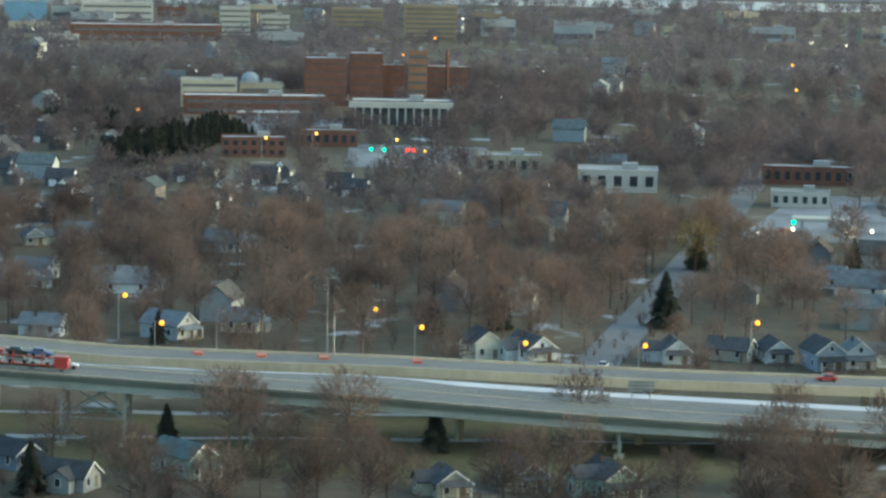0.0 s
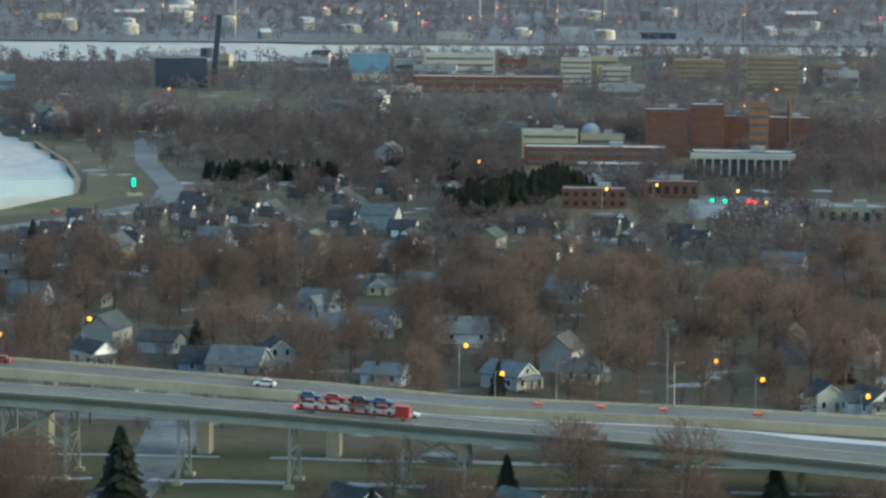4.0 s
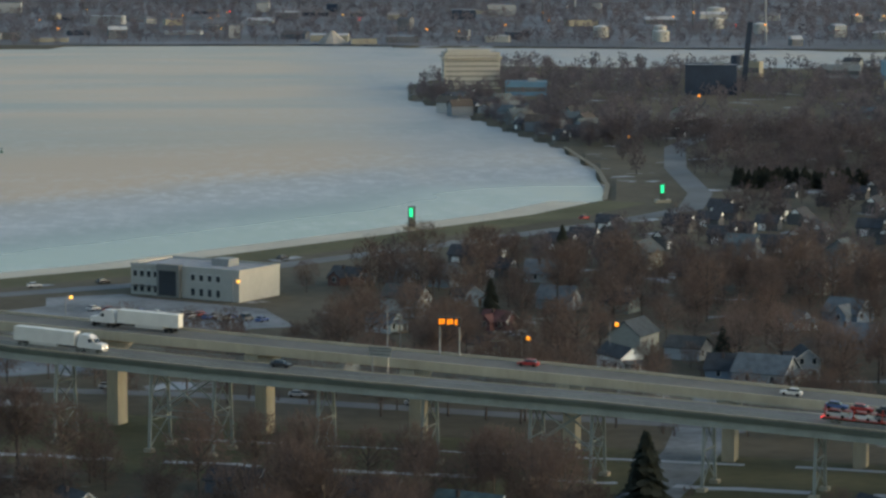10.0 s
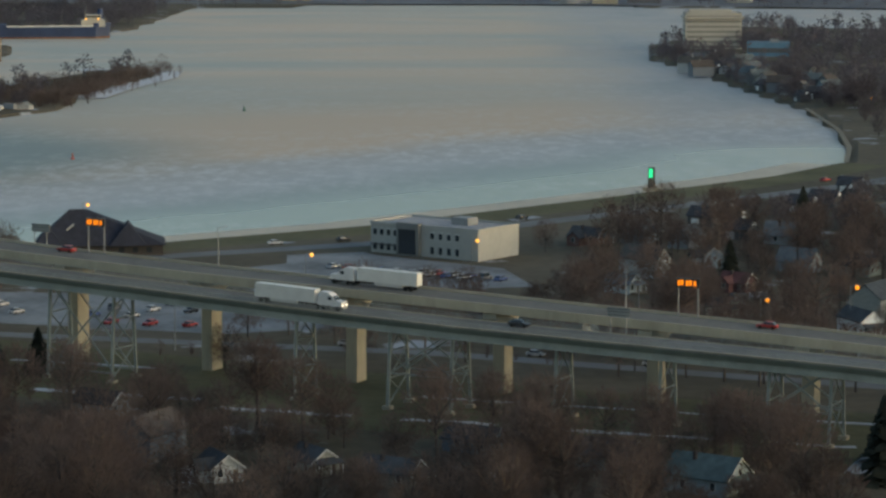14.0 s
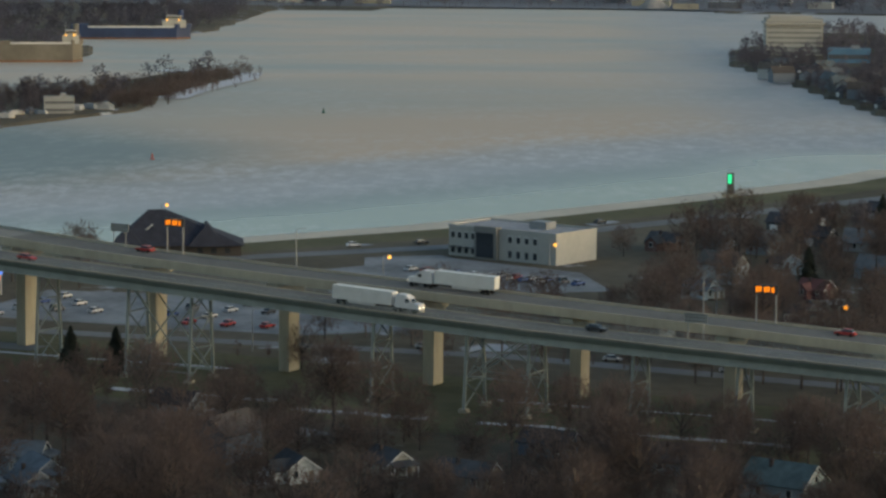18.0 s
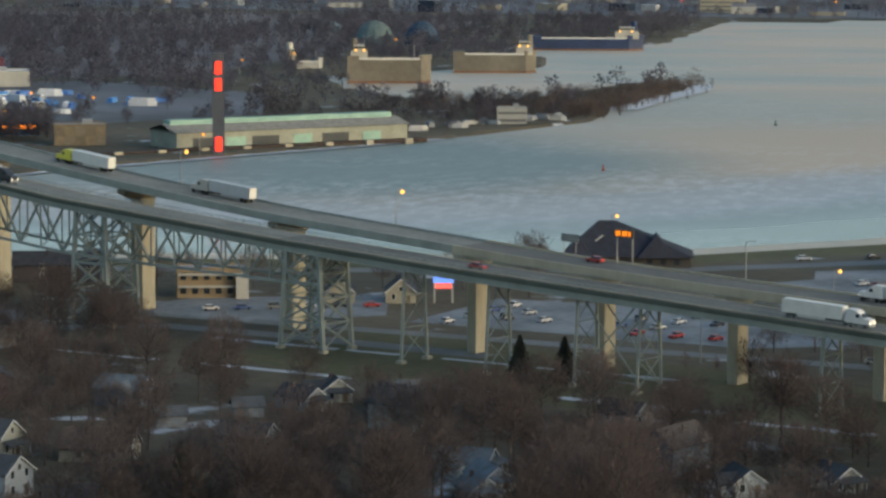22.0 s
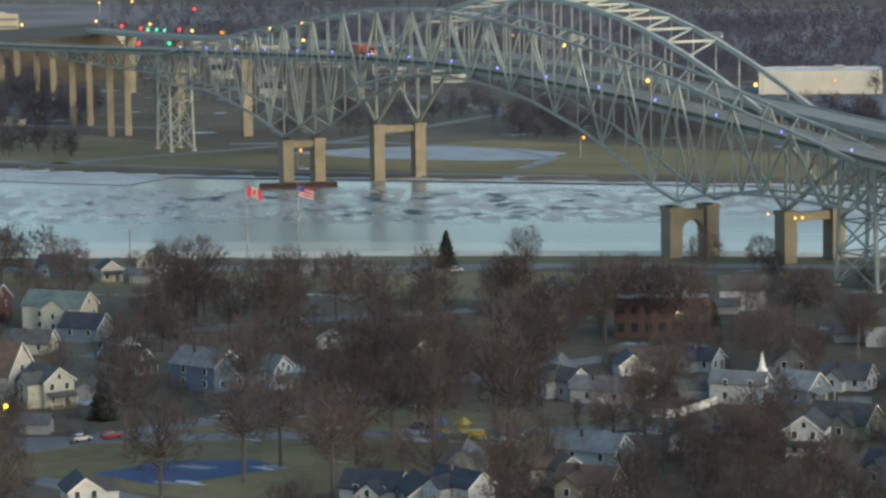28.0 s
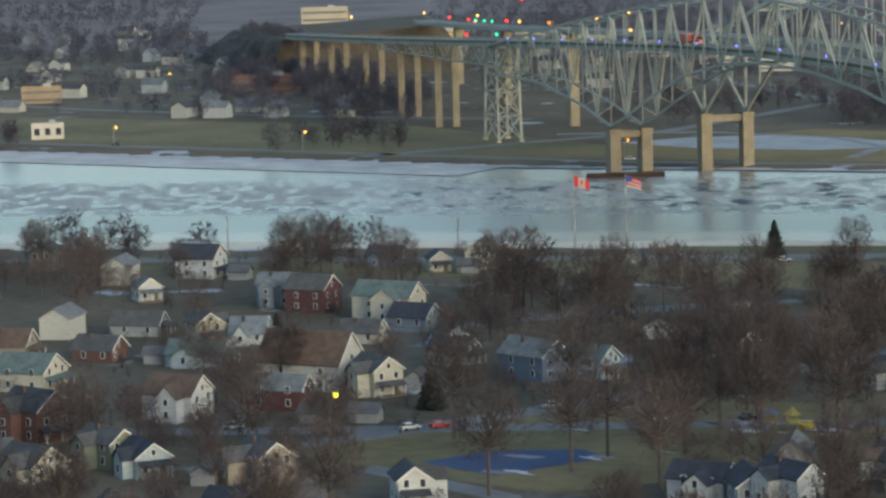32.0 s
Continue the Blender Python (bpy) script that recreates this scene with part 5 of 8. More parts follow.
house(-181, 512, 1.21, 7.9, 13, 4.8, 2.8, (0.6, 0.6, 0.58), (0.11, 0.11, 0.115), "white two-storey house under a charcoal roof", porch=False)
house(-172, 549, 1.61, 8.8, 14, 2.7, 3.2, (0.42, 0.34, 0.24), (0.17, 0.1, 0.065), "tan low house under a brown roof", porch=False)
house(-196, 519, 1.41, 7.0, 11, 3.3, 2.5, (0.2, 0.26, 0.33), (0.05, 0.06, 0.09), "slate blue low house under a dark navy roof", porch=True)
house(-207, 558, 0.53, 6.0, 9, 2.7, 2.2, (0.42, 0.52, 0.55), (0.22, 0.25, 0.275), "pale blue low house under a frosted pale roof", porch=True)
house(-213, 591, 0.87, 6.0, 9, 2.7, 2.2, (0.58, 0.52, 0.38), (0.07, 0.075, 0.085), "cream low house under a near-black roof", porch=False)
house(-185, 609, 1.34, 6.8, 11, 3.9, 2.4, (0.2, 0.26, 0.33), (0.22, 0.25, 0.275), "slate blue low house under a frosted pale roof", porch=False)
house(-296, 579, 1.17, 6.4, 10, 4.2, 2.3, (0.6, 0.6, 0.58), (0.11, 0.11, 0.115), "white low house under a charcoal roof", porch=False)
house(-284, 625, 1.47, 6.0, 9, 2.9, 2.2, (0.42, 0.52, 0.55), (0.05, 0.06, 0.09), "pale blue low house under a dark navy roof", porch=False)
house(-147, 612, 0.93, 6.0, 10, 2.7, 2.2, (0.36, 0.38, 0.39), (0.07, 0.075, 0.085), "grey low house under a near-black roof", porch=True)
house(-100, 549, 1.40, 6.4, 11, 2.7, 2.3, (0.42, 0.52, 0.55), (0.22, 0.25, 0.275), "pale blue low house under a frosted pale roof", porch=True)
house(-93, 535, 0.52, 6.0, 10, 2.7, 2.2, (0.6, 0.6, 0.58), (0.22, 0.25, 0.275), "white low house under a frosted pale roof", porch=True)
house(-142, 623, 0.40, 6.0, 7, 3.0, 2.2, (0.58, 0.52, 0.38), (0.07, 0.075, 0.085), "cream low house under a near-black roof", porch=True)
house(-118, 562, 1.25, 6.0, 10, 2.7, 2.2, (0.42, 0.34, 0.24), (0.07, 0.075, 0.085), "tan low house under a near-black roof", porch=True)
house(-147, 566, 1.30, 6.7, 11, 2.7, 2.4, (0.36, 0.38, 0.39), (0.11, 0.11, 0.115), "grey low house under a charcoal roof", porch=False)
house(42, 531, 0.97, 9.2, 13, 3.2, 3.3, (0.42, 0.52, 0.55), (0.13, 0.2, 0.19), "pale blue low house under a dark green roof", porch=True)
house(-30, 547, 0.58, 6.0, 9, 2.7, 2.2, (0.58, 0.52, 0.38), (0.11, 0.11, 0.115), "cream low house under a charcoal roof", porch=True)
house(-0, 568, 1.05, 6.0, 11, 2.7, 2.2, (0.2, 0.26, 0.33), (0.07, 0.075, 0.085), "slate blue low house under a near-black roof", porch=False)
house(24, 553, 1.27, 7.4, 13, 2.7, 2.7, (0.36, 0.38, 0.39), (0.11, 0.11, 0.115), "grey low house under a charcoal roof", porch=True)
house(-47, 541, 0.44, 6.0, 9, 2.7, 2.2, (0.6, 0.6, 0.58), (0.07, 0.075, 0.085), "white low house under a near-black roof", porch=False)
house(-77, 607, 1.00, 6.0, 10, 2.7, 2.2, (0.36, 0.38, 0.39), (0.07, 0.075, 0.085), "grey low house under a near-black roof", porch=False)
house(-15, 536, 1.07, 6.2, 11, 2.7, 2.2, (0.42, 0.34, 0.24), (0.11, 0.11, 0.115), "tan low house under a charcoal roof", porch=True)
house(-93, 524, 0.52, 6.0, 9, 2.7, 2.2, (0.6, 0.6, 0.58), (0.22, 0.25, 0.275), "white low house under a frosted pale roof", porch=True)
house(283, 602, -0.27, 6.3, 10, 3.1, 2.3, (0.6, 0.6, 0.58), (0.11, 0.11, 0.115), "white low house under a charcoal roof", porch=True)
house(306, 598, -0.21, 6.1, 10, 2.8, 2.2, (0.6, 0.6, 0.58), (0.07, 0.075, 0.085), "white low house under a near-black roof", porch=True)
house(312, 586, -0.14, 6.8, 11, 4.2, 2.5, (0.2, 0.26, 0.33), (0.07, 0.075, 0.085), "slate blue low house under a near-black roof", porch=True)
house(320, 585, -0.33, 6.9, 10, 3.7, 2.5, (0.6, 0.6, 0.58), (0.2, 0.22, 0.23), "white low house under a grey roof", porch=True)
house(297, 602, 0.76, 6.0, 10, 2.7, 2.2, (0.42, 0.34, 0.24), (0.11, 0.11, 0.115), "tan low house under a charcoal roof", porch=False)
house(253, 614, 0.13, 7.6, 11, 2.9, 2.7, (0.6, 0.6, 0.58), (0.11, 0.11, 0.115), "white low house under a charcoal roof", porch=True)
house(244, 620, -0.11, 6.1, 10, 4.0, 2.2, (0.58, 0.52, 0.38), (0.07, 0.075, 0.085), "cream low house under a near-black roof", porch=False)
house(202, 669, 1.10, 6.9, 9, 2.9, 2.5, (0.58, 0.52, 0.38), (0.22, 0.25, 0.275), "cream low house under a frosted pale roof", porch=True)
house(183, 664, 0.60, 7.3, 11, 3.5, 2.6, (0.36, 0.38, 0.39), (0.22, 0.25, 0.275), "grey low house under a frosted pale roof", porch=True)
house(156, 675, 0.99, 6.1, 10, 2.7, 2.2, (0.6, 0.6, 0.58), (0.22, 0.25, 0.275), "white low house under a frosted pale roof", porch=False)
house(211, 474, 0.02, 6.2, 11, 4.0, 2.2, (0.33, 0.42, 0.33), (0.11, 0.11, 0.115), "green low house under a charcoal roof", porch=True)
house(144, 512, 0.42, 6.0, 11, 4.0, 2.2, (0.33, 0.42, 0.33), (0.13, 0.2, 0.19), "green low house under a dark green roof", porch=True)
house(121, 507, 0.81, 6.0, 11, 2.7, 2.2, (0.36, 0.38, 0.39), (0.07, 0.075, 0.085), "grey low house under a near-black roof", porch=False)
house(199, 485, -0.04, 6.0, 10, 2.9, 2.2, (0.42, 0.34, 0.24), (0.11, 0.11, 0.115), "tan low house under a charcoal roof", porch=True)
house(184, 483, -0.10, 6.0, 9, 2.8, 2.2, (0.58, 0.52, 0.38), (0.11, 0.11, 0.115), "cream low house under a charcoal roof", porch=True)
house(116, 528, 0.48, 6.0, 10, 2.9, 2.2, (0.2, 0.26, 0.33), (0.07, 0.075, 0.085), "slate blue low house under a near-black roof", porch=True)
house(374, 703, 0.82, 7.9, 11, 2.7, 2.8, (0.6, 0.6, 0.58), (0.22, 0.25, 0.275), "white low house under a frosted pale roof", porch=False)
house(377, 687, 0.89, 11.9, 13, 2.7, 3.6, (0.6, 0.6, 0.58), (0.2, 0.22, 0.23), "white low house under a grey roof", porch=False)
house(240, 810, 0.93, 9.0, 11, 2.7, 3.2, (0.6, 0.6, 0.58), (0.2, 0.22, 0.23), "white low house under a grey roof", porch=True)
house(175, 767, 0.82, 7.5, 10, 2.7, 2.7, (0.6, 0.6, 0.58), (0.22, 0.25, 0.275), "white low house under a frosted pale roof", porch=False)
house(192, 739, 1.23, 10.1, 16, 2.7, 3.6, (0.6, 0.6, 0.58), (0.22, 0.25, 0.275), "white low house under a frosted pale roof", porch=True)
house(93, 717, 0.39, 6.0, 12, 4.0, 2.2, (0.95, 0.95, 0.93), (0.11, 0.11, 0.115), "white low house under a charcoal roof", porch=True)
house(125, 695, 1.04, 10.7, 13, 3.2, 3.6, (0.36, 0.38, 0.39), (0.2, 0.22, 0.23), "grey low house under a grey roof", porch=True)
house(118, 703, 1.23, 8.9, 11, 2.7, 3.2, (0.2, 0.26, 0.33), (0.07, 0.075, 0.085), "slate blue low house under a near-black roof", porch=True)
house(136, 704, -0.02, 6.0, 10, 5.0, 2.2, (0.36, 0.38, 0.39), (0.07, 0.075, 0.085), "grey two-storey house under a near-black roof", porch=False)
house(158, 753, 1.10, 9.6, 12, 2.7, 3.5, (0.2, 0.26, 0.33), (0.22, 0.25, 0.275), "slate blue low house under a frosted pale roof", porch=True)
house(65, 748, 0.09, 6.0, 8, 2.8, 2.2, (0.58, 0.52, 0.38), (0.11, 0.11, 0.115), "cream low house under a charcoal roof", porch=True)
house(70, 793, 0.96, 6.0, 8, 2.7, 2.2, (0.16, 0.045, 0.045), (0.22, 0.06, 0.05), "dark red low house under a red roof", porch=False)
house(67, 843, 0.10, 6.0, 8, 3.4, 2.2, (0.42, 0.52, 0.55), (0.11, 0.11, 0.115), "pale blue low house under a charcoal roof", porch=False)
house(39, 790, 1.00, 6.0, 8, 2.7, 2.2, (0.42, 0.52, 0.55), (0.22, 0.25, 0.275), "pale blue low house under a frosted pale roof", porch=True)
house(169, 751, 0.13, 7.3, 10, 2.7, 2.6, (0.42, 0.52, 0.55), (0.2, 0.22, 0.23), "pale blue low house under a grey roof", porch=True)
house(204, 834, 1.16, 9.8, 11, 2.7, 3.5, (0.2, 0.26, 0.33), (0.22, 0.25, 0.275), "slate blue low house under a frosted pale roof", porch=True)
house(151, 787, 0.16, 6.0, 9, 2.7, 2.2, (0.6, 0.6, 0.58), (0.2, 0.22, 0.23), "white low house under a grey roof", porch=True)
house(167, 803, 0.84, 9.3, 11, 2.7, 3.4, (0.2, 0.26, 0.33), (0.2, 0.22, 0.23), "slate blue low house under a grey roof", porch=False)
house(190, 835, -0.05, 6.0, 7, 2.7, 2.2, (0.58, 0.52, 0.38), (0.2, 0.22, 0.23), "cream low house under a grey roof", porch=True)
house(94, 899, 1.29, 10.3, 12, 2.7, 3.6, (0.36, 0.38, 0.39), (0.22, 0.25, 0.275), "grey low house under a frosted pale roof", porch=True)
house(34, 895, 1.01, 6.8, 10, 2.7, 2.4, (0.22, 0.085, 0.06), (0.11, 0.11, 0.115), "red-brick low house under a charcoal roof", porch=True)

for k, (x, y) in enumerate(((121, 1694), (125, 1660), (142, 1678), (147, 1648), (150, 1585), (152, 1559), (156, 1533), (160, 1517), (166, 1524), (175, 1557), (184, 1599), (181, 1539), (145, 1733), (155, 1681))):  # cottages along the point
    block_house((0, 6, 8, 2, 4)[k % 5], x, y, 1.2 + 0.7 * (k % 3))
for k in range(20):
    y = 1470 + 18 * k + 5 * math.sin(k * 2.1)
    block_house((14, 15, 12, 17, 16, 11)[k % 6], float(np.interp(y, (1421, 1560, 1700, 1829, 1900), (166, 150, 135, 116, 118))) + 9 * (k % 4) + 3 * math.sin(k), y, 0.4 + 0.9 * (k % 4))
fence_line = [(-273.9, 565.2), (-268.5, 562.8), (-264.0, 563.0), (-261.8, 568.2), (-261.6, 575.7), (-261.4, 583.3)]
fence = group_of("garden_fence", "white board fence curving round a back garden", "fence", Matrix())
for (x0, y0), (x1, y1) in zip(fence_line, fence_line[1:]):
    part("panel", Mesh().beam((x0, y0, 0.95), (x1, y1, 0.95), 0.08, 1.8), TRIM, fence)
    part("post", Mesh().box(x0, y0, 0, 0.16, 0.16, 2.0), TRIM, fence)
BLOCKED.extend((x, y, 5) for x, y in fence_line)

# ---- public and commercial buildings ----
WHITEWALL = mat("white_stucco", (0.41, 0.405, 0.375), 0.8, 0.1, 0.1, 0.1)
BEIGE = mat("beige_panel", (0.32, 0.3, 0.24), 0.8, 0.08, 0.12, 0.1)
TANBRICK = mat("tan_brick", (0.26, 0.2, 0.135), 0.85, 0.1, 0.15, 0.2)
GREYWALL = mat("grey_cladding", (0.3, 0.32, 0.34), 0.8, 0.1, 0.15, 0.1)
NAVYBOX = mat("dark_blue_cladding", (0.03, 0.045, 0.075), 0.5, 0.1, 0.2)
BLUEBOX = mat("blue_cladding", (0.12, 0.24, 0.36), 0.6, 0.1, 0.15)
SHADEGLASS = mat("smoky_glass_band", (0.09, 0.095, 0.1), 0.3, 0.5, 0.1, spec=0.5)
GREENROOF = mat("verdigris_roof", (0.25, 0.4, 0.35), 0.7, 0.1, 0.2)
RUST = mat("rusty_hull", (0.2, 0.1, 0.06), 0.85, 0.05, 0.3)
HULLBLUE = mat("dark_blue_hull", (0.03, 0.05, 0.11), 0.6, 0.05, 0.25)
HULLTAN = mat("dull_tan_hull", (0.165, 0.148, 0.122), 0.7, 0.05, 0.25)
DARKROOF = paint("shingle", (0.03, 0.034, 0.05))

cb = block("customs_building", -9, 872, radians(-36), 39, 20, 8.6, WHITEWALL, "white two-storey office building with a grey glazed entrance", storeys=2, bays=12, sides="")
for px in (-18, -15.5, -13, -10.5, 3, 6, 9, 12):
    part("window", Mesh().box(px, -10.03, 5.4, 1.2, 0.16, 1.7), GLASS, cb)
    part("window", Mesh().box(px, -10.03, 1.0, 1.2, 0.16, 2.0), GLASS, cb)
    part("lintel", Mesh().box(px, -10.06, 7.15, 1.6, 0.2, 0.25), TRIM, cb)
for py in (-6, 0, 6):
    part("window", Mesh().box(-19.53, py, 5.2, 0.16, 1.3, 1.7), GLASS, cb)
part("entrance_bay", Mesh().box(-5, -10.4, 0, 8, 2.4, 9.6), mat("grey_panel", (0.2, 0.2, 0.19), 0.6, 0.2, 0.1), cb, "grey panelled entrance bay")
part("entrance_glazing", Mesh().box(-5, -11.65, 0.6, 6.2, 0.2, 7.2), GLASS, cb)
part("cornice", Mesh().box(-14.2, -10.1, 8.4, 10, 0.8, 0.6), WHITEWALL, cb)
for px in (-18, -15.5, -13, -10.5):
    part("awning", Mesh().box(px, -10.7, 2.6, 1.6, 1.4, 0.3), SHADEGLASS, cb)
muni = block("civic_office_tower", 152, 1928, 0.0, 36, 24, 22.5, WHITEWALL, "white concrete office tower with dark ribbon windows on the point", storeys=7, bays=9, band=True, glass=mat("pale_window_band", (0.2, 0.2, 0.2), 0.5, 0.5, 0.15))
part("penthouse", Mesh().box(-2, 0, 22.6, 27, 16, 2.6), WHITEWALL, muni)
part("overhang", Mesh().box(0, 0, 19.4, 38.5, 26.5, 1.4), WHITEWALL, muni)
block("boiler_house", 296, 1850, -0.16, 32, 24, 18, NAVYBOX, "dark blue industrial block by the river", storeys=1, bays=4, sides="")
boom = group_of("unloading_boom", "dark ship-unloading boom leaning over a wheelhouse", "crane", at(320, 1872, -0.16))
part("mast", Mesh().beam((0, 0, 0), (4, 0, 44), 3.0, 3.4), NAVYBOX, boom)
part("hub", Mesh().tube(-4, 0, 17, 23, 4.0, 4.0, 12), NAVYBOX, boom)
block("blue_store", 440, 1956, -0.2, 27, 20, 14.5, BLUEBOX, "plain blue clad storage building", storeys=1, bays=3, sides="")
block("low_blue_shed", 180, 1846, -0.1, 26, 14, 8, BLUEBOX, "low blue roofed waterfront shed", storeys=1, bays=4)
block("striped_office", 546, 1828, -0.29, 19, 16, 17, WHITEWALL, "white office block with dark window stripes", storeys=5, bays=5, band=True, glass=SHADEGLASS)
block("striped_office", 580, 1852, -0.3, 19, 14, 10, WHITEWALL, "small white office block with dark window stripes", storeys=3, bays=5, band=True, glass=SHADEGLASS)
block("tan_block", 648, 1886, -0.33, 34, 18, 13, TANBRICK, "tan brick town block", storeys=4, bays=9)
block("apartment_hotel", 654, 1762, -0.35, 33, 15, 21, TANBRICK, "tan brick apartment tower with pale floor bands", storeys=7, bays=9, roof=WHITEWALL)
block("brick_mall", 475, 1780, -0.26, 92, 26, 9, BRICK, "long low red-brick commercial building", storeys=2, bays=16)
block("white_terminal", 508, 1978, -0.25, 48, 22, 13, WHITEWALL, "pale waterfront terminal building", storeys=3, bays=10)
block("long_shed", 490, 2003, -0.24, 42, 14, 8, WHITEWALL, "long white shed near the river", storeys=1, bays=8)
DARKBRICK = mat("shadowed_brick_windows", (0.11, 0.07, 0.062), 0.7, 0.5, 0.2)
block("school_building", 384, 1255, -0.3, 62, 18, 7.6, BRICK, "long brick school front with pale canopies", storeys=2, bays=12, roof=paint("shingle", (0.4, 0.42, 0.42)))
block("school_wing", 375, 1295, -0.29, 25, 14, 11.8, mat("cream_render", (0.42, 0.4, 0.33), 0.8, 0.1, 0.12), "cream upper wing of a school", storeys=3, bays=8)
block("school_wing", 400, 1297, -0.3, 19, 12, 9.6, BEIGE, "low cream wing of a school", storeys=2, bays=6)
sc = group_of("entrance_canopy", "flat white canopy on slim posts at the school", "canopy", at(384, 1221, -0.3))
part("roof", Mesh().box(0, 0, 2.9, 34, 4, 0.7), TRIM, sc)
for px in range(-16, 17, 4):
    part("post", Mesh().box(px, -1.7, 0, 0.3, 0.3, 2.9), TRIM, sc)
o = part("roof_dome", Mesh().ball(397, 1304, 10.8, 4.2, 0.9, 14, 8), paint("roofing", (0.25, 0.29, 0.32)))
tagged(o, "grey observatory-like dome on a roof drum", "dome")
o = part("dome_drum", Mesh().tube(397, 1304, 0, 10.8, 4.2, 4.2, 14), GREYWALL)
tagged(o, "round grey drum carrying a dome", "dome")
hall = block("pillared_hall", 431, 1195, -0.35, 42, 18, 9.6, mat("dark_curtain_wall", (0.09, 0.1, 0.11), 0.6, 0.1, 0.2, 0.1), "low hall with white columns before dark glazing", storeys=1, bays=13, roof=WHITEWALL)
part("roof_slab", Mesh().box(0, -10.2, 7.4, 44, 3.4, 2.4), WHITEWALL, hall, "white roof fascia")
for k in range(12):
    part("column", Mesh().box(-19.5 + 3.55 * k, -11.3, 0, 0.8, 0.8, 7.4), WHITEWALL, hall)
block("brick_hospital", 430, 1295, -0.32, 19, 20, 21, BRICK, "red-brick hospital wing with parapet", storeys=6, bays=5, glass=DARKBRICK)
block("brick_hospital", 450, 1296, -0.33, 15, 22, 23, BRICK, "tall red-brick hospital block", storeys=6, bays=3, glass=DARKBRICK)
block("brick_hospital", 465, 1302, -0.34, 11, 16, 17, BRICK, "red-brick link between hospital blocks", storeys=5, bays=3, glass=DARKBRICK)
block("orange_tower", 475, 1296, -0.35, 8.6, 9, 23.5, mat("orange_brick", (0.27, 0.15, 0.095), 0.9, 0.2, 0.15, 0.2), "orange brick stair tower", storeys=6, bays=2)
block("brick_hospital", 490, 1296, -0.36, 19, 16, 16.5, BRICK, "low red-brick hospital annexe", storeys=5, bays=5, roof=WHITEWALL, glass=DARKBRICK)
o = part("brick_chimney", Mesh().tube(487, 1289, 0, 25, 0.9, 0.7, 10), BRICK)
tagged(o, "slim brick boiler chimney", "chimney")
patch("parking_lot", [(356, 1171), (372, 1240), (411, 1227), (407, 1162)], LOT, 0.05, "snowy forecourt before the school")
patch("parking_lot", [(348, 1025), (379, 1110), (427, 1085), (400, 1007)], LOT, 0.05, "grey town crossroads with wet asphalt")
block("white_store", 416, 934, -0.42, 27, 16, 7, WHITEWALL, "flat white retail building", storeys=1, bays=5)
block("beige_store", 400, 996, -0.38, 24, 14, 6.2, BEIGE, "beige flat-roofed shop on the main street", storeys=1, bays=6)
block("brick_row", 368, 1106, -0.32, 24, 12, 5.8, BRICK, "low brick shopping row", storeys=1, bays=7)
block("brick_row", 328, 1072, -0.3, 24, 12, 6.8, BRICK, "brick row behind sodium lights", storeys=2, bays=7)
block("brick_row", 492, 940, -0.48, 32, 12, 5.8, BRICK, "red roofed commercial row", storeys=1, bays=9)
fs = block("filling_station_store", 456, 876, -0.48, 19, 9, 4.6, WHITEWALL, "white filling station shop", storeys=1, bays=6)
canopy = group_of("filling_station_canopy", "white filling station canopy with lights below", "canopy", at(424, 800, -0.48))
part("roof", Mesh().box(0, 0, 5, 18, 9, 0.9), WHITEWALL, canopy)
for px in (-6, 6):
    for py in (-3, 3):
        part("column", Mesh().box(px, py, 0, 0.5, 0.5, 5), GALV, canopy)
for px in (-5, 5):
    part("light_panel", Mesh().box(px, 0, 4.9, 4, 2, 0.08), WARM, canopy)
BLOCKED.extend((x, 1208, 12) for x in range(205, 305, 14))
mt = block("motel", -212, 780, 0.27, 19, 10, 7.6, TANBRICK, "two-storey tan brick motel with balconies", storeys=2, bays=6)
for z in (2.9, 6.2):
    part("balcony", Mesh().box(0, -5.8, z, 18.5, 1.4, 0.5), WHITEWALL, mt)
part("stair_tower", Mesh().box(8, -6.2, 0, 3.4, 3, 6.4), WHITEWALL, mt)
house(-262, 803, 0.32 + 1.5, 10, 27, 4.8, 3.2, (0.12, 0.09, 0.1), (0.06, 0.065, 0.09), "dark barn-like boathouse beside the river", porch=False, name="boathouse")
inn = group_of("river_inn", "dark hipped roof inn on the river bank", "building", at(-110, 872, 0.13))
part("wall", Mesh().box(0, 0, -0.2, 36, 16, 3.6), paint("siding", (0.065, 0.058, 0.055)), inn)
m = Mesh().add([(-19, -9.5, 3.2), (19, -9.5, 3.2), (19, 9.5, 3.2), (-19, 9.5, 3.2), (-9, 0, 13), (-4, 0, 13)], [(0, 1, 5, 4), (1, 2, 5), (2, 3, 4, 5), (3, 0, 4), (3, 2, 1, 0)])
part("roof", m, DARKROOF, inn)
for px, pw, ph in ((8, 11, 9.6), (-15, 9, 8.6)):
    m = Mesh().add([(px - pw / 2, -11, 3.2), (px + pw / 2, -11, 3.2), (px + pw / 2, 2, 3.2), (px - pw / 2, 2, 3.2), (px, -7, ph), (px, 1, ph)], [(0, 1, 4), (1, 2, 5, 4), (2, 3, 5), (3, 0, 4, 5), (3, 2, 1, 0)])
    part("cross_gable", m, DARKROOF, inn)
for px in (-14, -10, -6, 6, 10, 14):
    part("window", Mesh().box(px, -8.05, 0.9, 1.6, 0.15, 1.6), GLASS, inn)
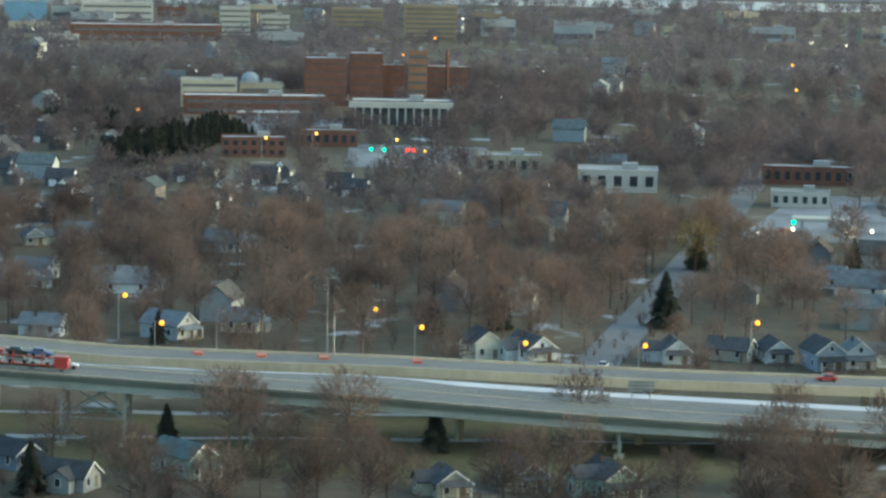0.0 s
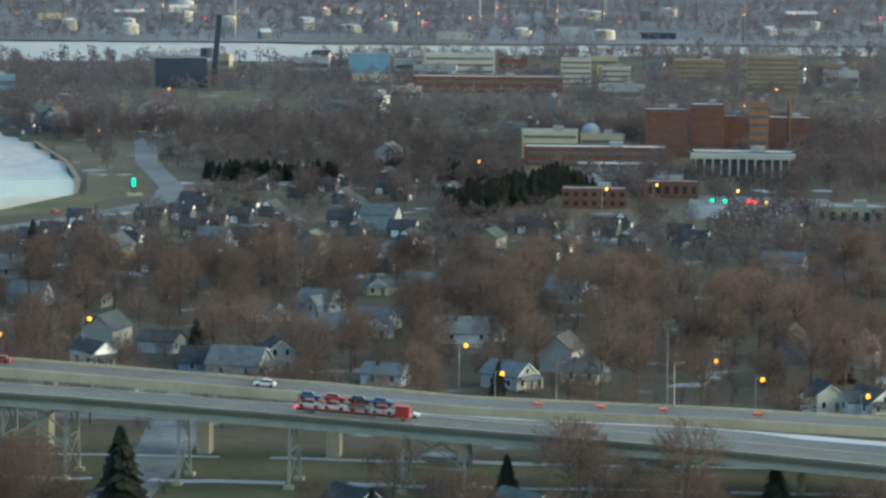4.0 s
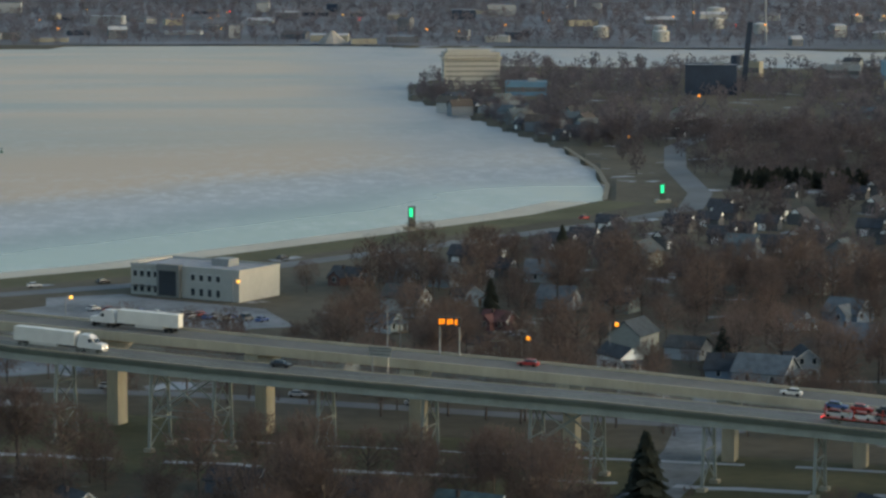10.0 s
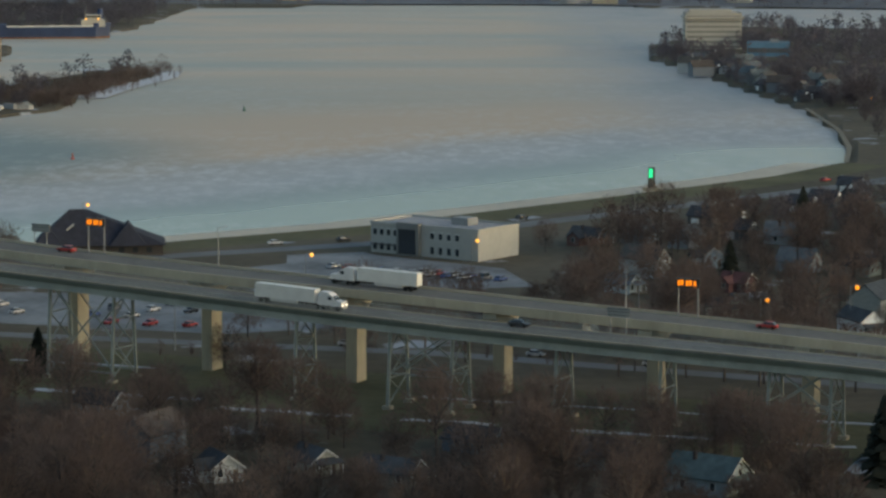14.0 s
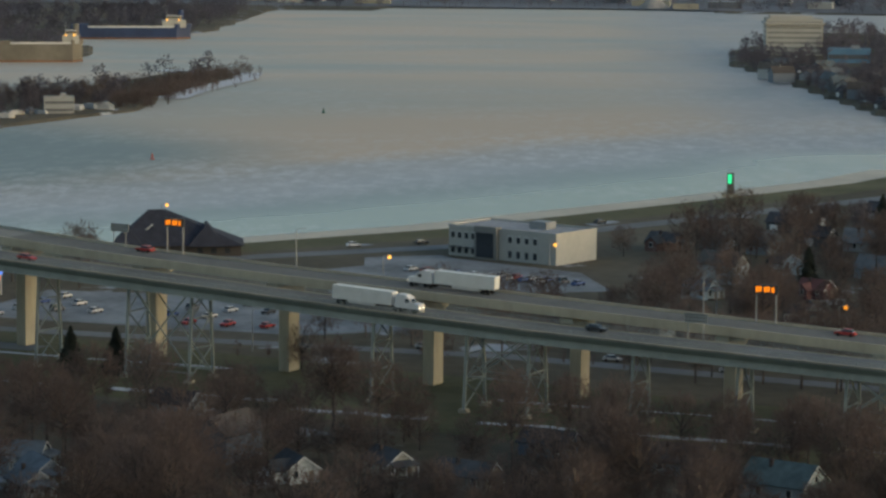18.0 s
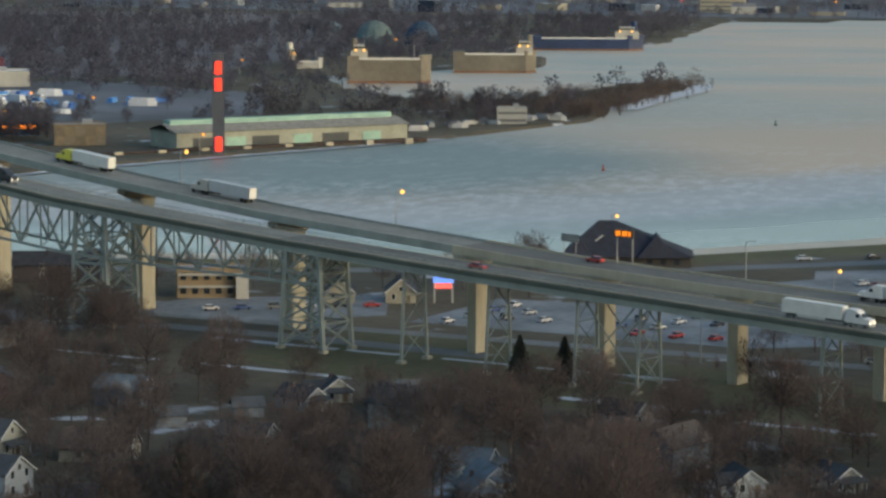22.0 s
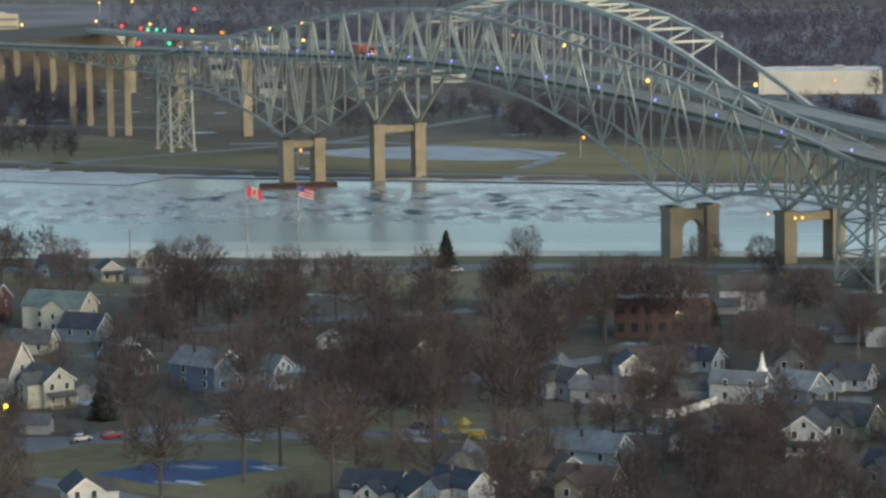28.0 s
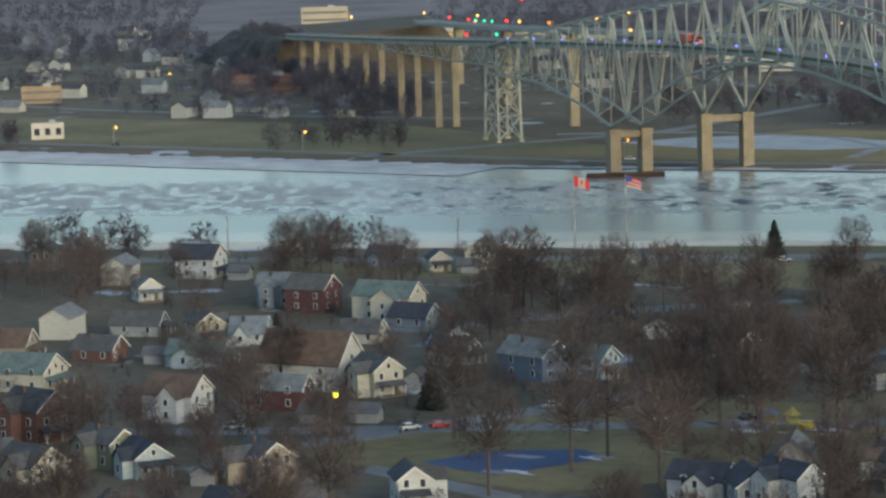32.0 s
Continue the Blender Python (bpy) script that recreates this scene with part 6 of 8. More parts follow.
for px, pz in ((-9, 7.4), (7, 5.9)):
    part("skylight", Mesh().beam((px - 1, -5.2, pz), (px + 1.2, -4, pz + 1.6), 0.9, 0.25), WHITEWALL, inn)
BLOCKED.append((-110, 872, 24))
for x, y, w in ((-160, 781, 8), (-176, 778, 7.5)):
    house(x, y, 0.2, w, 12, 3, 3.4, (0.55, 0.45, 0.28), (0.06, 0.065, 0.085), "low diner with a cream gable and black roof", porch=False, name="diner")
house(-414, 524, 0.67 + 1.05, 12.5, 21, 6.2, 6.4, (0.55, 0.52, 0.46), (0.17, 0.095, 0.06), "large church hall with a steep rust-brown roof and white gable", porch=False, name="church_hall")
sp = group_of("white_chapel", "small white chapel with a slim steeple", "church", at(-257, 590, 0.41 + 1.2))
part("wall", Mesh().box(0, 0, -0.2, 6, 9, 4), paint("siding", (0.62, 0.62, 0.6)), sp)
part("roof", Mesh().add([(-3.4, -4.9, 3.7), (3.4, -4.9, 3.7), (3.4, 4.9, 3.7), (-3.4, 4.9, 3.7), (0, -4.9, 6.4), (0, 4.9, 6.4)], [(0, 1, 4), (1, 2, 5, 4), (2, 3, 5), (3, 0, 4, 5), (3, 2, 1, 0)]), paint("shingle", (0.2, 0.22, 0.23)), sp)
part("belfry", Mesh().box(0, -3.2, 5, 1.8, 1.8, 2.2), paint("siding", (0.62, 0.62, 0.6)), sp)
part("steeple", Mesh().tube(0, -3.2, 7.2, 11, 0.9, 0.04, 8), paint("siding", (0.62, 0.62, 0.6)), sp)
BLOCKED.append((-257, 590, 9))
bb = block("brick_school", -316, 672, 0.45, 24, 12, 9.2, mat("dark_brick", (0.1, 0.062, 0.056), 0.9, 0.3, 0.2, 0.3), "two-storey red-brick school with frosted flat roof", storeys=2, bays=7, roof=paint("shingle", (0.35, 0.38, 0.4)))
part("lit_window", Mesh().box(4, -6.12, 5.2, 1.4, 0.1, 1.2), WARM_PANE, bb)

# ---- far bank harbour ----
wh = group_of("cargo_shed", "long cream cargo shed with a verdigris green roof edge", "warehouse", at(-312, 1262, 0.72))
part("wall", Mesh().box(0, 0, -0.3, 112, 26, 7.5), mat("grey_green_cladding", (0.27, 0.28, 0.24), 0.8, 0.1, 0.2, 0.1), wh)
part("roof", Mesh().add([(-57, -14, 7.1), (57, -14, 7.1), (57, 0, 10), (-57, 0, 10), (57, 14, 7.1), (-57, 14, 7.1)], [(0, 1, 2, 3), (3, 2, 4, 5), (5, 4, 1, 0)]), paint("shingle", (0.26, 0.25, 0.23)), wh)
part("clerestory", Mesh().box(0, 1, 9.2, 108, 6, 2.4), GREENROOF, wh, "pale green clerestory")
for k, px in enumerate((-42, -28, -14, 4, 20, 38)):
    part("cargo_door", Mesh().box(px, -13.06, 0, 9 if k % 2 else 13, 0.3, 4.6), GREENROOF if k % 2 else GLASS, wh)
quay = group_of("timber_quay", "dark timber quay on pale concrete dolphins", "quay", at(-322, 1232, 0.74))
part("deck", Mesh().box(0, 0, -0.6, 180, 9, 1.4), mat("dark_timber", (0.05, 0.035, 0.03), 0.9, 0.3, 0.3), quay)
for px in range(-80, 90, 20):
    part("dolphin", Mesh().box(px, -5.2, -3, 3.4, 2.2, 4.2), CONCRETE, quay)
stack = group_of("striped_stack", "tall dark stack with red obstruction lights", "chimney", at(-324, 1203, 0.26))
part("shaft", Mesh().box(0, 0, -1, 5.0, 5.0, 43), mat("dark_stack_paint", (0.07, 0.08, 0.1), 0.7, 0.1, 0.2), stack)
for z, n in ((33.4, 5.0), (26.4, 5.0), (1.4, 5.6)):
    part("warning_light", Mesh().box(0, -2.7, z, 2.7, 0.5, n), REDLIT, stack, "glowing red light panel")
block("white_warehouse", -620, 1522, 0.39, 66, 40, 12, WHITEWALL, "big white warehouse with a pale flat roof", storeys=1, bays=1, sides="", roof=paint("shingle", (0.45, 0.47, 0.5)))
block("white_warehouse", -560, 1590, 0.36, 44, 26, 8, WHITEWALL, "low white storage shed", storeys=1, bays=1, sides="", roof=paint("shingle", (0.5, 0.52, 0.54)))
rr = house(-592, 1652, 0.35 + 1.57, 24, 36, 6.5, 5, (0.5, 0.5, 0.48), (0.3, 0.04, 0.05), "white boat shed with a red roof", porch=False, detail=1, name="boat_shed")
crates = block("cargo_stack", -394, 1234, 0.31, 22, 14, 8.5, mat("dull_tan_crate", (0.19, 0.155, 0.11), 0.9, 0.2, 0.25), "tan stack of stored cargo crates", storeys=3, bays=5, sides="")
for i in range(5):
    for j in range(2):
        part("crate", Mesh().box(-8.8 + 4.4 * i, -7.05, 0.2 + 4.1 * j, 4.0, 0.4, 3.7), paint("crate", ((0.22, 0.175, 0.12), (0.17, 0.14, 0.1), (0.2, 0.17, 0.13))[(i * 2 + j) % 3]), crates)
for k, (x, y, r, h, c) in enumerate(((-436, 2036, 15, 19, (0.09, 0.13, 0.14)), (-412, 2084, 13, 17, (0.035, 0.06, 0.1)), (-522, 2262, 12, 9, (0.17, 0.25, 0.28)))):
    o = part("salt_dome", Mesh().ball(x, y, 0, r, h / r, 14, 8), paint("tarpaulin", c))
    tagged(o, "domed tarpaulin-covered salt pile at the harbour", "salt pile")
    BLOCKED.append((x, y, r))


def ship(x, y, turn, length, beam_w, hull_h, hull, label, aft=True, boot=None):
    """A moored lake ship: flared hull, deck, hatches, deckhouse, funnel and masts."""
    g = group_of("moored_ship", label, "ship", at(x, y, turn, -1.2), "ships laid up in the harbour")
    o = [(-length / 2, -beam_w / 2), (length * 0.38, -beam_w / 2), (length / 2, 0), (length * 0.38, beam_w / 2), (-length / 2, beam_w / 2)]
    part("hull", Mesh().prism(o, -1, hull_h), hull, g)
    part("boot_stripe", Mesh().prism([(a * 1.002, b * 1.01) for a, b in o], -0.9, 1.2), boot or RUST, g)
    part("deck", Mesh().prism([(a * 0.985, b * 0.95) for a, b in o], hull_h - 0.05, hull_h + 0.15), paint("deck", (0.2, 0.17, 0.15)), g)
    n = max(2, int(length / 14))
    for k in range(n):
        part("hatch", Mesh().box(-length * 0.18 + k * length * 0.5 / n, 0, hull_h + 0.1, length * 0.32 / n, beam_w * 0.6, 1.1), paint("hatch", (0.25, 0.2, 0.16)), g)
    part("forecastle", Mesh().prism([(length * 0.36, -beam_w * 0.49), (length * 0.39, -beam_w * 0.47), (length * 0.51, 0), (length * 0.39, beam_w * 0.47), (length * 0.36, beam_w * 0.49)], hull_h, hull_h + 2.6), hull, g)
    part("poop", Mesh().box(-length * 0.43, 0, hull_h, length * 0.14, beam_w * 0.98, 2.2), hull, g)
    part("bulwark", Mesh().box(0, -beam_w * 0.495, hull_h, length * 0.72, 0.2, 1.0), TRIM, g)
    s = -1 if aft else 1
    dh = part("deckhouse", Mesh().box(s * length * 0.36, 0, hull_h, length * 0.2, beam_w * 0.8, 5), WHITEWALL, g, "white deckhouse")
    part("bridge_house", Mesh().box(s * length * 0.36, 0, hull_h + 5, length * 0.13, beam_w * 0.85, 3.2), WHITEWALL, dh)
    part("window_band", Mesh().box(s * length * 0.36, -beam_w * 0.43, hull_h + 6.4, length * 0.12, 0.2, 1.1), GLASS, dh)
    part("funnel", Mesh().tube(s * length * 0.42, 0, hull_h + 5, hull_h + 12, 2.1, 1.8, 10), hull, g)
    part("mast", Mesh().tube(s * length * 0.3, 0, hull_h + 5, hull_h + 14, 0.3, 0.15, 6), GALV, g)
    part("mast", Mesh().tube(length * 0.3, 0, hull_h, hull_h + 8, 0.3, 0.15, 6), GALV, g)
    for px in (s * length * 0.3, s * length * 0.4):
        part("deck_light", Mesh().ball(px, -beam_w * 0.46, hull_h + 5.4, 0.7), WARM, g)
    return g


ship(-293, 2062, 0.15, 82, 15, 8, HULLBLUE, "dark blue lake tanker with white deckhouse", False)
ship(-310, 1796, 0.16, 50, 14, 11, HULLTAN, "tan lake freighter with white deckhouse", False)
ship(-353, 1688, 0.22, 48, 16, 13.5, HULLTAN, "rusty tan freighter laid up for winter", True)
ship(-428, 1793, 0.3, 22, 12, 5, WHITEWALL, "white laid-up ship behind the freighter", True)


def small_boat(x, y, turn, length, color, label):
    g = group_of("stored_boat", label, "boat", at(x, y, turn), "boats stored ashore")
    w = length * 0.32
    o = [(-length / 2, -w / 2), (length * 0.2, -w / 2), (length / 2, 0), (length * 0.2, w / 2), (-length / 2, w / 2)]
    part("hull", Mesh().prism(o, 0, length * 0.18), paint("coach", color), g)
    part("cover", Mesh().prism([(a * 0.9, b * 0.8) for a, b in o], length * 0.18, length * 0.28), paint("tarpaulin", color), g)


for k in range(34):
    a, b = rnd.uniform(-560, -430), rnd.uniform(1390, 1530)
    c = rnd.choice(((0.08, 0.2, 0.5), (0.6, 0.62, 0.65), (0.1, 0.28, 0.6), (0.5, 0.52, 0.55)))
    small_boat(a, b, rnd.uniform(0, 3), rnd.uniform(8, 15), c, "shrink-wrapped blue boat stored for winter" if c[2] > c[0] * 2 else "white covered boat stored for winter")
for k in range(24):
    u = k / 23
    small_boat(-272 + 62 * u + rnd.uniform(-9, 5), 1330 + 105 * u + rnd.uniform(-6, 16), rnd.uniform(0, 3), rnd.uniform(5, 9), rnd.choice(((0.34, 0.36, 0.38), (0.22, 0.24, 0.26), (0.42, 0.43, 0.44))), "white covered boat stored for winter")
block("marina_office", -232, 1392, 0.2, 14, 10, 7, paint("siding", (0.3, 0.31, 0.31)), "grey marina office with a flat roof", storeys=2, bays=4)

# far bank town
block("brick_villa_row", -1066, 1318, 0.68, 42, 12, 9, BRICK, "row of red-brick houses behind a park", storeys=2, bays=9)
block("ochre_house_row", -1142, 1214, 0.76, 22, 10, 8.5, TANBRICK, "ochre two-storey building behind the park", storeys=2, bays=5)
block("park_pavilion", -966, 1030, 0.76, 15, 9, 6.5, WHITEWALL, "small white pavilion by the water", storeys=1, bays=3)
block("cream_plant", -1500, 1932, 0.66, 38, 20, 18, BEIGE, "cream industrial building with a stack", storeys=3, bays=6)
o = part("arena", Mesh().ball(-1276, 1594, 0, 20, 0.62, 18, 9), paint("roofing", (0.5, 0.48, 0.42)))
tagged(o, "pale domed arena roof", "arena")
BLOCKED.append((-1276, 1594, 22))
toll = group_of("toll_plaza", "brightly lit toll plaza canopy and booths", "canopy", at(-1360, 1850, 0.63))
part("roof", Mesh().box(0, 0, 7, 120, 14, 1.6), WHITEWALL, toll)
for k in range(13):
    part("booth", Mesh().box(-54 + 9 * k, 0, 0, 2.2, 5, 7), BEIGE, toll)
    lamp_m = (REDLIT, GREENLIT, WARM)[(0, 0, 2, 0, 1, 2, 1, 1, 0, 2, 0, 2, 0)[k]]
    part("lane_light", Mesh().ball(-54 + 9 * k, -7.6, 9.2, 1.1), lamp_m, toll)
for x, y, w, h in ((-1290, 1790, 30, 9), (-1180, 1760, 26, 10), (-1110, 1720, 34, 9), (-1020, 1650, 30, 8), (-930, 1600, 34, 8), (-1440, 1810, 34, 8), (-860, 1540, 24, 8)):
    block("border_office", x, y, 0.55, w, 14, h, rnd.choice((BEIGE, WHITEWALL, TANBRICK)), "border inspection building on the far plateau", storeys=2, bays=7)

# refinery and town on the horizon shore

SLATE = mat("slate_cladding", (0.13, 0.14, 0.16), 0.8, 0.1, 0.2)


def far_block(x, y):
    """A plain distant building: walls and a pale pitched or flat roof."""
    g = group_of("far_building", "distant industrial building across the river", "building", at(x, y, rnd.uniform(-0.4, 0.2)))
    w, d, h = rnd.uniform(8, 34), rnd.uniform(10, 18), rnd.uniform(3, 7) * rnd.choice((1, 1, 1, 1.8))
    part("wall", Mesh().box(0, 0, 0, w, d, h), rnd.choice((BEIGE, GREYWALL, GREYWALL, SLATE, SLATE, NAVYBOX, WHITEWALL)), g)
    p = rnd.choice((0.3, 1.5, 3))
    part("roof", Mesh().add([(-w / 2, -d / 2, h), (w / 2, -d / 2, h), (w / 2, d / 2, h), (-w / 2, d / 2, h), (-w / 2, 0, h + p), (w / 2, 0, h + p)], [(0, 1, 5, 4), (2, 3, 4, 5), (1, 2, 5), (3, 0, 4)]), paint("roofing", rnd.choice(((0.4, 0.42, 0.45), (0.2, 0.2, 0.21), (0.12, 0.12, 0.13)))), g)
    BLOCKED.append((x, y, w * 0.5))


for k in range(140):
    x = -900 + 14.6 * k + rnd.uniform(-8, 8)
    y = 2600 + rnd.random() ** 1.4 * 900 - (0.26 * (x - 100) if x > 100 else 0) + (40 if x < 60 else 0)
    kind = rnd.random()
    if kind < 0.42 and x > 300:
        r, h = rnd.uniform(5, 11), rnd.uniform(6, 11)
        g = group_of("storage_tank", "white cylindrical refinery storage tank", "tank", at(x, y), "refinery tanks")
        part("shell", Mesh().tube(0, 0, 0, h, r, r, 18), WHITEWALL, g)
        part("roof", Mesh().tube(0, 0, h, h + 1.2, r, r * 0.2, 18), paint("roofing", (0.5, 0.5, 0.5)), g)
    elif kind < 0.62 and x > 300:
        h = rnd.uniform(24, 52)
        g = group_of("refinery_stack", "slim refinery stack with orange work lights", "chimney", at(x, y), "refinery stacks")
        part("shaft", Mesh().tube(0, 0, 0, h, 1.1, 0.7, 8), SLATE if h < 44 else GREYWALL, g)
        part("work_light", Mesh().ball(rnd.uniform(-1.5, 1.5), -1.4, h * rnd.uniform(0.1, 0.8), 0.8), SODIUM, g)
    else:
        far_block(x, y)
for k in range(46):  # work lights along the far shore
    x = -700 + 1900 * rnd.random() ** 0.7
    y = 2640 + rnd.random() * 500 - (0.26 * (x - 100) if x > 100 else 0)
    h = rnd.uniform(4, 16)
    g = group_of("flood_lamp", "small orange flood lamp on a pole across the river", "lamp", at(x, y), "far shore lamps")
    part("pole", Mesh().tube(0, 0, 0, h, 0.25, 0.2, 5), GALV, g)
    part("bulb", Mesh().ball(0, 0, h, rnd.uniform(0.35, 0.95), 1, 6, 4), rnd.choice((SODIUM, SODIUM, SODIUM, WARM, WARM, REDLIT)), g)
for k in range(36):
    x = 330 + rnd.random() * 640
    y = 1660 + rnd.random() * 440
    if free(x, y, 9) and in_view(x, y):
        block("town_building", x, y, rnd.uniform(-0.45, -0.15), rnd.uniform(12, 30), rnd.uniform(9, 14), rnd.uniform(4, 10), rnd.choice((BEIGE, WHITEWALL, GREYWALL, BRICK, GREYWALL, TANBRICK)), "small downtown commercial building with a flat roof", storeys=1, bays=4, sides="y")
block("lakeside_apartments", -258, 2700, 0.1, 41, 16, 37, BEIGE, "beige apartment tower on the far shore", storeys=10, bays=8)
o = part("gravel_mound", Mesh().tube(85, 2610, 0, 11, 14, 1.5, 12), mat("gravel", (0.3, 0.28, 0.26), 0.95, 0.1, 0.2))
tagged(o, "pale gravel mound on the far shore", "mound")

# ---- vehicles ----


def wheels(parent, spots, r, w):
    for px, py in spots:
        wl = part("wheel", Mesh(), None, parent)
        n = 10
        t = Mesh().add([(px + r * math.cos(2 * math.pi * i / n), py + k, r + r * math.sin(2 * math.pi * i / n)) for k in (-w / 2, w / 2) for i in range(n)],
                       [tuple(range(n - 1, -1, -1)), tuple(range(n, 2 * n))] + [(i, (i + 1) % n, n + (i + 1) % n, n + i) for i in range(n)])
        wl.data = t.data("wheel", RUBBER)


def lorry(m, cab, label, box=(0.62, 0.62, 0.6), length=14.5, facing=1):
    """A tractor with a box trailer, nose towards local +x."""
    g = group_of("semi_trailer_truck", label, "truck", m)
    tr = part("trailer", Mesh().box(-3.2, 0, 1.15, length, 2.55, 2.85), paint("coach", box), g)
    part("side_skirt", Mesh().box(-3.5, 0, 0.55, length * 0.45, 2.4, 0.6), paint("coach", tuple(c * 0.8 for c in box)), tr)
    part("rear_door", Mesh().box(-3.2 - length / 2 - 0.04, 0, 1.25, 0.1, 2.4, 2.6), TRIM, tr)
    cm = paint("coach", cab)
    prof = [(4.6, 0.9), (10.6, 0.9), (10.6, 2.0), (8.9, 2.15), (8.3, 3.0), (7.2, 3.7), (5.2, 3.75), (4.9, 3.0)]
    c = Mesh().add([(a, -1.2, b) for a, b in prof] + [(a, 1.2, b) for a, b in prof],
                   [tuple(range(8)), tuple(range(15, 7, -1))] + [(i, 8 + i, 8 + (i + 1) % 8, (i + 1) % 8) for i in range(8)])
    cb = part("cab", c, cm, g)
    part("windscreen", Mesh().beam((8.93, 0, 2.2), (8.35, 0, 2.95), 2.1, 0.08), GLASS, cb)
    for s in (-1.22, 1.22):
        part("side_window", Mesh().box(7.7, s, 2.2, 0.9, 0.05, 0.7), GLASS, cb)
    part("bumper", Mesh().box(10.6, 0, 0.45, 0.3, 2.4, 0.55), GALV, cb)
    for s in (-0.9, 0.9):
        part("headlight", Mesh().box(10.68, s, 1.1, 0.12, 0.35, 0.25), WHITELIT, cb)
    part("chassis", Mesh().box(1.8, 0, 0.65, 16, 1.0, 0.4), RUBBER, g)
    wheels(g, [(px, s) for px in (-9, -7.7, 4.9, 6.2, 9.6) for s in (-1.05, 1.05)], 0.5, 0.4)
    return g


def deck_at(fy, fz, x, side, lift, back=False):
    d, s = along(fy, x)
    slope = math.atan2(spread(fz, x + 8) - spread(fz, x - 8), 16 * math.hypot(1, d.y / d.x))
    turn = math.atan2(d.y, d.x) + (math.pi if back else 0)
    p = on_line(fy, x, side, spread(fz, x) + lift)
    return Matrix.Translation(p) @ Matrix.Rotation(turn, 4, "Z") @ Matrix.Rotation(slope if back else -slope, 4, "Y")


WHITE_CAB, OLDTOP, NEWTOP = (0.6, 0.6, 0.6), 2.21, 2.36
lorry(deck_at(new_y, NEW_Z, -22, 0.8, NEWTOP, True), WHITE_CAB, "white semi-trailer truck climbing the viaduct")
lorry(deck_at(old_y, OLD_Z, -36, -2.0, OLDTOP), WHITE_CAB, "white semi-trailer truck descending the viaduct")
lorry(deck_at(new_y, NEW_Z, -243, 0.8, NEWTOP, True), (0.6, 0.55, 0.08), "white trailer behind a yellow truck cab")
lorry(deck_at(old_y, OLD_Z, -264, -2.0, OLDTOP), (0.03, 0.035, 0.05), "white trailer behind a dark truck cab")
lorry(deck_at(new_y, NEW_Z, -198, 0.8, NEWTOP, True), (0.4, 0.38, 0.35), "grey trailer truck with lit markers", (0.4, 0.42, 0.44))
lorry(deck_at(old_y, OLD_Z, -566, -2.0, OLDTOP), (0.4, 0.05, 0.03), "red truck crossing the main span", (0.42, 0.07, 0.04), 9)


def car(m, color, label, van=False, group="parked cars", lights=None):
    """A small car or van: lower body, glazed cabin, roof, four wheels and lamps."""
    g = group_of("van" if van else "car", label, "van" if van else "car", m, group)
    c = paint("coach", color)
    part("body", Mesh().add([(a, s, b) for s in (-0.88, 0.88) for a, b in ((-2.2, 0.35), (2.2, 0.35), (2.25, 0.75), (1.1, 0.95), (-2.1, 1.0))],
                            [(0, 1, 2, 3, 4), (9, 8, 7, 6, 5), (0, 5, 6, 1), (1, 6, 7, 2), (2, 7, 8, 3), (3, 8, 9, 4), (4, 9, 5, 0)]), c, g)
    top = 1.95 if van else 1.45
    b0, b1 = (-2.1, 1.3) if van else (-1.7, 1.0)
    part("cabin", Mesh().add([(b0, -0.84, 0.95), (b1, -0.84, 0.95), (b1, 0.84, 0.95), (b0, 0.84, 0.95), (b0 + 0.4, -0.66, top), (b1 - 0.6, -0.66, top), (b1 - 0.6, 0.66, top), (b0 + 0.4, 0.66, top)],
                             [(0, 1, 5, 4), (1, 2, 6, 5), (2, 3, 7, 6), (3, 0, 4, 7)]), GLASS, g)
    part("roof", Mesh().box((b0 + b1) / 2 - 0.1, 0, top - 0.02, (b1 - b0) - 0.95, 1.36, 0.08), c, g)
    wheels(g, [(px, s) for px in (-1.35, 1.4) for s in (-0.82, 0.82)], 0.33, 0.22)
    if lights:
        for s in (-0.6, 0.6):
            part("tail_light" if lights is REDLIT else "headlight", Mesh().box(-2.24 if lights is REDLIT else 2.26, s, 0.62, 0.1, 0.35, 0.22), lights, g)
    return g


CAR_COLORS = (((0.03, 0.03, 0.035), "black"), ((0.5, 0.5, 0.5), "silver"), ((0.06, 0.1, 0.25), "dark blue"), ((0.6, 0.6, 0.6), "white"), ((0.35, 0.03, 0.03), "red"), ((0.18, 0.18, 0.19), "grey"))
FLEET = []
for k, (c, w) in enumerate(CAR_COLORS):
    FLEET.append(car(at(0, -4000 - 10 * k), c, f"{w} parked car on frosty asphalt", van=k == 5))


def park(x, y, turn, kind):
    copy_thing(FLEET[kind], at(x, y, turn, 0.06))


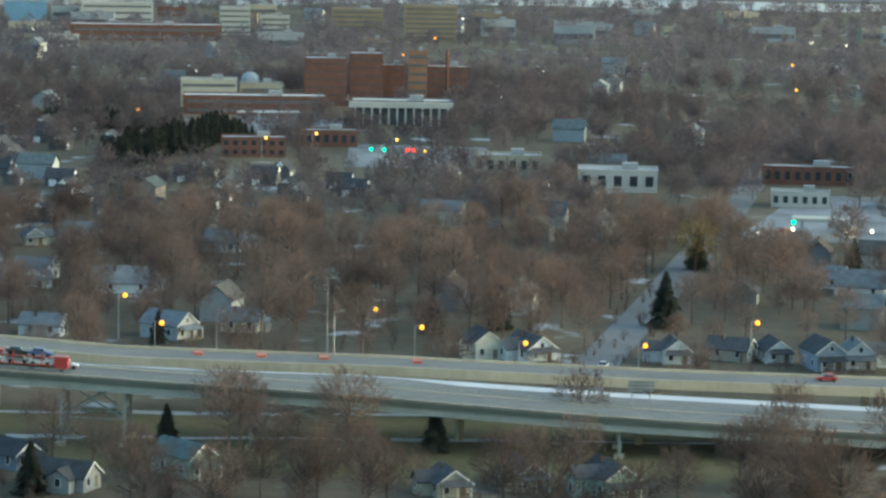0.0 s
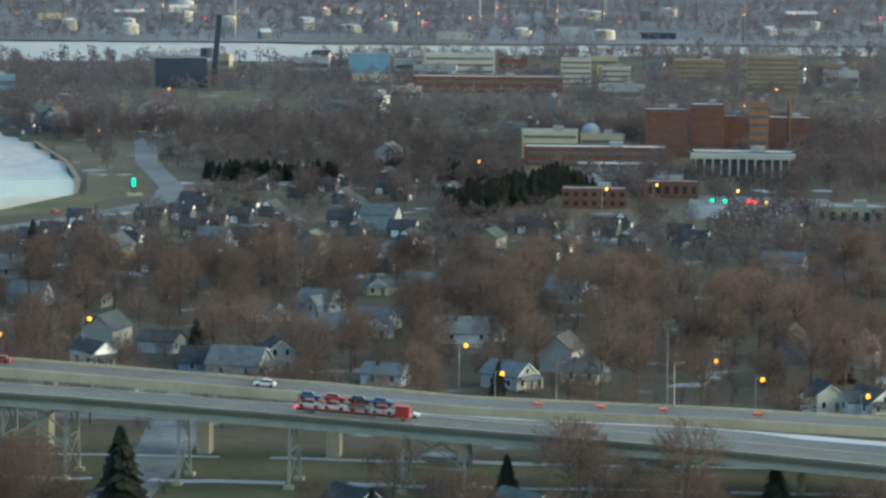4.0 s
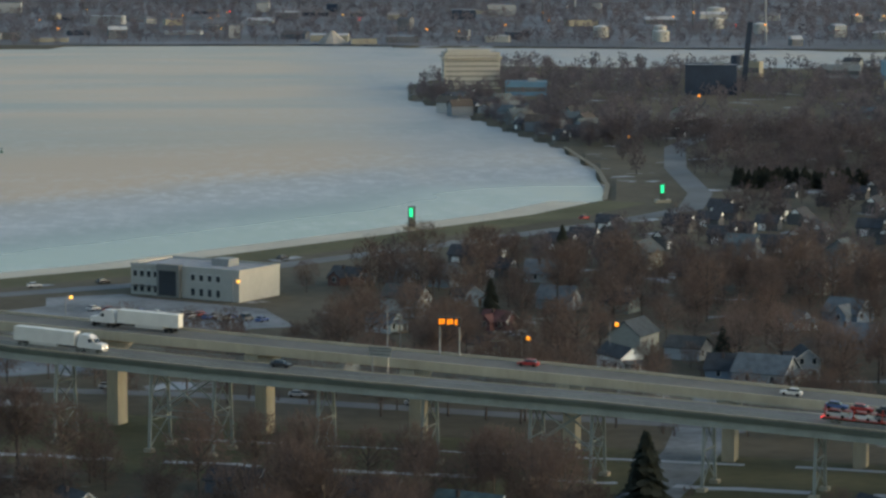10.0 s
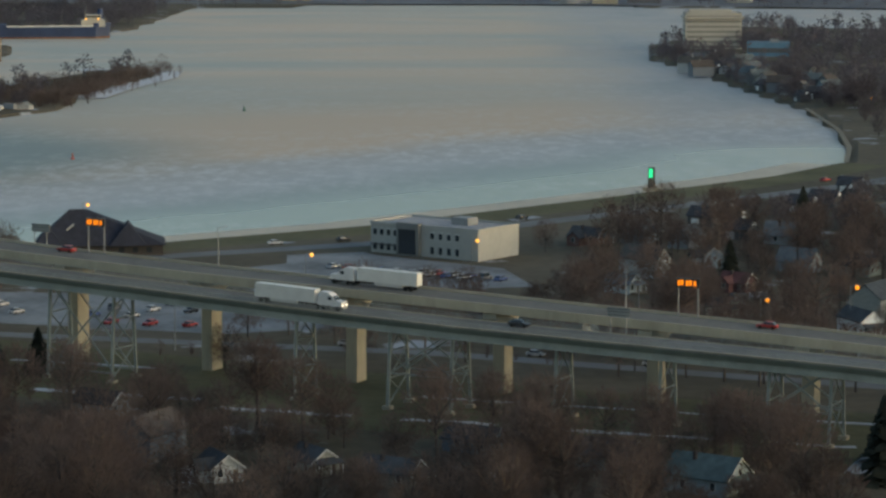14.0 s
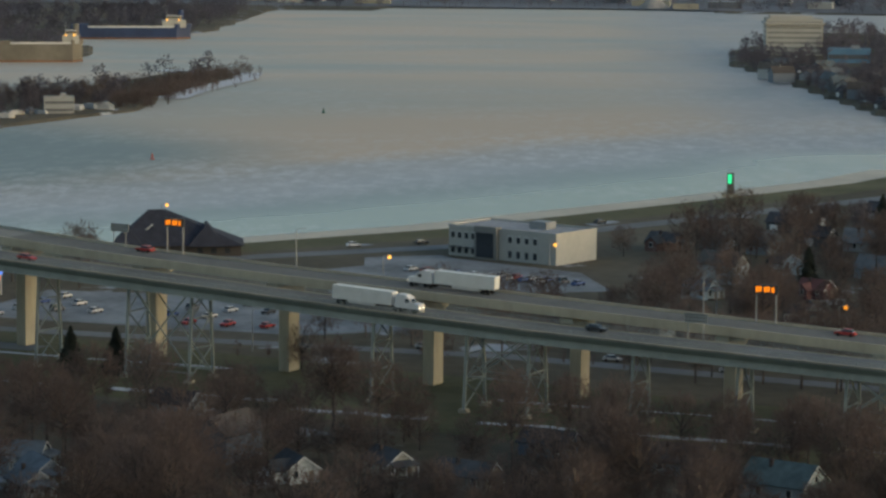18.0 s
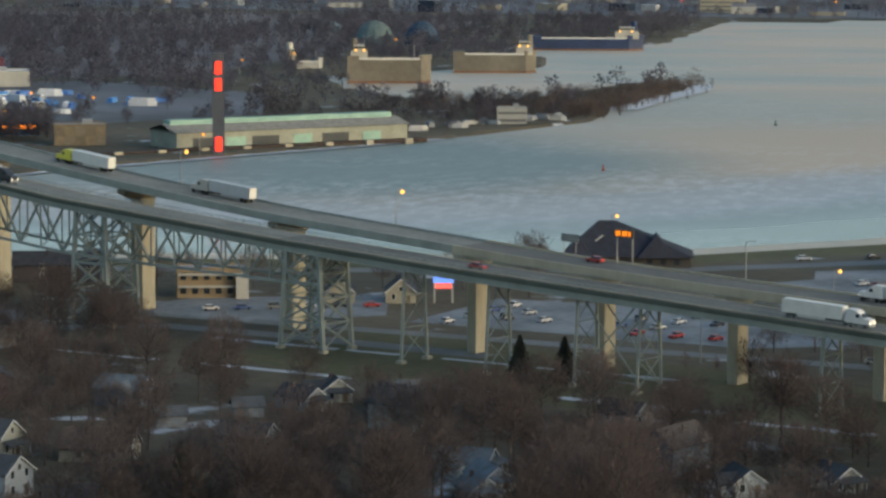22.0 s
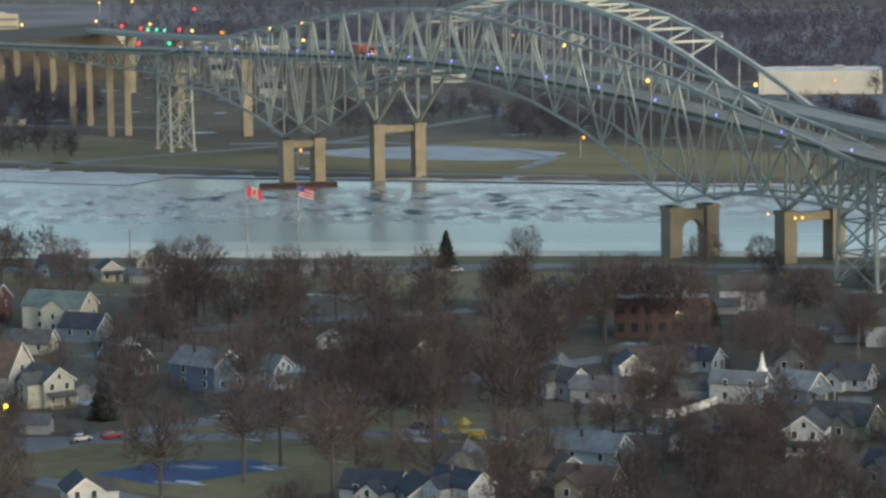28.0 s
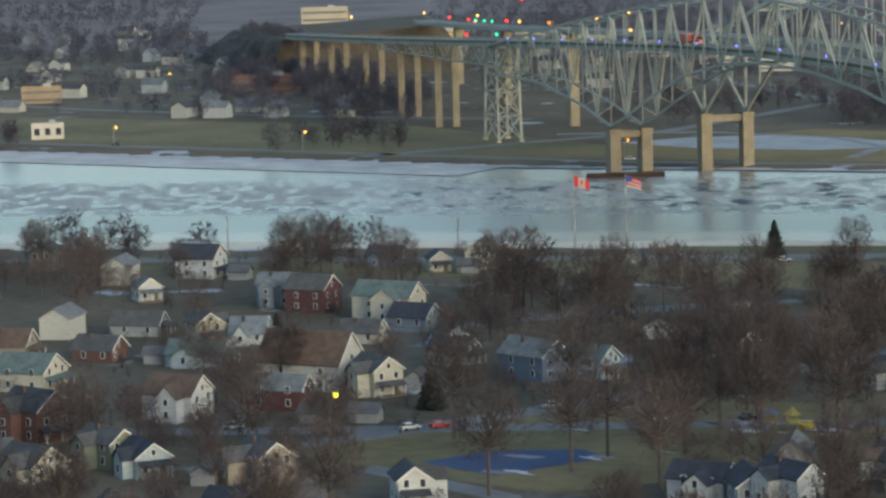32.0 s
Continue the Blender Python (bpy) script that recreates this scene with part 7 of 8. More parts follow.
for k in range(9):
    park(-40 + 4.6 * k, 830 - 2.9 * k + 8, radians(-36 + 90), rnd.randrange(6))
for k in range(6):
    park(-14 + 4.2 * k, 826 - 2.9 * k, radians(-36 + 90), rnd.randrange(6))
for row in range(4):
    for k in range(9):
        if rnd.random() < 0.62:
            park(-140 + 10 * k + 4 * row, 742 + 11 * row - 2.2 * k, radians(rnd.choice((60, 66, 240))), rnd.randrange(6))
for k in range(6):
    park(-205 + 8 * k, 752 + 3 * k, 0.4, rnd.randrange(6))
for x, y, t, k in ((-361, 489, 1.1, 1), (-357, 494, 1.1, 4), (-349, 524, 1.2, 3), (-30, 697, -0.3, 3), (14, 682, -0.35, 1), (40, 668, -0.4, 3), (-395, 473, 0.5, 3), (-424, 760, 0.5, 3), (-470, 744, 0.5, 1),
                   (104, 650, 1.2, 3), (127, 1082, 0.8, 4), (134, 1089, 0.8, 0), (-60, 892, 0.4, 3), (-40, 900, 0.6, 0), (15, 960, 0.8, 0), (264, 598, 1.0, 1), (255, 513, -0.4, 3), (430, 793, 0.3, 3), (440, 810, 0.3, 1), (418, 812, 0.3, 4),
                   (-1010, 1008, 0.1, 3), (-905, 1010, 0.1, 0), (-640, 1022, 0.1, 3), (-320, 520, 0.5, 1), (-305, 531, 0.5, 0)):
    park(x, y, t, k)
for x, fy, fz, side, lift, k, back in ((60, new_y, NEW_Z, 0.8, NEWTOP, 4, True), (112, new_y, NEW_Z, -2.5, NEWTOP, 3, True), (287, new_y, NEW_Z, 0.8, NEWTOP, 4, True), (-95, new_y, NEW_Z, 2, NEWTOP, 4, True),
                                       (-118, old_y, OLD_Z, -2, OLDTOP, 4, False), (131, old_y, OLD_Z, 2, OLDTOP, 3, False), (8, old_y, OLD_Z, 2.4, OLDTOP, 0, False)):
    o = copy_thing(FLEET[k], deck_at(fy, fz, x, side, lift, back))
    tagged(o, f"{CAR_COLORS[k][1]} car driving on the viaduct")
    del o["group"]
# car carrier
cc = group_of("car_carrier", "red car-carrier truck loaded with two tiers of cars", "truck", deck_at(old_y, OLD_Z, 121, -2.0, OLDTOP))
part("cab", Mesh().box(10.6, 0, 0.6, 2.6, 2.4, 2.3), paint("coach", (0.3, 0.03, 0.03)), cc)
part("chassis", Mesh().box(0, 0, 0.55, 20, 2.0, 0.4), RUBBER, cc)
for z in (0.95, 2.5):
    part("loading_deck", Mesh().box(-0.6, 0, z, 19, 2.4, 0.12), paint("coach", (0.4, 0.04, 0.03)), cc)
for px in (-9.5, -4, 1.5, 7):
    for s in (-1.15, 1.15):
        part("post", Mesh().box(px, s, 0.9, 0.2, 0.15, 2.6), paint("coach", (0.4, 0.04, 0.03)), cc)
part("tail_light", Mesh().box(-10.2, 0, 0.8, 0.15, 2.2, 0.3), REDLIT, cc)
wheels(cc, [(px, s) for px in (-8, -6.8, 5, 10.8) for s in (-1.0, 1.0)], 0.5, 0.35)
base = cc.matrix_world.copy()
for k, px in enumerate((-7.6, -2.7, 2.2, 6.6)):
    for z in (1.07, 2.62):
        o = copy_thing(FLEET[(k * 2 + int(z)) % 6], base @ Matrix.Translation((px, 0, z)))
        tagged(o, f"{CAR_COLORS[(k * 2 + int(z)) % 6][1]} new car loaded on the car carrier", group="cars on the carrier")
for o in FLEET:
    for c in list(o.children_recursive) + [o]:
        bpy.data.objects.remove(c)

# ---- lamps, signs, barrels, flags and poles ----


def street_lamp(x, y, h, light=SODIUM, z=0.0, turn=0.0, label="galvanised street lamp with a glowing orange head", lit=True, r=0.55):
    g = group_of("street_lamp", label, "street lamp", at(x, y, turn, z), "street lamps")
    if y < 1000 and z == 0:  # open ground before the lamp
        BLOCKED.extend((x * (1 - q / 700), y * (1 - q / 700), 5.5) for q in (0, 10, 20, 30))
    part("pole", Mesh().tube(0, 0, 0, h, 0.16, 0.09, 8), GALV, g)
    part("arm", Mesh().beam((0, 0, h - 0.1), (1.4, 0, h + 0.15), 0.1), GALV, g)
    hd = part("lamp_head", Mesh().box(1.7, 0, h + 0.08, 0.9, 0.35, 0.16), GALV, g)
    if lit:
        part("bulb", Mesh().ball(1.6, 0, h - r * 0.8, r), light, hd, "glowing bulb")
    return g


for x, y, h in ((298, 594, 9.8), (272, 597, 5.2), (247, 606, 5.4), (228, 621, 7.4), (230, 658, 6), (171, 632, 8.9), (171, 664, 10.6), (91, 720, 11.4), (67, 696, 11.6)):
    street_lamp(x, y, h)
for x, y, h in ((-118, 893, 12.3), (-1, 852, 6.6), (-46, 806, 8.3), (328, 1062, 8), (352, 1075, 8), (374, 1046, 8)):
    street_lamp(x, y, h, WARM, label="street lamp with a pale yellow glow")
for x, y, h in ((41, 743, 12.4), (209, 626, 18), (184, 628, 11), (-70, 690, 10), (10, 700, 11)):
    street_lamp(x, y, h, label="unlit galvanised street lamp", lit=False)
for x, y in ((-980, 1006), (-905, 1008), (-800, 1012), (-640, 1018), (-560, 1112), (-330, 1195), (262, 1690), (180, 1372), (310, 1180), (-440, 1395), (-480, 1420), (-452, 1300), (-352, 1240), (-412, 1985), (-372, 1760), (-450, 1720),
             (-1012, 1900), (-830, 1380), (-1150, 1330), (-600, 1490), (-880, 1640), (-1240, 1740), (-1330, 1660), (540, 1500), (610, 1640), (470, 1900), (640, 1240), (720, 1400)):
    street_lamp(x, y, 9, SODIUM if x > -700 else WARM, label="distant street lamp glowing amber", r=0.62)
for x, side in ((-150, 4.9), (-215, 4.9), (-60, 4.9), (-282, 4.9), (30, 4.9), (190, 4.9)):
    p = on_line(new_y, x, side, new_z(x) + 2.4)
    street_lamp(p.x, p.y, 9, WARM, p.z, label="viaduct lamp with a warm glow", lit=x in (-150, -215))
for k, x in enumerate(np.linspace(-300, -720, 16)):  # small blue lamps on the truss
    for s in (-6.9,):
        p = on_line(old_y, float(x), s, old_z(float(x)) + 3.4)
        tagged(part("bridge_light", Mesh().ball(p.x, p.y, p.z, 0.35), BLUELIT, viaduct, "small blue decorative light"))
for x, z in ((-452, 59), (-405, 50), (-352, 52), (-660, 50)):
    p = on_line(new_y, x, -9, z)
    part("bridge_lamp", Mesh().ball(p.x, p.y, p.z, 0.62), WARM, crossing, "orange lamp on the arch")
for s in (-1.5, 1.0):
    for x in (-345, -333):
        p = on_line(new_y, x, -8.6 + s, 14)
        part("pier_lamp", Mesh().ball(p.x, p.y, p.z, 0.4), WARM, crossing, "warm lamp under the pier beam")


def message_sign(fy, fz, x, side, lift, label):
    d, s = along(fy, x)
    m = Matrix.Translation(on_line(fy, x, side, spread(fz, x) + lift)) @ Matrix.Rotation(math.atan2(d.y, d.x), 4, "Z")
    g = group_of("message_sign", label, "sign", m)
    for px in (-2.4, 2.4):
        part("post", Mesh().tube(px * 0.9, 0, 0, 8, 0.18, 0.15, 8), GALV, g)
    part("panel", Mesh().box(0, -0.3, 6.4, 5.2, 0.5, 1.9), paint("coach", (0.05, 0.05, 0.05)), g)
    for k, px in enumerate((-1.9, -1.2, -0.1, 0.6, 1.6)):
        part("lit_bar", Mesh().box(px, -0.58, 6.75 + 0.1 * (k % 2), 0.55, 0.06, 1.1), AMBER, g, "row of amber lit characters")
    return g


message_sign(new_y, NEW_Z, -89, 4.4, 2.3, "amber electronic message sign on two posts")
message_sign(new_y, NEW_Z, 43, 4.4, 2.3, "amber electronic message sign on two posts")
message_sign(old_y, OLD_Z, -700, 4, 2.2, "amber electronic message sign far along the bridge")
vs = group_of("lane_sign", "dark roadside board with amber lights at the harbour", "sign", at(-431, 1262, 0.33))
part("panel", Mesh().box(0, 0, 1, 18, 2, 6), NAVYBOX, vs)
for px in (-6, -2, 2, 6):
    part("lit_bar", Mesh().box(px, -1.1, 4, 2.6, 0.1, 1.5), AMBER, vs)
for x, side, fy, fz in ((27, 4.8, old_y, OLD_Z), (232, 4.8, old_y, OLD_Z), (-103, 4.6, new_y, NEW_Z), (-292, 5.0, old_y, OLD_Z)):
    d, s = along(fy, x)
    m4 = Matrix.Translation(on_line(fy, x, side, spread(fz, x) + 2.2)) @ Matrix.Rotation(math.atan2(d.y, d.x), 4, "Z")
    g = group_of("road_sign", "pale rectangular road sign on two posts, seen from behind", "sign", m4)
    for px in (-1.7, 1.7):
        part("post", Mesh().tube(px, 0, 0, 5.4, 0.12, 0.1, 6), GALV, g)
    part("panel", Mesh().box(0, 0, 3.6, 5.0, 0.12, 1.9), GALV, g)
    for z in (3.9, 4.6, 5.2):
        part("stiffener", Mesh().box(0, -0.1, z, 5.0, 0.1, 0.12), DARKSTEEL, g)
sg = group_of("pylon_sign", "lit pylon sign with a blue and a red panel", "sign", at(-148, 779, 0.19))
for px in (-2.4, 2.4):
    part("post", Mesh().box(px, 0, 0, 0.5, 0.5, 5.4), WHITEWALL, sg)
part("upper_panel", Mesh().box(0, 0, 5.4, 5.6, 0.5, 1.6), glow("blue_sign_face", (0.12, 0.25, 0.8), 0.55), sg)
part("lower_panel", Mesh().box(0, 0, 3.9, 4.6, 0.5, 1.3), glow("red_sign_face", (0.85, 0.12, 0.1), 0.6), sg)
for x, y, h in ((62, 1050, 8.2), (165, 1146, 7.2)):
    g = group_of("light_pylon", "stone park pylon with a green lit panel", "pylon", at(x, y, 0.0))
    part("shaft", Mesh().box(0, 0, 0, 2.4, 2.0, h), mat("dark_stone", (0.1, 0.1, 0.09), 0.9, 0.5, 0.2), g)
    part("base", Mesh().box(0, 0, 0, 6, 4, 1.0), CONCRETE, g)
    part("lit_panel", Mesh().box(-0.3, -1.06, h - 3.6, 1.3, 0.12, 3.2), GREENLIT, g, "glowing green panel")
for x in (206, 188, 176, 164):  # work zone on the roadway
    p = on_line(new_y, x, 0.5, new_z(x) + 2.36)
    g = group_of("work_barrier", "red and white plastic road work barrier", "barrier", Matrix.Translation(p) @ Matrix.Rotation(-0.4, 4, "Z"), "road work barriers")
    part("body", Mesh().box(0, 0, 0, 2.0, 0.6, 0.9), paint("coach", (0.6, 0.1, 0.05)), g)
    part("stripe", Mesh().box(0, -0.32, 0.5, 1.8, 0.04, 0.2), TRIM, g)
for x, y, us in ((-501, 767, False), (-486, 773, True)):
    g = group_of("flagpole", "tall flagpole with a large national flag by the river", "flagpole", at(x, y, 0.58))
    part("pole", Mesh().tube(0, 0, 0, 22.5, 0.18, 0.1, 8), GALV, g)
    red, white, blue = paint("cloth", (0.4, 0.03, 0.035)), paint("cloth", (0.42, 0.42, 0.42)), paint("cloth", (0.05, 0.07, 0.25))

    def cloth(u0, u1, v0, v1):
        m = Mesh()
        n = 5
        top = [(0.2 + (u0 + (u1 - u0) * i / n) * 4.6, 0.35 * math.sin((u0 + (u1 - u0) * i / n) * 5), 22 - v0 * 3.2 - (u0 + (u1 - u0) * i / n) * 1.5) for i in range(n + 1)]
        bot = [(a, b, c - (v1 - v0) * 3.2) for a, b, c in top]
        return m.strip(top, bot)

    if us:
        for k in range(6):
            part("stripe", cloth(0, 1, k / 6, (k + 1) / 6), red if k % 2 == 0 else white, g)
        part("canton", Mesh().box(1.1, -0.15, 20.1, 1.8, 0.8, 1.7), blue, g)
    else:
        part("stripe", cloth(0, 0.28, 0, 1), red, g)
        part("field", cloth(0.28, 0.72, 0, 1), white, g)
        part("emblem", Mesh().box(2.5, 0.0, 19.3, 0.8, 0.9, 1.3), red, g)
        part("stripe", cloth(0.72, 1, 0, 1), red, g)
for x, y, h in ((-634, 709, 9), (-602, 722, 10.4), (-533, 750, 9.4), (-667, 701, 9), (-568, 736, 9), (-306, 530, 9), (-60, 560, 9), (140, 700, 9)):
    g = group_of("utility_pole", "wooden utility pole with a crossarm", "utility pole", at(x, y, 0.6), "utility poles")
    part("pole", Mesh().tube(0, 0, 0, h, 0.17, 0.12, 8), WOOD, g)
    part("crossarm", Mesh().beam((-1.2, 0, h - 0.8), (1.2, 0, h - 0.8), 0.14), WOOD, g)
for x, y, c in ((-159, 1176, (0.32, 0.06, 0.05)), (-110, 1421, (0.03, 0.1, 0.06))):
    g = group_of("channel_buoy", "navigation buoy frozen in the river", "buoy", at(x, y, 0, -1.2))
    part("float", Mesh().tube(0, 0, 0, 0.6, 0.8, 0.8, 10), paint("coach", c), g)
    part("tower", Mesh().tube(0, 0, 0.6, 2.5, 0.45, 0.2, 8), paint("coach", c), g)
o = part("mooring_dock", Mesh().box(-611, 972, -2, 30, 3.5, 2.6, 0.62), mat("dark_dock_timber", (0.05, 0.03, 0.025), 0.9, 0.3, 0.3))
tagged(o, "dark timber fender dock below the far pier", "dock")
pg = group_of("playground", "yellow and blue plastic playground set", "playground", at(-291, 524, 0.5))
PLAY_YELLOW, PLAY_BLUE = paint("coach", (0.3, 0.24, 0.05)), paint("coach", (0.05, 0.12, 0.27))
for px, py in ((0, 0), (-4.2, 0.8)):
    for ax in (-1, 1):
        for ay in (-1, 1):
            part("post", Mesh().tube(px + ax, py + ay, 0, 3.2, 0.1, 0.1, 6), PLAY_YELLOW, pg)
    part("platform", Mesh().box(px, py, 1.3, 2.2, 2.2, 0.15), PLAY_BLUE, pg)
    part("guard", Mesh().box(px, py - 1.05, 1.45, 2.2, 0.1, 0.9), PLAY_YELLOW, pg)
    part("roof", Mesh().tube(px, py, 3.2, 4.7, 1.9, 0.1, 4), PLAY_BLUE if px else PLAY_YELLOW, pg)
part("bridge", Mesh().beam((-3.2, 0.6, 1.35), (-1, 0.2, 1.35), 1.2, 0.12), PLAY_YELLOW, pg)
part("slide", Mesh().beam((1, 0, 1.6), (4.2, -0.5, 0.25), 0.8, 0.25), PLAY_YELLOW, pg)
part("slide", Mesh().beam((-4.6, -0.2, 1.6), (-5.4, -3.4, 0.25), 0.8, 0.25), PLAY_BLUE, pg)
part("tunnel", Mesh().beam((1.2, 1.4, 0.9), (4.4, 2.0, 0.9), 1.5, 1.4), PLAY_YELLOW, pg)
lp = group_of("yellow_yard_lamp", "bright yellow yard lamp on a house corner post", "lamp", at(-384, 494))
part("pole", Mesh().tube(0, 0, 0, 4.4, 0.1, 0.08, 6), GALV, lp)
part("bulb", Mesh().ball(0, 0, 4.8, 0.55), glow("yellow_lamp", (1.0, 0.8, 0.05), 2), lp)

# ---- single trees that stand out ----
for x, y, n in ((-307, 467, 1.15), (-297, 492, 1.1), (-286, 503, 1.2), (-279, 521, 1.1)):
    tree(x, y, rnd.choice((2, 7)), n, x, "tall bare park tree with an upright trunk")
for x, y, k, s in ((-431, 767, 1, 1.05), (302, 648, 0, 1.08), (119, 721, 1, 0.95), (77, 556, 2, 0.9), (-107, 655, 0, 0.85), (-97, 656, 0, 0.84), (114, 503, 0, 0.75), (148, 538, 2, 0.56), (247, 465, 2, 0.8), (195, 519, 1, 0.9),
                   (70, 817, 1, 1.0), (103, 937, 2, 0.9), (75, 538, 2, 1.1), (-235, 623, 0, 0.72), (-145, 511, 2, 0.78), (-468, 579, 0, 0.5), (-440, 645, 1, 0.6), (-310, 690, 1, 0.6), (-372, 512, 2, 0.7), (245, 655, 1, 0.9),
                   (262, 655, 1, 1.0), (178, 655, 1, 0.7), (355, 742, 0, 0.9), (392, 720, 0, 0.8), (-345, 640, 0, 0.7)):
    conifer(x, y, k, s)
for x, y, k, s in ((-400, 758, 4, 0.95), (-56, 662, 1, 0.85), (160, 530, 2, 0.9), (225, 520, 4, 0.95), (262, 505, 0, 0.9), (-537, 686, 4, 1.15), (-548, 684, 0, 1.1), (-392, 690, 4, 1.1), (-377, 698, 1, 1.0), (-365, 684, 2, 0.9), (-330, 776, 1, 0.7),
                   (-372, 772, 5, 0.8), (-300, 770, 1, 0.6)):
    tree(x, y, k, s, x)
    BLOCKED.append((x, y, 4))
for x, y in ((-347, 485), (-308, 441), (-343, 523), (-309, 483), (-283, 460), (-322, 533), (-299, 509), (-304, 533), (-294, 543), (-299, 568), (-312, 656), (-303, 654), (-322, 652), (-313, 400)):
    tree(x, y, rnd.choice((2, 2, 7)), rnd.uniform(1.05, 1.3), x, "tall bare park tree with an upright trunk")
    BLOCKED.append((x, y, 4))
for x, y in ((-433, 638), (-414, 625), (-406, 628), (-327, 531), (-310, 539), (-311, 604), (-363, 580), (-349, 587), (-417, 519), (-381, 461), (-387, 542), (-317, 567), (-506, 640), (-530, 682), (-541, 677), (-420, 667), (-457, 662)):
    tree(x, y, rnd.choice((0, 4, 7)), rnd.uniform(1.0, 1.25), x)
    BLOCKED.append((x, y, 4))
w, c, _ = tree_meshes(77, 14, 0.9, 1000, up=-0.5)
wi = new("willow_tree", w.data("willow_tree", BARK))
wi.matrix_world = at(352, 737) @ Matrix.Scale(1.15, 4)
BLOCKED.extend(((352 * k), (737 * k), 7) for k in (1.0, 0.985, 0.965, 0.95))
tagged(wi, "yellowish bare willow with drooping twigs", "tree")
part("crown", c, WILLOW, wi)
w2 = new("evergreen_shrub", CONIFERS[1][0])
w2.matrix_world = at(-352, 700) @ Matrix.Scale(0.85, 4)
tagged(w2, "rounded olive evergreen at the park edge", "tree")
part("crown", conifer_mesh(9, 11, 4)[1], mat("olive_needles", (0.09, 0.08, 0.02), 0.95, 0.5, 0.3), w2)


def traffic_signal(x, y, light, label):
    g = group_of("traffic_signal", label, "traffic light", at(x, y, -0.35), "traffic lights at the crossing")
    part("pole", Mesh().tube(0, 0, 0, 6.6, 0.14, 0.1, 6), GALV, g)
    part("mast_arm", Mesh().beam((0, 0, 6.3), (-3, 0, 6.4), 0.14), GALV, g)
    hd = part("signal_head", Mesh().box(-2.9, 0, 5.3, 0.5, 0.4, 1.5), RUBBER, g)
    part("lamp", Mesh().ball(-2.9, -0.4, 5.8, 0.75), light, hd, "glowing signal lamp")


for x, y, light, w in ((363, 1030, GREENLIT, "green"), (367, 1027, GREENLIT, "green"), (375, 1024, REDLIT, "red"), (377, 1023, REDLIT, "red"), (380, 1019, WARM, "yellow"), (413, 791, GREENLIT, "green")):
    traffic_signal(x, y, light, f"traffic light on a mast arm showing {w}")
for x, y, h in ((407, 789, 4.5), (419, 779, 4.5), (428, 779, 4.5), (391, 780, 5), (504, 1268, 5), (504, 1237, 4), (850, 1628, 6), (857, 1596, 6), (722, 1887, 7), (402, 1773, 7)):
    street_lamp(x, y, h, WHITELIT, label="small white yard light")
for x, y, light in ((-1701, 2354, WARM), (-1684, 2384, WARM), (-1510, 2234, REDLIT), (-1281, 1690, WARM), (-1297, 1751, REDLIT), (-1289, 1753, REDLIT), (-1239, 1699, REDLIT), (-1444, 1993, WARM), (-1365, 1956, WARM), (-1314, 1880, GREENLIT), (-1301, 1873, GREENLIT), (-1289, 1866, GREENLIT), (-1331, 1895, REDLIT), (-1283, 1877, REDLIT), (-1192, 1694, REDLIT), (-1170, 1699, GREENLIT), (-1262, 1863, WARM), (-1312, 1765, WARM), (-1227, 1916, WARM), (-1206, 1902, WARM), (-1244, 1989, WARM), (-1403, 1881, WARM), (-1371, 1926, REDLIT), (-1469, 1927, WARM)):
    g = group_of("plaza_lamp", "border plaza signal lamp on a slim pole", "lamp", at(x, y), "plaza lamps")
    part("pole", Mesh().tube(0, 0, 0, 11, 0.25, 0.2, 5), GALV, g)
    part("bulb", Mesh().ball(0, 0, 11, 1.15, 1, 6, 4), light, g)

# ---- the wider neighbourhood: houses on their lots, then trees ----
rnd = random.Random(21)


def lots(x0, x1, y0, y1, angle, ok, keep, row=34.0, pitch=17.0, kinds=range(9)):
    """Houses along parallel rows turned by angle."""
    c, s = math.cos(angle), math.sin(angle)
    n = 0
    cx, cy = (x0 + x1) / 2, (y0 + y1) / 2
    reach = int(max(x1 - x0, y1 - y0))
    for i in range(-reach, reach, int(pitch)):
        for j in range(-int(reach / row), int(reach / row) + 1):
            u, v = i + rnd.uniform(-2, 2), j * row + rnd.uniform(-3, 3)
            x, y = cx + u * c - v * s, cy + u * s + v * c
            if not (x0 < x < x1 and y0 < y < y1) or rnd.random() > keep or not in_view(x, y):
                continue
            if ok(x, y) and free(x, y, 8) and float(river_distance(np.array([x]), np.array([y]))[0]) > 18:
                block_house(rnd.choice(list(kinds)), x, y, angle + rnd.choice((0, math.pi / 2, math.pi, -math.pi / 2)) + rnd.uniform(-0.05, 0.05))
                n += 1
    return n


lots(-30, 520, 600, 960, radians(-31), lambda x, y: y > new_y(x) + 30, 0.3)
lots(-700, -120, 380, 760, radians(25), lambda x, y: y < old_y(x) - 30 and math.hypot(x, y) > 560, 0.12)
lots(-330, -110, 430, 640, radians(25), lambda x, y: y < old_y(x) - 40 and math.hypot(x, y) > 505, 0.3, row=30.0, kinds=(2, 4, 5, 6, 7, 9))
lots(-125, 330, 430, 600, radians(-27), lambda x, y: y < old_y(x) - 30 and math.hypot(x, y) > 540, 0.12)
lots(50, 330, 890, 1190, radians(-31), lambda x, y: True, 0.62, row=24.0, pitch=13.0, kinds=range(14, 18))
lots(60, 1000, 960, 1500, radians(-31), lambda x, y: True, 0.06, kinds=(10, 11, 12, 13, 14, 15, 16))
lots(150, 1300, 1500, 2150, radians(-31), lambda x, y: True, 0.018, kinds=range(10, 14))
lots(-1500, -850, 1140, 1420, radians(15), lambda x, y: True, 0.16, kinds=range(10, 14))
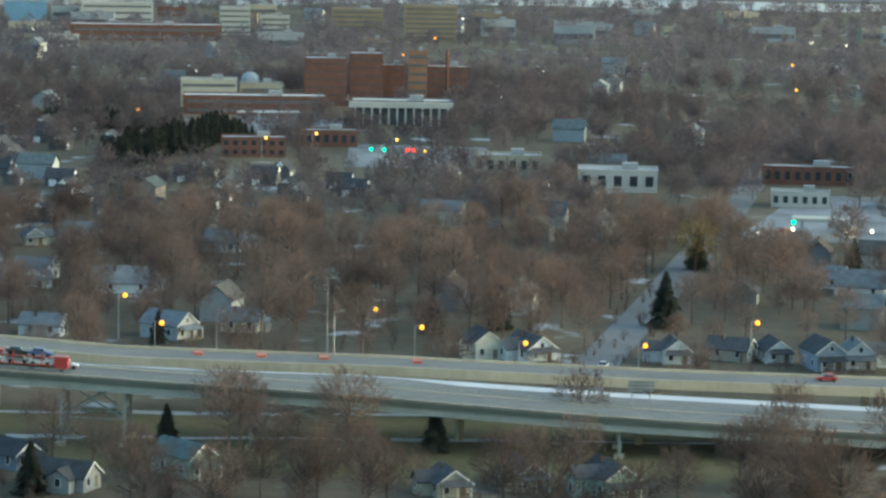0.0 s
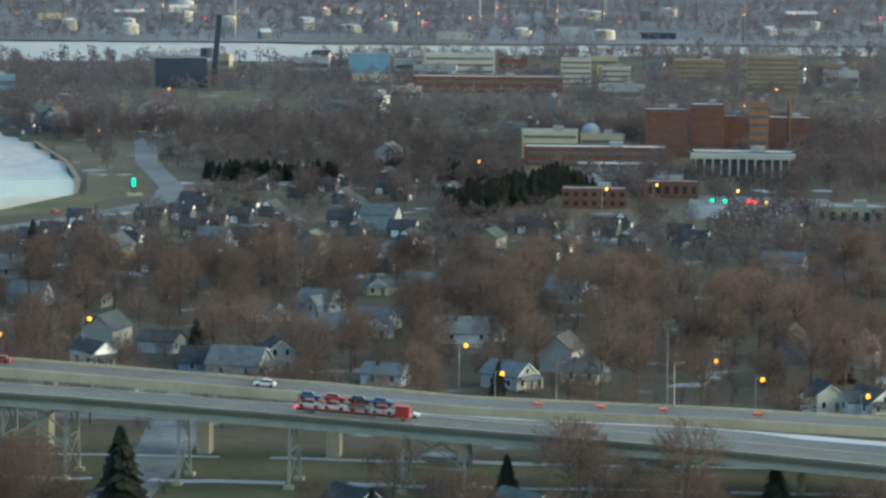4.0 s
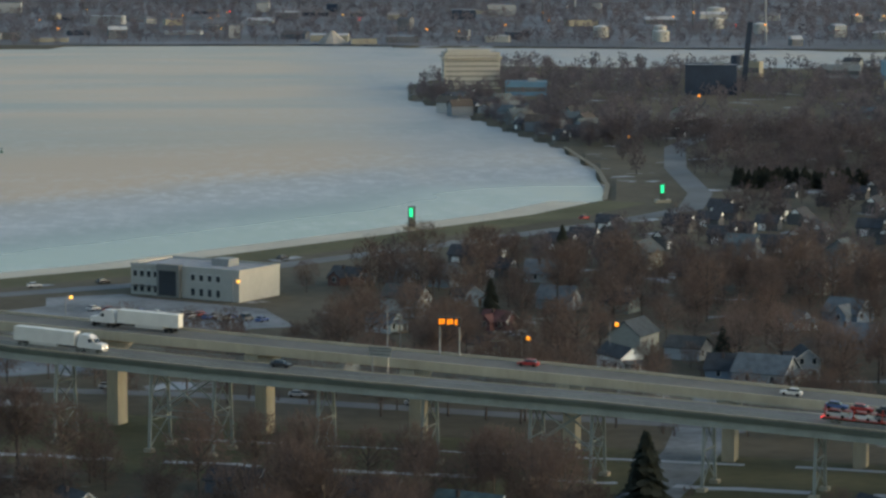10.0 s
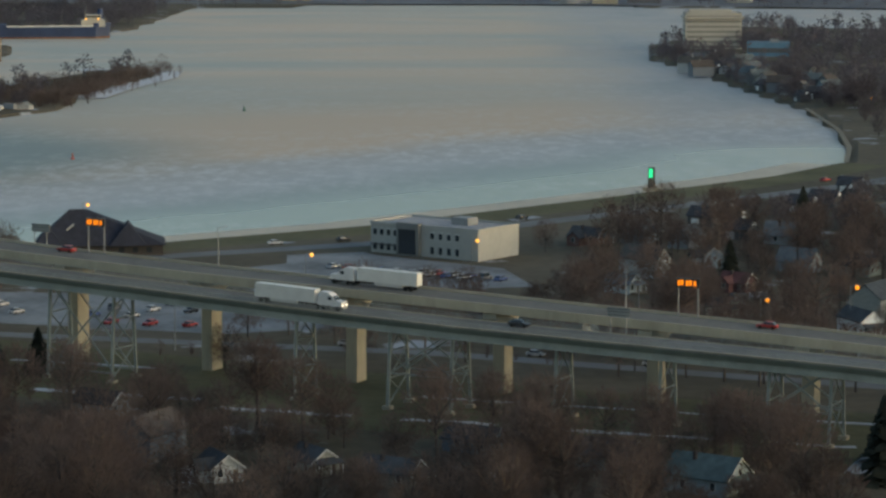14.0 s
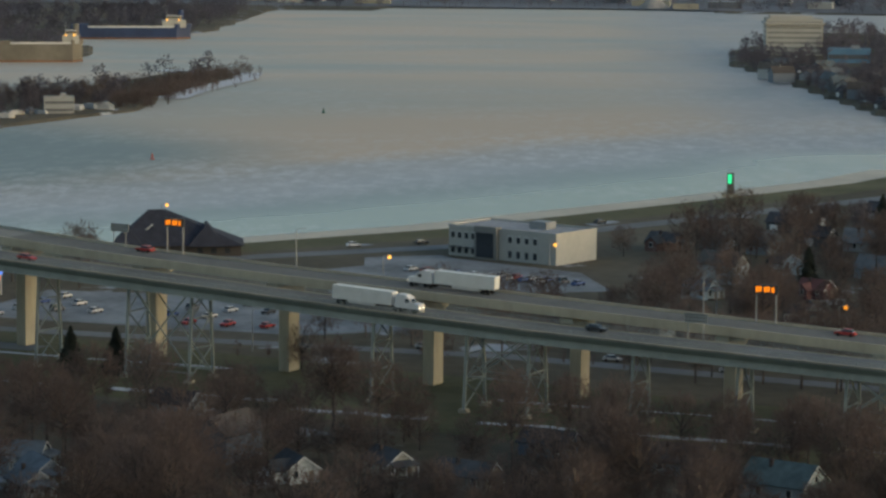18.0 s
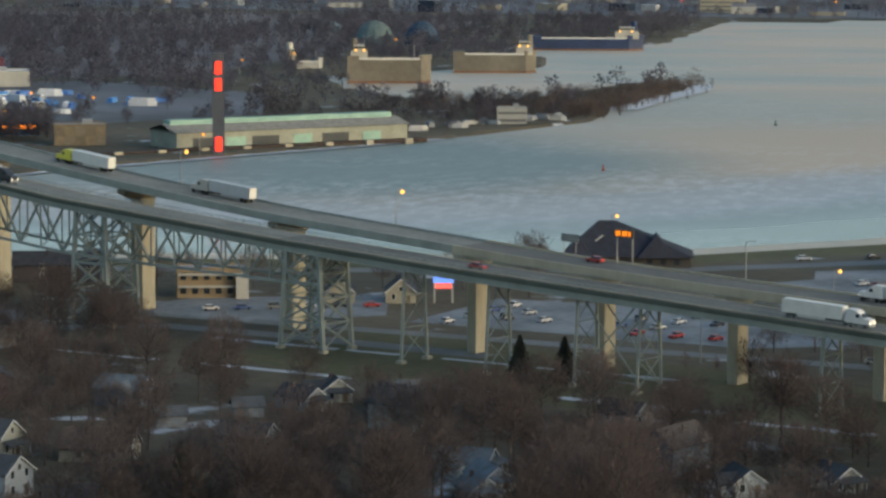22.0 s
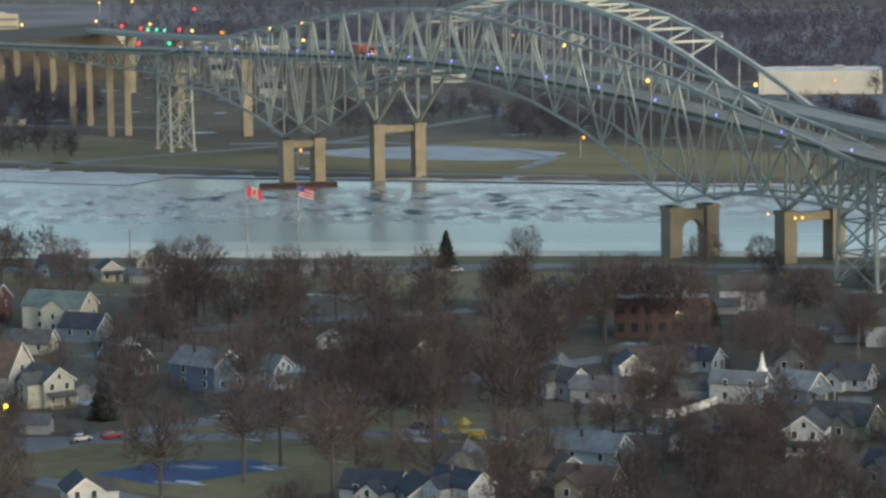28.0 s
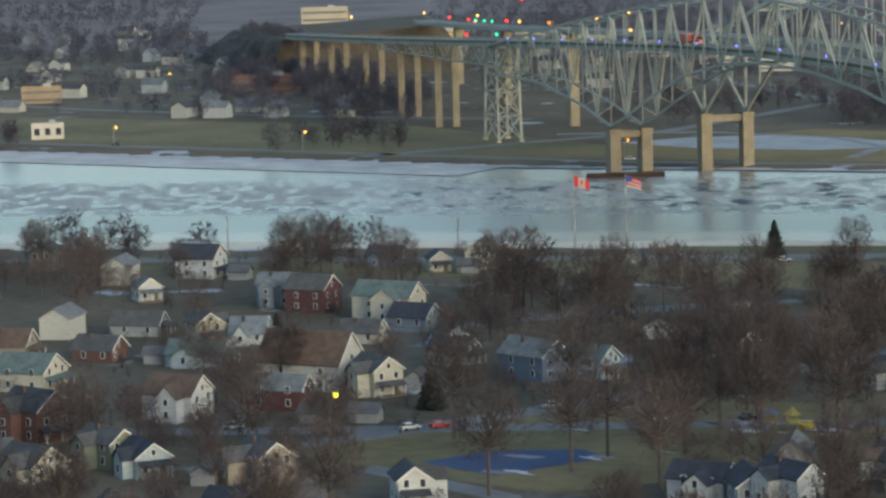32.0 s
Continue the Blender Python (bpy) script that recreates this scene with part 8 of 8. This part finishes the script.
lots(-1700, -850, 1420, 2000, radians(15), lambda x, y: True, 0.05, kinds=range(10, 14))


def scatter(d0, d1, cell, keep, rule):
    """Jittered places in the seen wedge between two distances."""
    out = []
    n = int(d1 / cell) + 2
    xs = np.arange(-n, n + 1)
    g = [(i * cell, j * cell) for j in range(n + 1) for i in range(-n, n + 1)]
    for x, y in g:
        dist = math.hypot(x, y)
        if not (d0 - cell < dist < d1 + cell):
            continue
        x += rnd.uniform(-0.45, 0.45) * cell
        y += rnd.uniform(-0.45, 0.45) * cell
        if d0 < math.hypot(x, y) < d1 and in_view(x, y) and rnd.random() < keep * rule(x, y):
            out.append((x, y))
    if not out:
        return out
    a = np.array(out)
    ok = river_distance(a[:, 0], a[:, 1]) > 9
    return [p for p, k in zip(out, ok) if k]


BANK_X, BANK_Y = zip(*near_bank)


def wooded(x, y):
    """How thick the trees stand, patch by patch."""
    if old_y(x) - 14 < y < new_y(x) + 30 and x < 380:
        return 0.0
    if -205 < x < 270 and y < old_y(x):
        clear = 590 - 0.335 * x - y
        if clear < 0:
            return 0.012 if x < 60 else 0.05
        if 60 < x < 118:
            return 0.12
        if x > 60:
            return 0.5 if x < 200 else 0.28
        if clear < 14:
            return 0.3
    if x > -900 and (-105 if x > -20 else -60 if x > -430 else -42) < y - float(np.interp(x, BANK_X, BANK_Y)) and y < 1160:
        return 0.008
    if x < -575 and -120 < y - float(np.interp(x, BANK_X, BANK_Y)) < -22:
        return 0.75
    if x < -360 and y - float(np.interp(x, BANK_X, BANK_Y)) > -75:
        return 0.02
    if x < -430 and y - float(np.interp(x, BANK_X, BANK_Y)) > -110:
        return 0.12
    if -480 < x < -360 and y - float(np.interp(x, BANK_X, BANK_Y)) > -125:
        return 0.015
    if x < -250:
        return (0.45 if math.hypot(x, y) < 610 else 0.3) + 0.8 * noise.noise(Vector((x * 0.011, y * 0.011, 3.3)))
    if x > -250 and y < old_y(x):
        return (0.5 if x < -110 else 0.75) + 0.9 * noise.noise(Vector((x * 0.013, y * 0.013, 3.3)))
    return (0.62 if y < 800 else 0.8 if x > 40 else 0.62) + 1.2 * (noise.noise(Vector((x * 0.011, y * 0.011, 3.3)))) + 0.15


def as_arrays(me):
    v = np.empty(len(me.vertices) * 3)
    me.vertices.foreach_get("co", v)
    me.calc_loop_triangles()
    t = np.empty(len(me.loop_triangles) * 3, np.int32)
    me.loop_triangles.foreach_get("vertices", t)
    return v.reshape(-1, 3), t


def crowd(name, which, placed, material, label, kinds=TREES):
    """Many trees past the first few hundred, joined into one mesh."""
    vs, ts, n = [], [], 0
    arrays = [as_arrays(t[which]) for t in kinds]
    for x, y, k, sc, a in placed:
        v, t = arrays[k]
        if kinds is CONIFERS:  # every third bough, broader
            q = v.reshape(-1, 4, 3)[::3].copy()
            q[:, 1], q[:, 3] = q[:, 1] * 1.5 - q[:, 3] * 0.5, q[:, 3] * 1.5 - q[:, 1] * 0.5
            v = q.reshape(-1, 3)
            t = (np.arange(len(q))[:, None] * 4 + [0, 1, 2, 0, 2, 3]).reshape(-1)
        elif which == 1 and kinds is TREES and math.hypot(x, y) > 680:  # fewer, broader twigs far off
            q = v.reshape(-1, 3, 3)
            q = q[np.arange(len(q)) % 6 > 0].copy()
            mid = (q[:, 0] + q[:, 1]) / 2
            q[:, 0], q[:, 1] = mid + (q[:, 0] - mid) * 1.2, mid + (q[:, 1] - mid) * 1.2
            v = q.reshape(-1, 3)
            t = np.arange(len(v))
        c, s = math.cos(a) * sc, math.sin(a) * sc
        vs.append(np.stack([v[:, 0] * c - v[:, 1] * s + x, v[:, 0] * s + v[:, 1] * c + y, v[:, 2] * sc], 1))
        ts.append(t + n)
        n += len(v)
    soup(name, np.concatenate(vs), np.concatenate(ts), material, label)


def soup(name, verts, tris, material, label):
    me = bpy.data.meshes.new(name)
    k = len(tris) // 3
    me.vertices.add(len(verts))
    me.vertices.foreach_set("co", verts.reshape(-1))
    me.loops.add(3 * k)
    me.loops.foreach_set("vertex_index", tris.astype(np.int32))
    me.polygons.add(k)
    me.polygons.foreach_set("loop_start", np.arange(0, 3 * k, 3, dtype=np.int32))
    me.update(calc_edges=True)
    me.materials.append(material)
    tagged(new(name, me), label, "trees", kind="stuff")


garage = house(0, -3900, 0, 4.4, 6.2, 2.4, 1.5, (0.34, 0.35, 0.36), (0.15, 0.15, 0.16), "small detached garage with grey walls", detail=0, group="garages behind the houses", name="garage")
HOUSES.append(garage)
shrubs = []
for bx, by, br in [q for q in BLOCKED if q[0] < 330 and 370 < q[1] < 760 and 4 < q[2] < 9]:
    a = rnd.uniform(0, 6.28)
    for _ in range(2):
        a += rnd.uniform(0.7, 2.2)
        x, y = bx + (br + 1.5) * math.cos(a), by + (br + 1.5) * math.sin(a)
        if free(x, y, -3.0):
            shrubs.append((x, y))
    x, y = bx + 11.5 * math.cos(a + 1.5), by + 11.5 * math.sin(a + 1.5)
    if x < -120 and rnd.random() < 0.2 and free(x, y, 2.5):
        copy_thing(garage, at(x, y, rnd.choice((0.45, 2.02)) + rnd.uniform(-0.1, 0.1)))
        BLOCKED.append((x, y, 4))
stand = []
for x, y in scatter(478, 640, 8.4, 0.95, wooded) + scatter(640, 900, 11, 0.9, wooded):
    if free(x, y, 1.5):
        stand.append((x, y, rnd.randrange(len(TREES)), rnd.uniform(0.65, 1.05), rnd.uniform(0, 6.28)))
stand.sort(key=lambda p: math.hypot(p[0], p[1]))
for x, y, k, s, a in stand[:160]:
    tree(x, y, k, s, a)
rest = stand[160:]
crowd("bare_tree_trunks", 2, rest, BARK, "trunks and limbs of bare street and garden trees")
crowd("bare_tree_crowns", 1, rest, TWIG, "brown twiggy crowns of bare street and garden trees")


def far_wood(name, places, material, sticks, size, label, wide=1.0):
    """Distant trees joined into one crowd of crowns made of loose twigs."""
    gen = np.random.default_rng(7)
    n = len(places)
    if not n:
        return
    base = np.array([(*p, 0.0)[:3] for p in places])
    hgt = gen.uniform(0.6, 1.15, n) * size
    tot = n * sticks
    who = np.repeat(np.arange(n), sticks)
    v = gen.normal(size=(tot, 3))
    v /= np.linalg.norm(v, axis=1)[:, None]
    rad = gen.random(tot)[:, None] ** 0.45
    centre = np.stack([base[who, 0], base[who, 1], base[who, 2] + hgt[who] * 0.56], 1)
    p = centre + v * rad * np.stack([hgt[who] * 0.36, hgt[who] * 0.36, hgt[who] * 0.42], 1)
    e = v * 0.6 + gen.normal(size=(tot, 3)) * 0.6 + [0, 0, 0.25]
    e /= np.linalg.norm(e, axis=1)[:, None]
    s = np.cross(e, gen.normal(size=(tot, 3)))
    s /= np.linalg.norm(s, axis=1)[:, None]
    ln = (hgt[who] * gen.uniform(0.09, 0.18, tot))[:, None]
    w = (hgt[who] * gen.uniform(0.024, 0.05, tot) * wide)[:, None]
    tri = np.stack([p - s * w, p + s * w, p + e * ln], 1)
    trunk = np.stack([np.stack([base[:, 0] - 0.25, base[:, 1], np.zeros(n)], 1), np.stack([base[:, 0] + 0.25, base[:, 1], np.zeros(n)], 1), np.stack([base[:, 0], base[:, 1], hgt * 0.7], 1)], 1)
    tri = np.concatenate([tri, trunk])
    soup(name, tri.reshape(-1, 3), np.arange(3 * len(tri)), material, label)


def wooded_far(x, y):
    if -690 < x < -370 and 1335 + 0.3 * abs(x + 470) < y < 1600 and y < 1560 - 0.3 * (x + 540):
        return 0.02
    if not free(x, y, 2) or (-540 < x < 175 and y < 1230 and -110 < y - float(np.interp(x, BANK_X, BANK_Y))):
        return 0.0
    if -420 < x < -200 and 1300 < y < 1850:
        return 0.3
    if 40 < x < 340 and 890 < y < 1190:
        return 0.38 + 0.8 * noise.noise(Vector((x * 0.012, y * 0.012, 9.1)))
    if x < -650 and y < 1480:
        return 0.25 + 0.9 * noise.noise(Vector((x * 0.012, y * 0.012, 9.1)))
    return 0.8 + 1.2 * noise.noise(Vector((x * 0.009, y * 0.009, 9.1)))


def wooded_town(x, y):
    return wooded_far(x, y) * (0.7 if x > 230 and y > 1640 or x < -850 else 1.0)


far_wood("far_woods", scatter(900, 1500, 11.5, 0.9, wooded_far), MID_HAZE_TWIG, 250, 13, "distant bare woods and street trees", 0.52)
far_wood("far_woods", scatter(1500, 2480, 13, 0.85, wooded_town), HAZE_TWIG, 62, 12, "far bare woods towards the town", 1.3)
far_wood("far_woods", scatter(2480, 4000, 20, 0.95, wooded_far), HAZE_TWIG, 26, 12, "hazy belt of far bare woods", 1.9)
shore = []
for _ in range(190):
    y = rnd.uniform(1430, 1850)
    shore.append((float(np.interp(y, (1421, 1560, 1700, 1829, 1900), (157, 140, 125, 105, 108))) + rnd.uniform(2, 45), y))
far_wood("point_trees", shore, HAZE_TWIG, 120, 8, "bare trees and shrubs among the cottages on the point", 0.8)
far_wood("spit_trees", [(-207 + rnd.gauss(0, 8) + 22 * u, 1430 + 255 * u) for u in (rnd.random() for _ in range(420))], SCRUB, 80, 5.6, "brown scrub and bare trees on the harbour spit", 0.6)
far_wood("spit_trees", [(-205 + rnd.gauss(0, 7) + 22 * u, 1440 + 250 * u) for u in (rnd.random() for _ in range(26))], SCRUB, 90, 10, "taller bare trees on the harbour spit", 0.5)
scrub = [(rnd.uniform(-300, -205), rnd.uniform(1450, 1600)) for _ in range(420)]
dry = river_distance(np.array([p[0] for p in scrub]), np.array([p[1] for p in scrub])) > 4
far_wood("spit_trees", [p for p, k in zip(scrub, dry) if k], SCRUB, 80, 6.2, "brown scrub at the root of the harbour spit", 0.6)
far_wood("garden_shrubs", shrubs, TWIG, 70, 3.4, "low bare shrubs and hedges beside the houses", 0.8)
pines = []
for _ in range(240):
    u = rnd.random()
    pines.append((272 + 68 * u + rnd.uniform(-9, 9), 1052 + 94 * u + rnd.uniform(-12, 26), rnd.randrange(3), rnd.uniform(0.45, 0.72), rnd.uniform(0, 6)))
for _ in range(260):
    u = rnd.random() * 1.3
    pines.append((205 + 95 * u + rnd.uniform(-5, 5), 1206 - 12 * u + rnd.uniform(-8, 12), rnd.randrange(3), rnd.uniform(0.48, 0.6), rnd.uniform(0, 6)))
crowd("pine_belt", 1, pines, NEEDLE, "dense dark belt of pines on a rise by the school", CONIFERS)
slope = []
for _ in range(200):
    x, s = rnd.uniform(-1290, -1080), rnd.uniform(-34, 34)
    p = on_line(old_y, x, s + 6, 0)
    slope.append((p.x, p.y, max(0.0, min(20.0, (-1084 - x) * 0.9, 26 - 0.7 * abs(s)) - 1.5)))
far_wood("embankment_trees", slope, HAZE_TWIG, 130, 9, "bare scrub and trees on the embankment")
grove = []
for _ in range(60):
    p = on_line(old_y, rnd.uniform(-1090, -830), rnd.gauss(-12, 22), 0)
    grove.append((p.x, p.y))
far_wood("park_trees", [q for q in grove if q[1] > 1030], HAZE_TWIG, 230, 19, "bare trees round the far bridge columns", 0.62)
for o in HOUSES:  # the pattern houses themselves stand out of the way
    for c in list(o.children_recursive) + [o]:
        bpy.data.objects.remove(c)
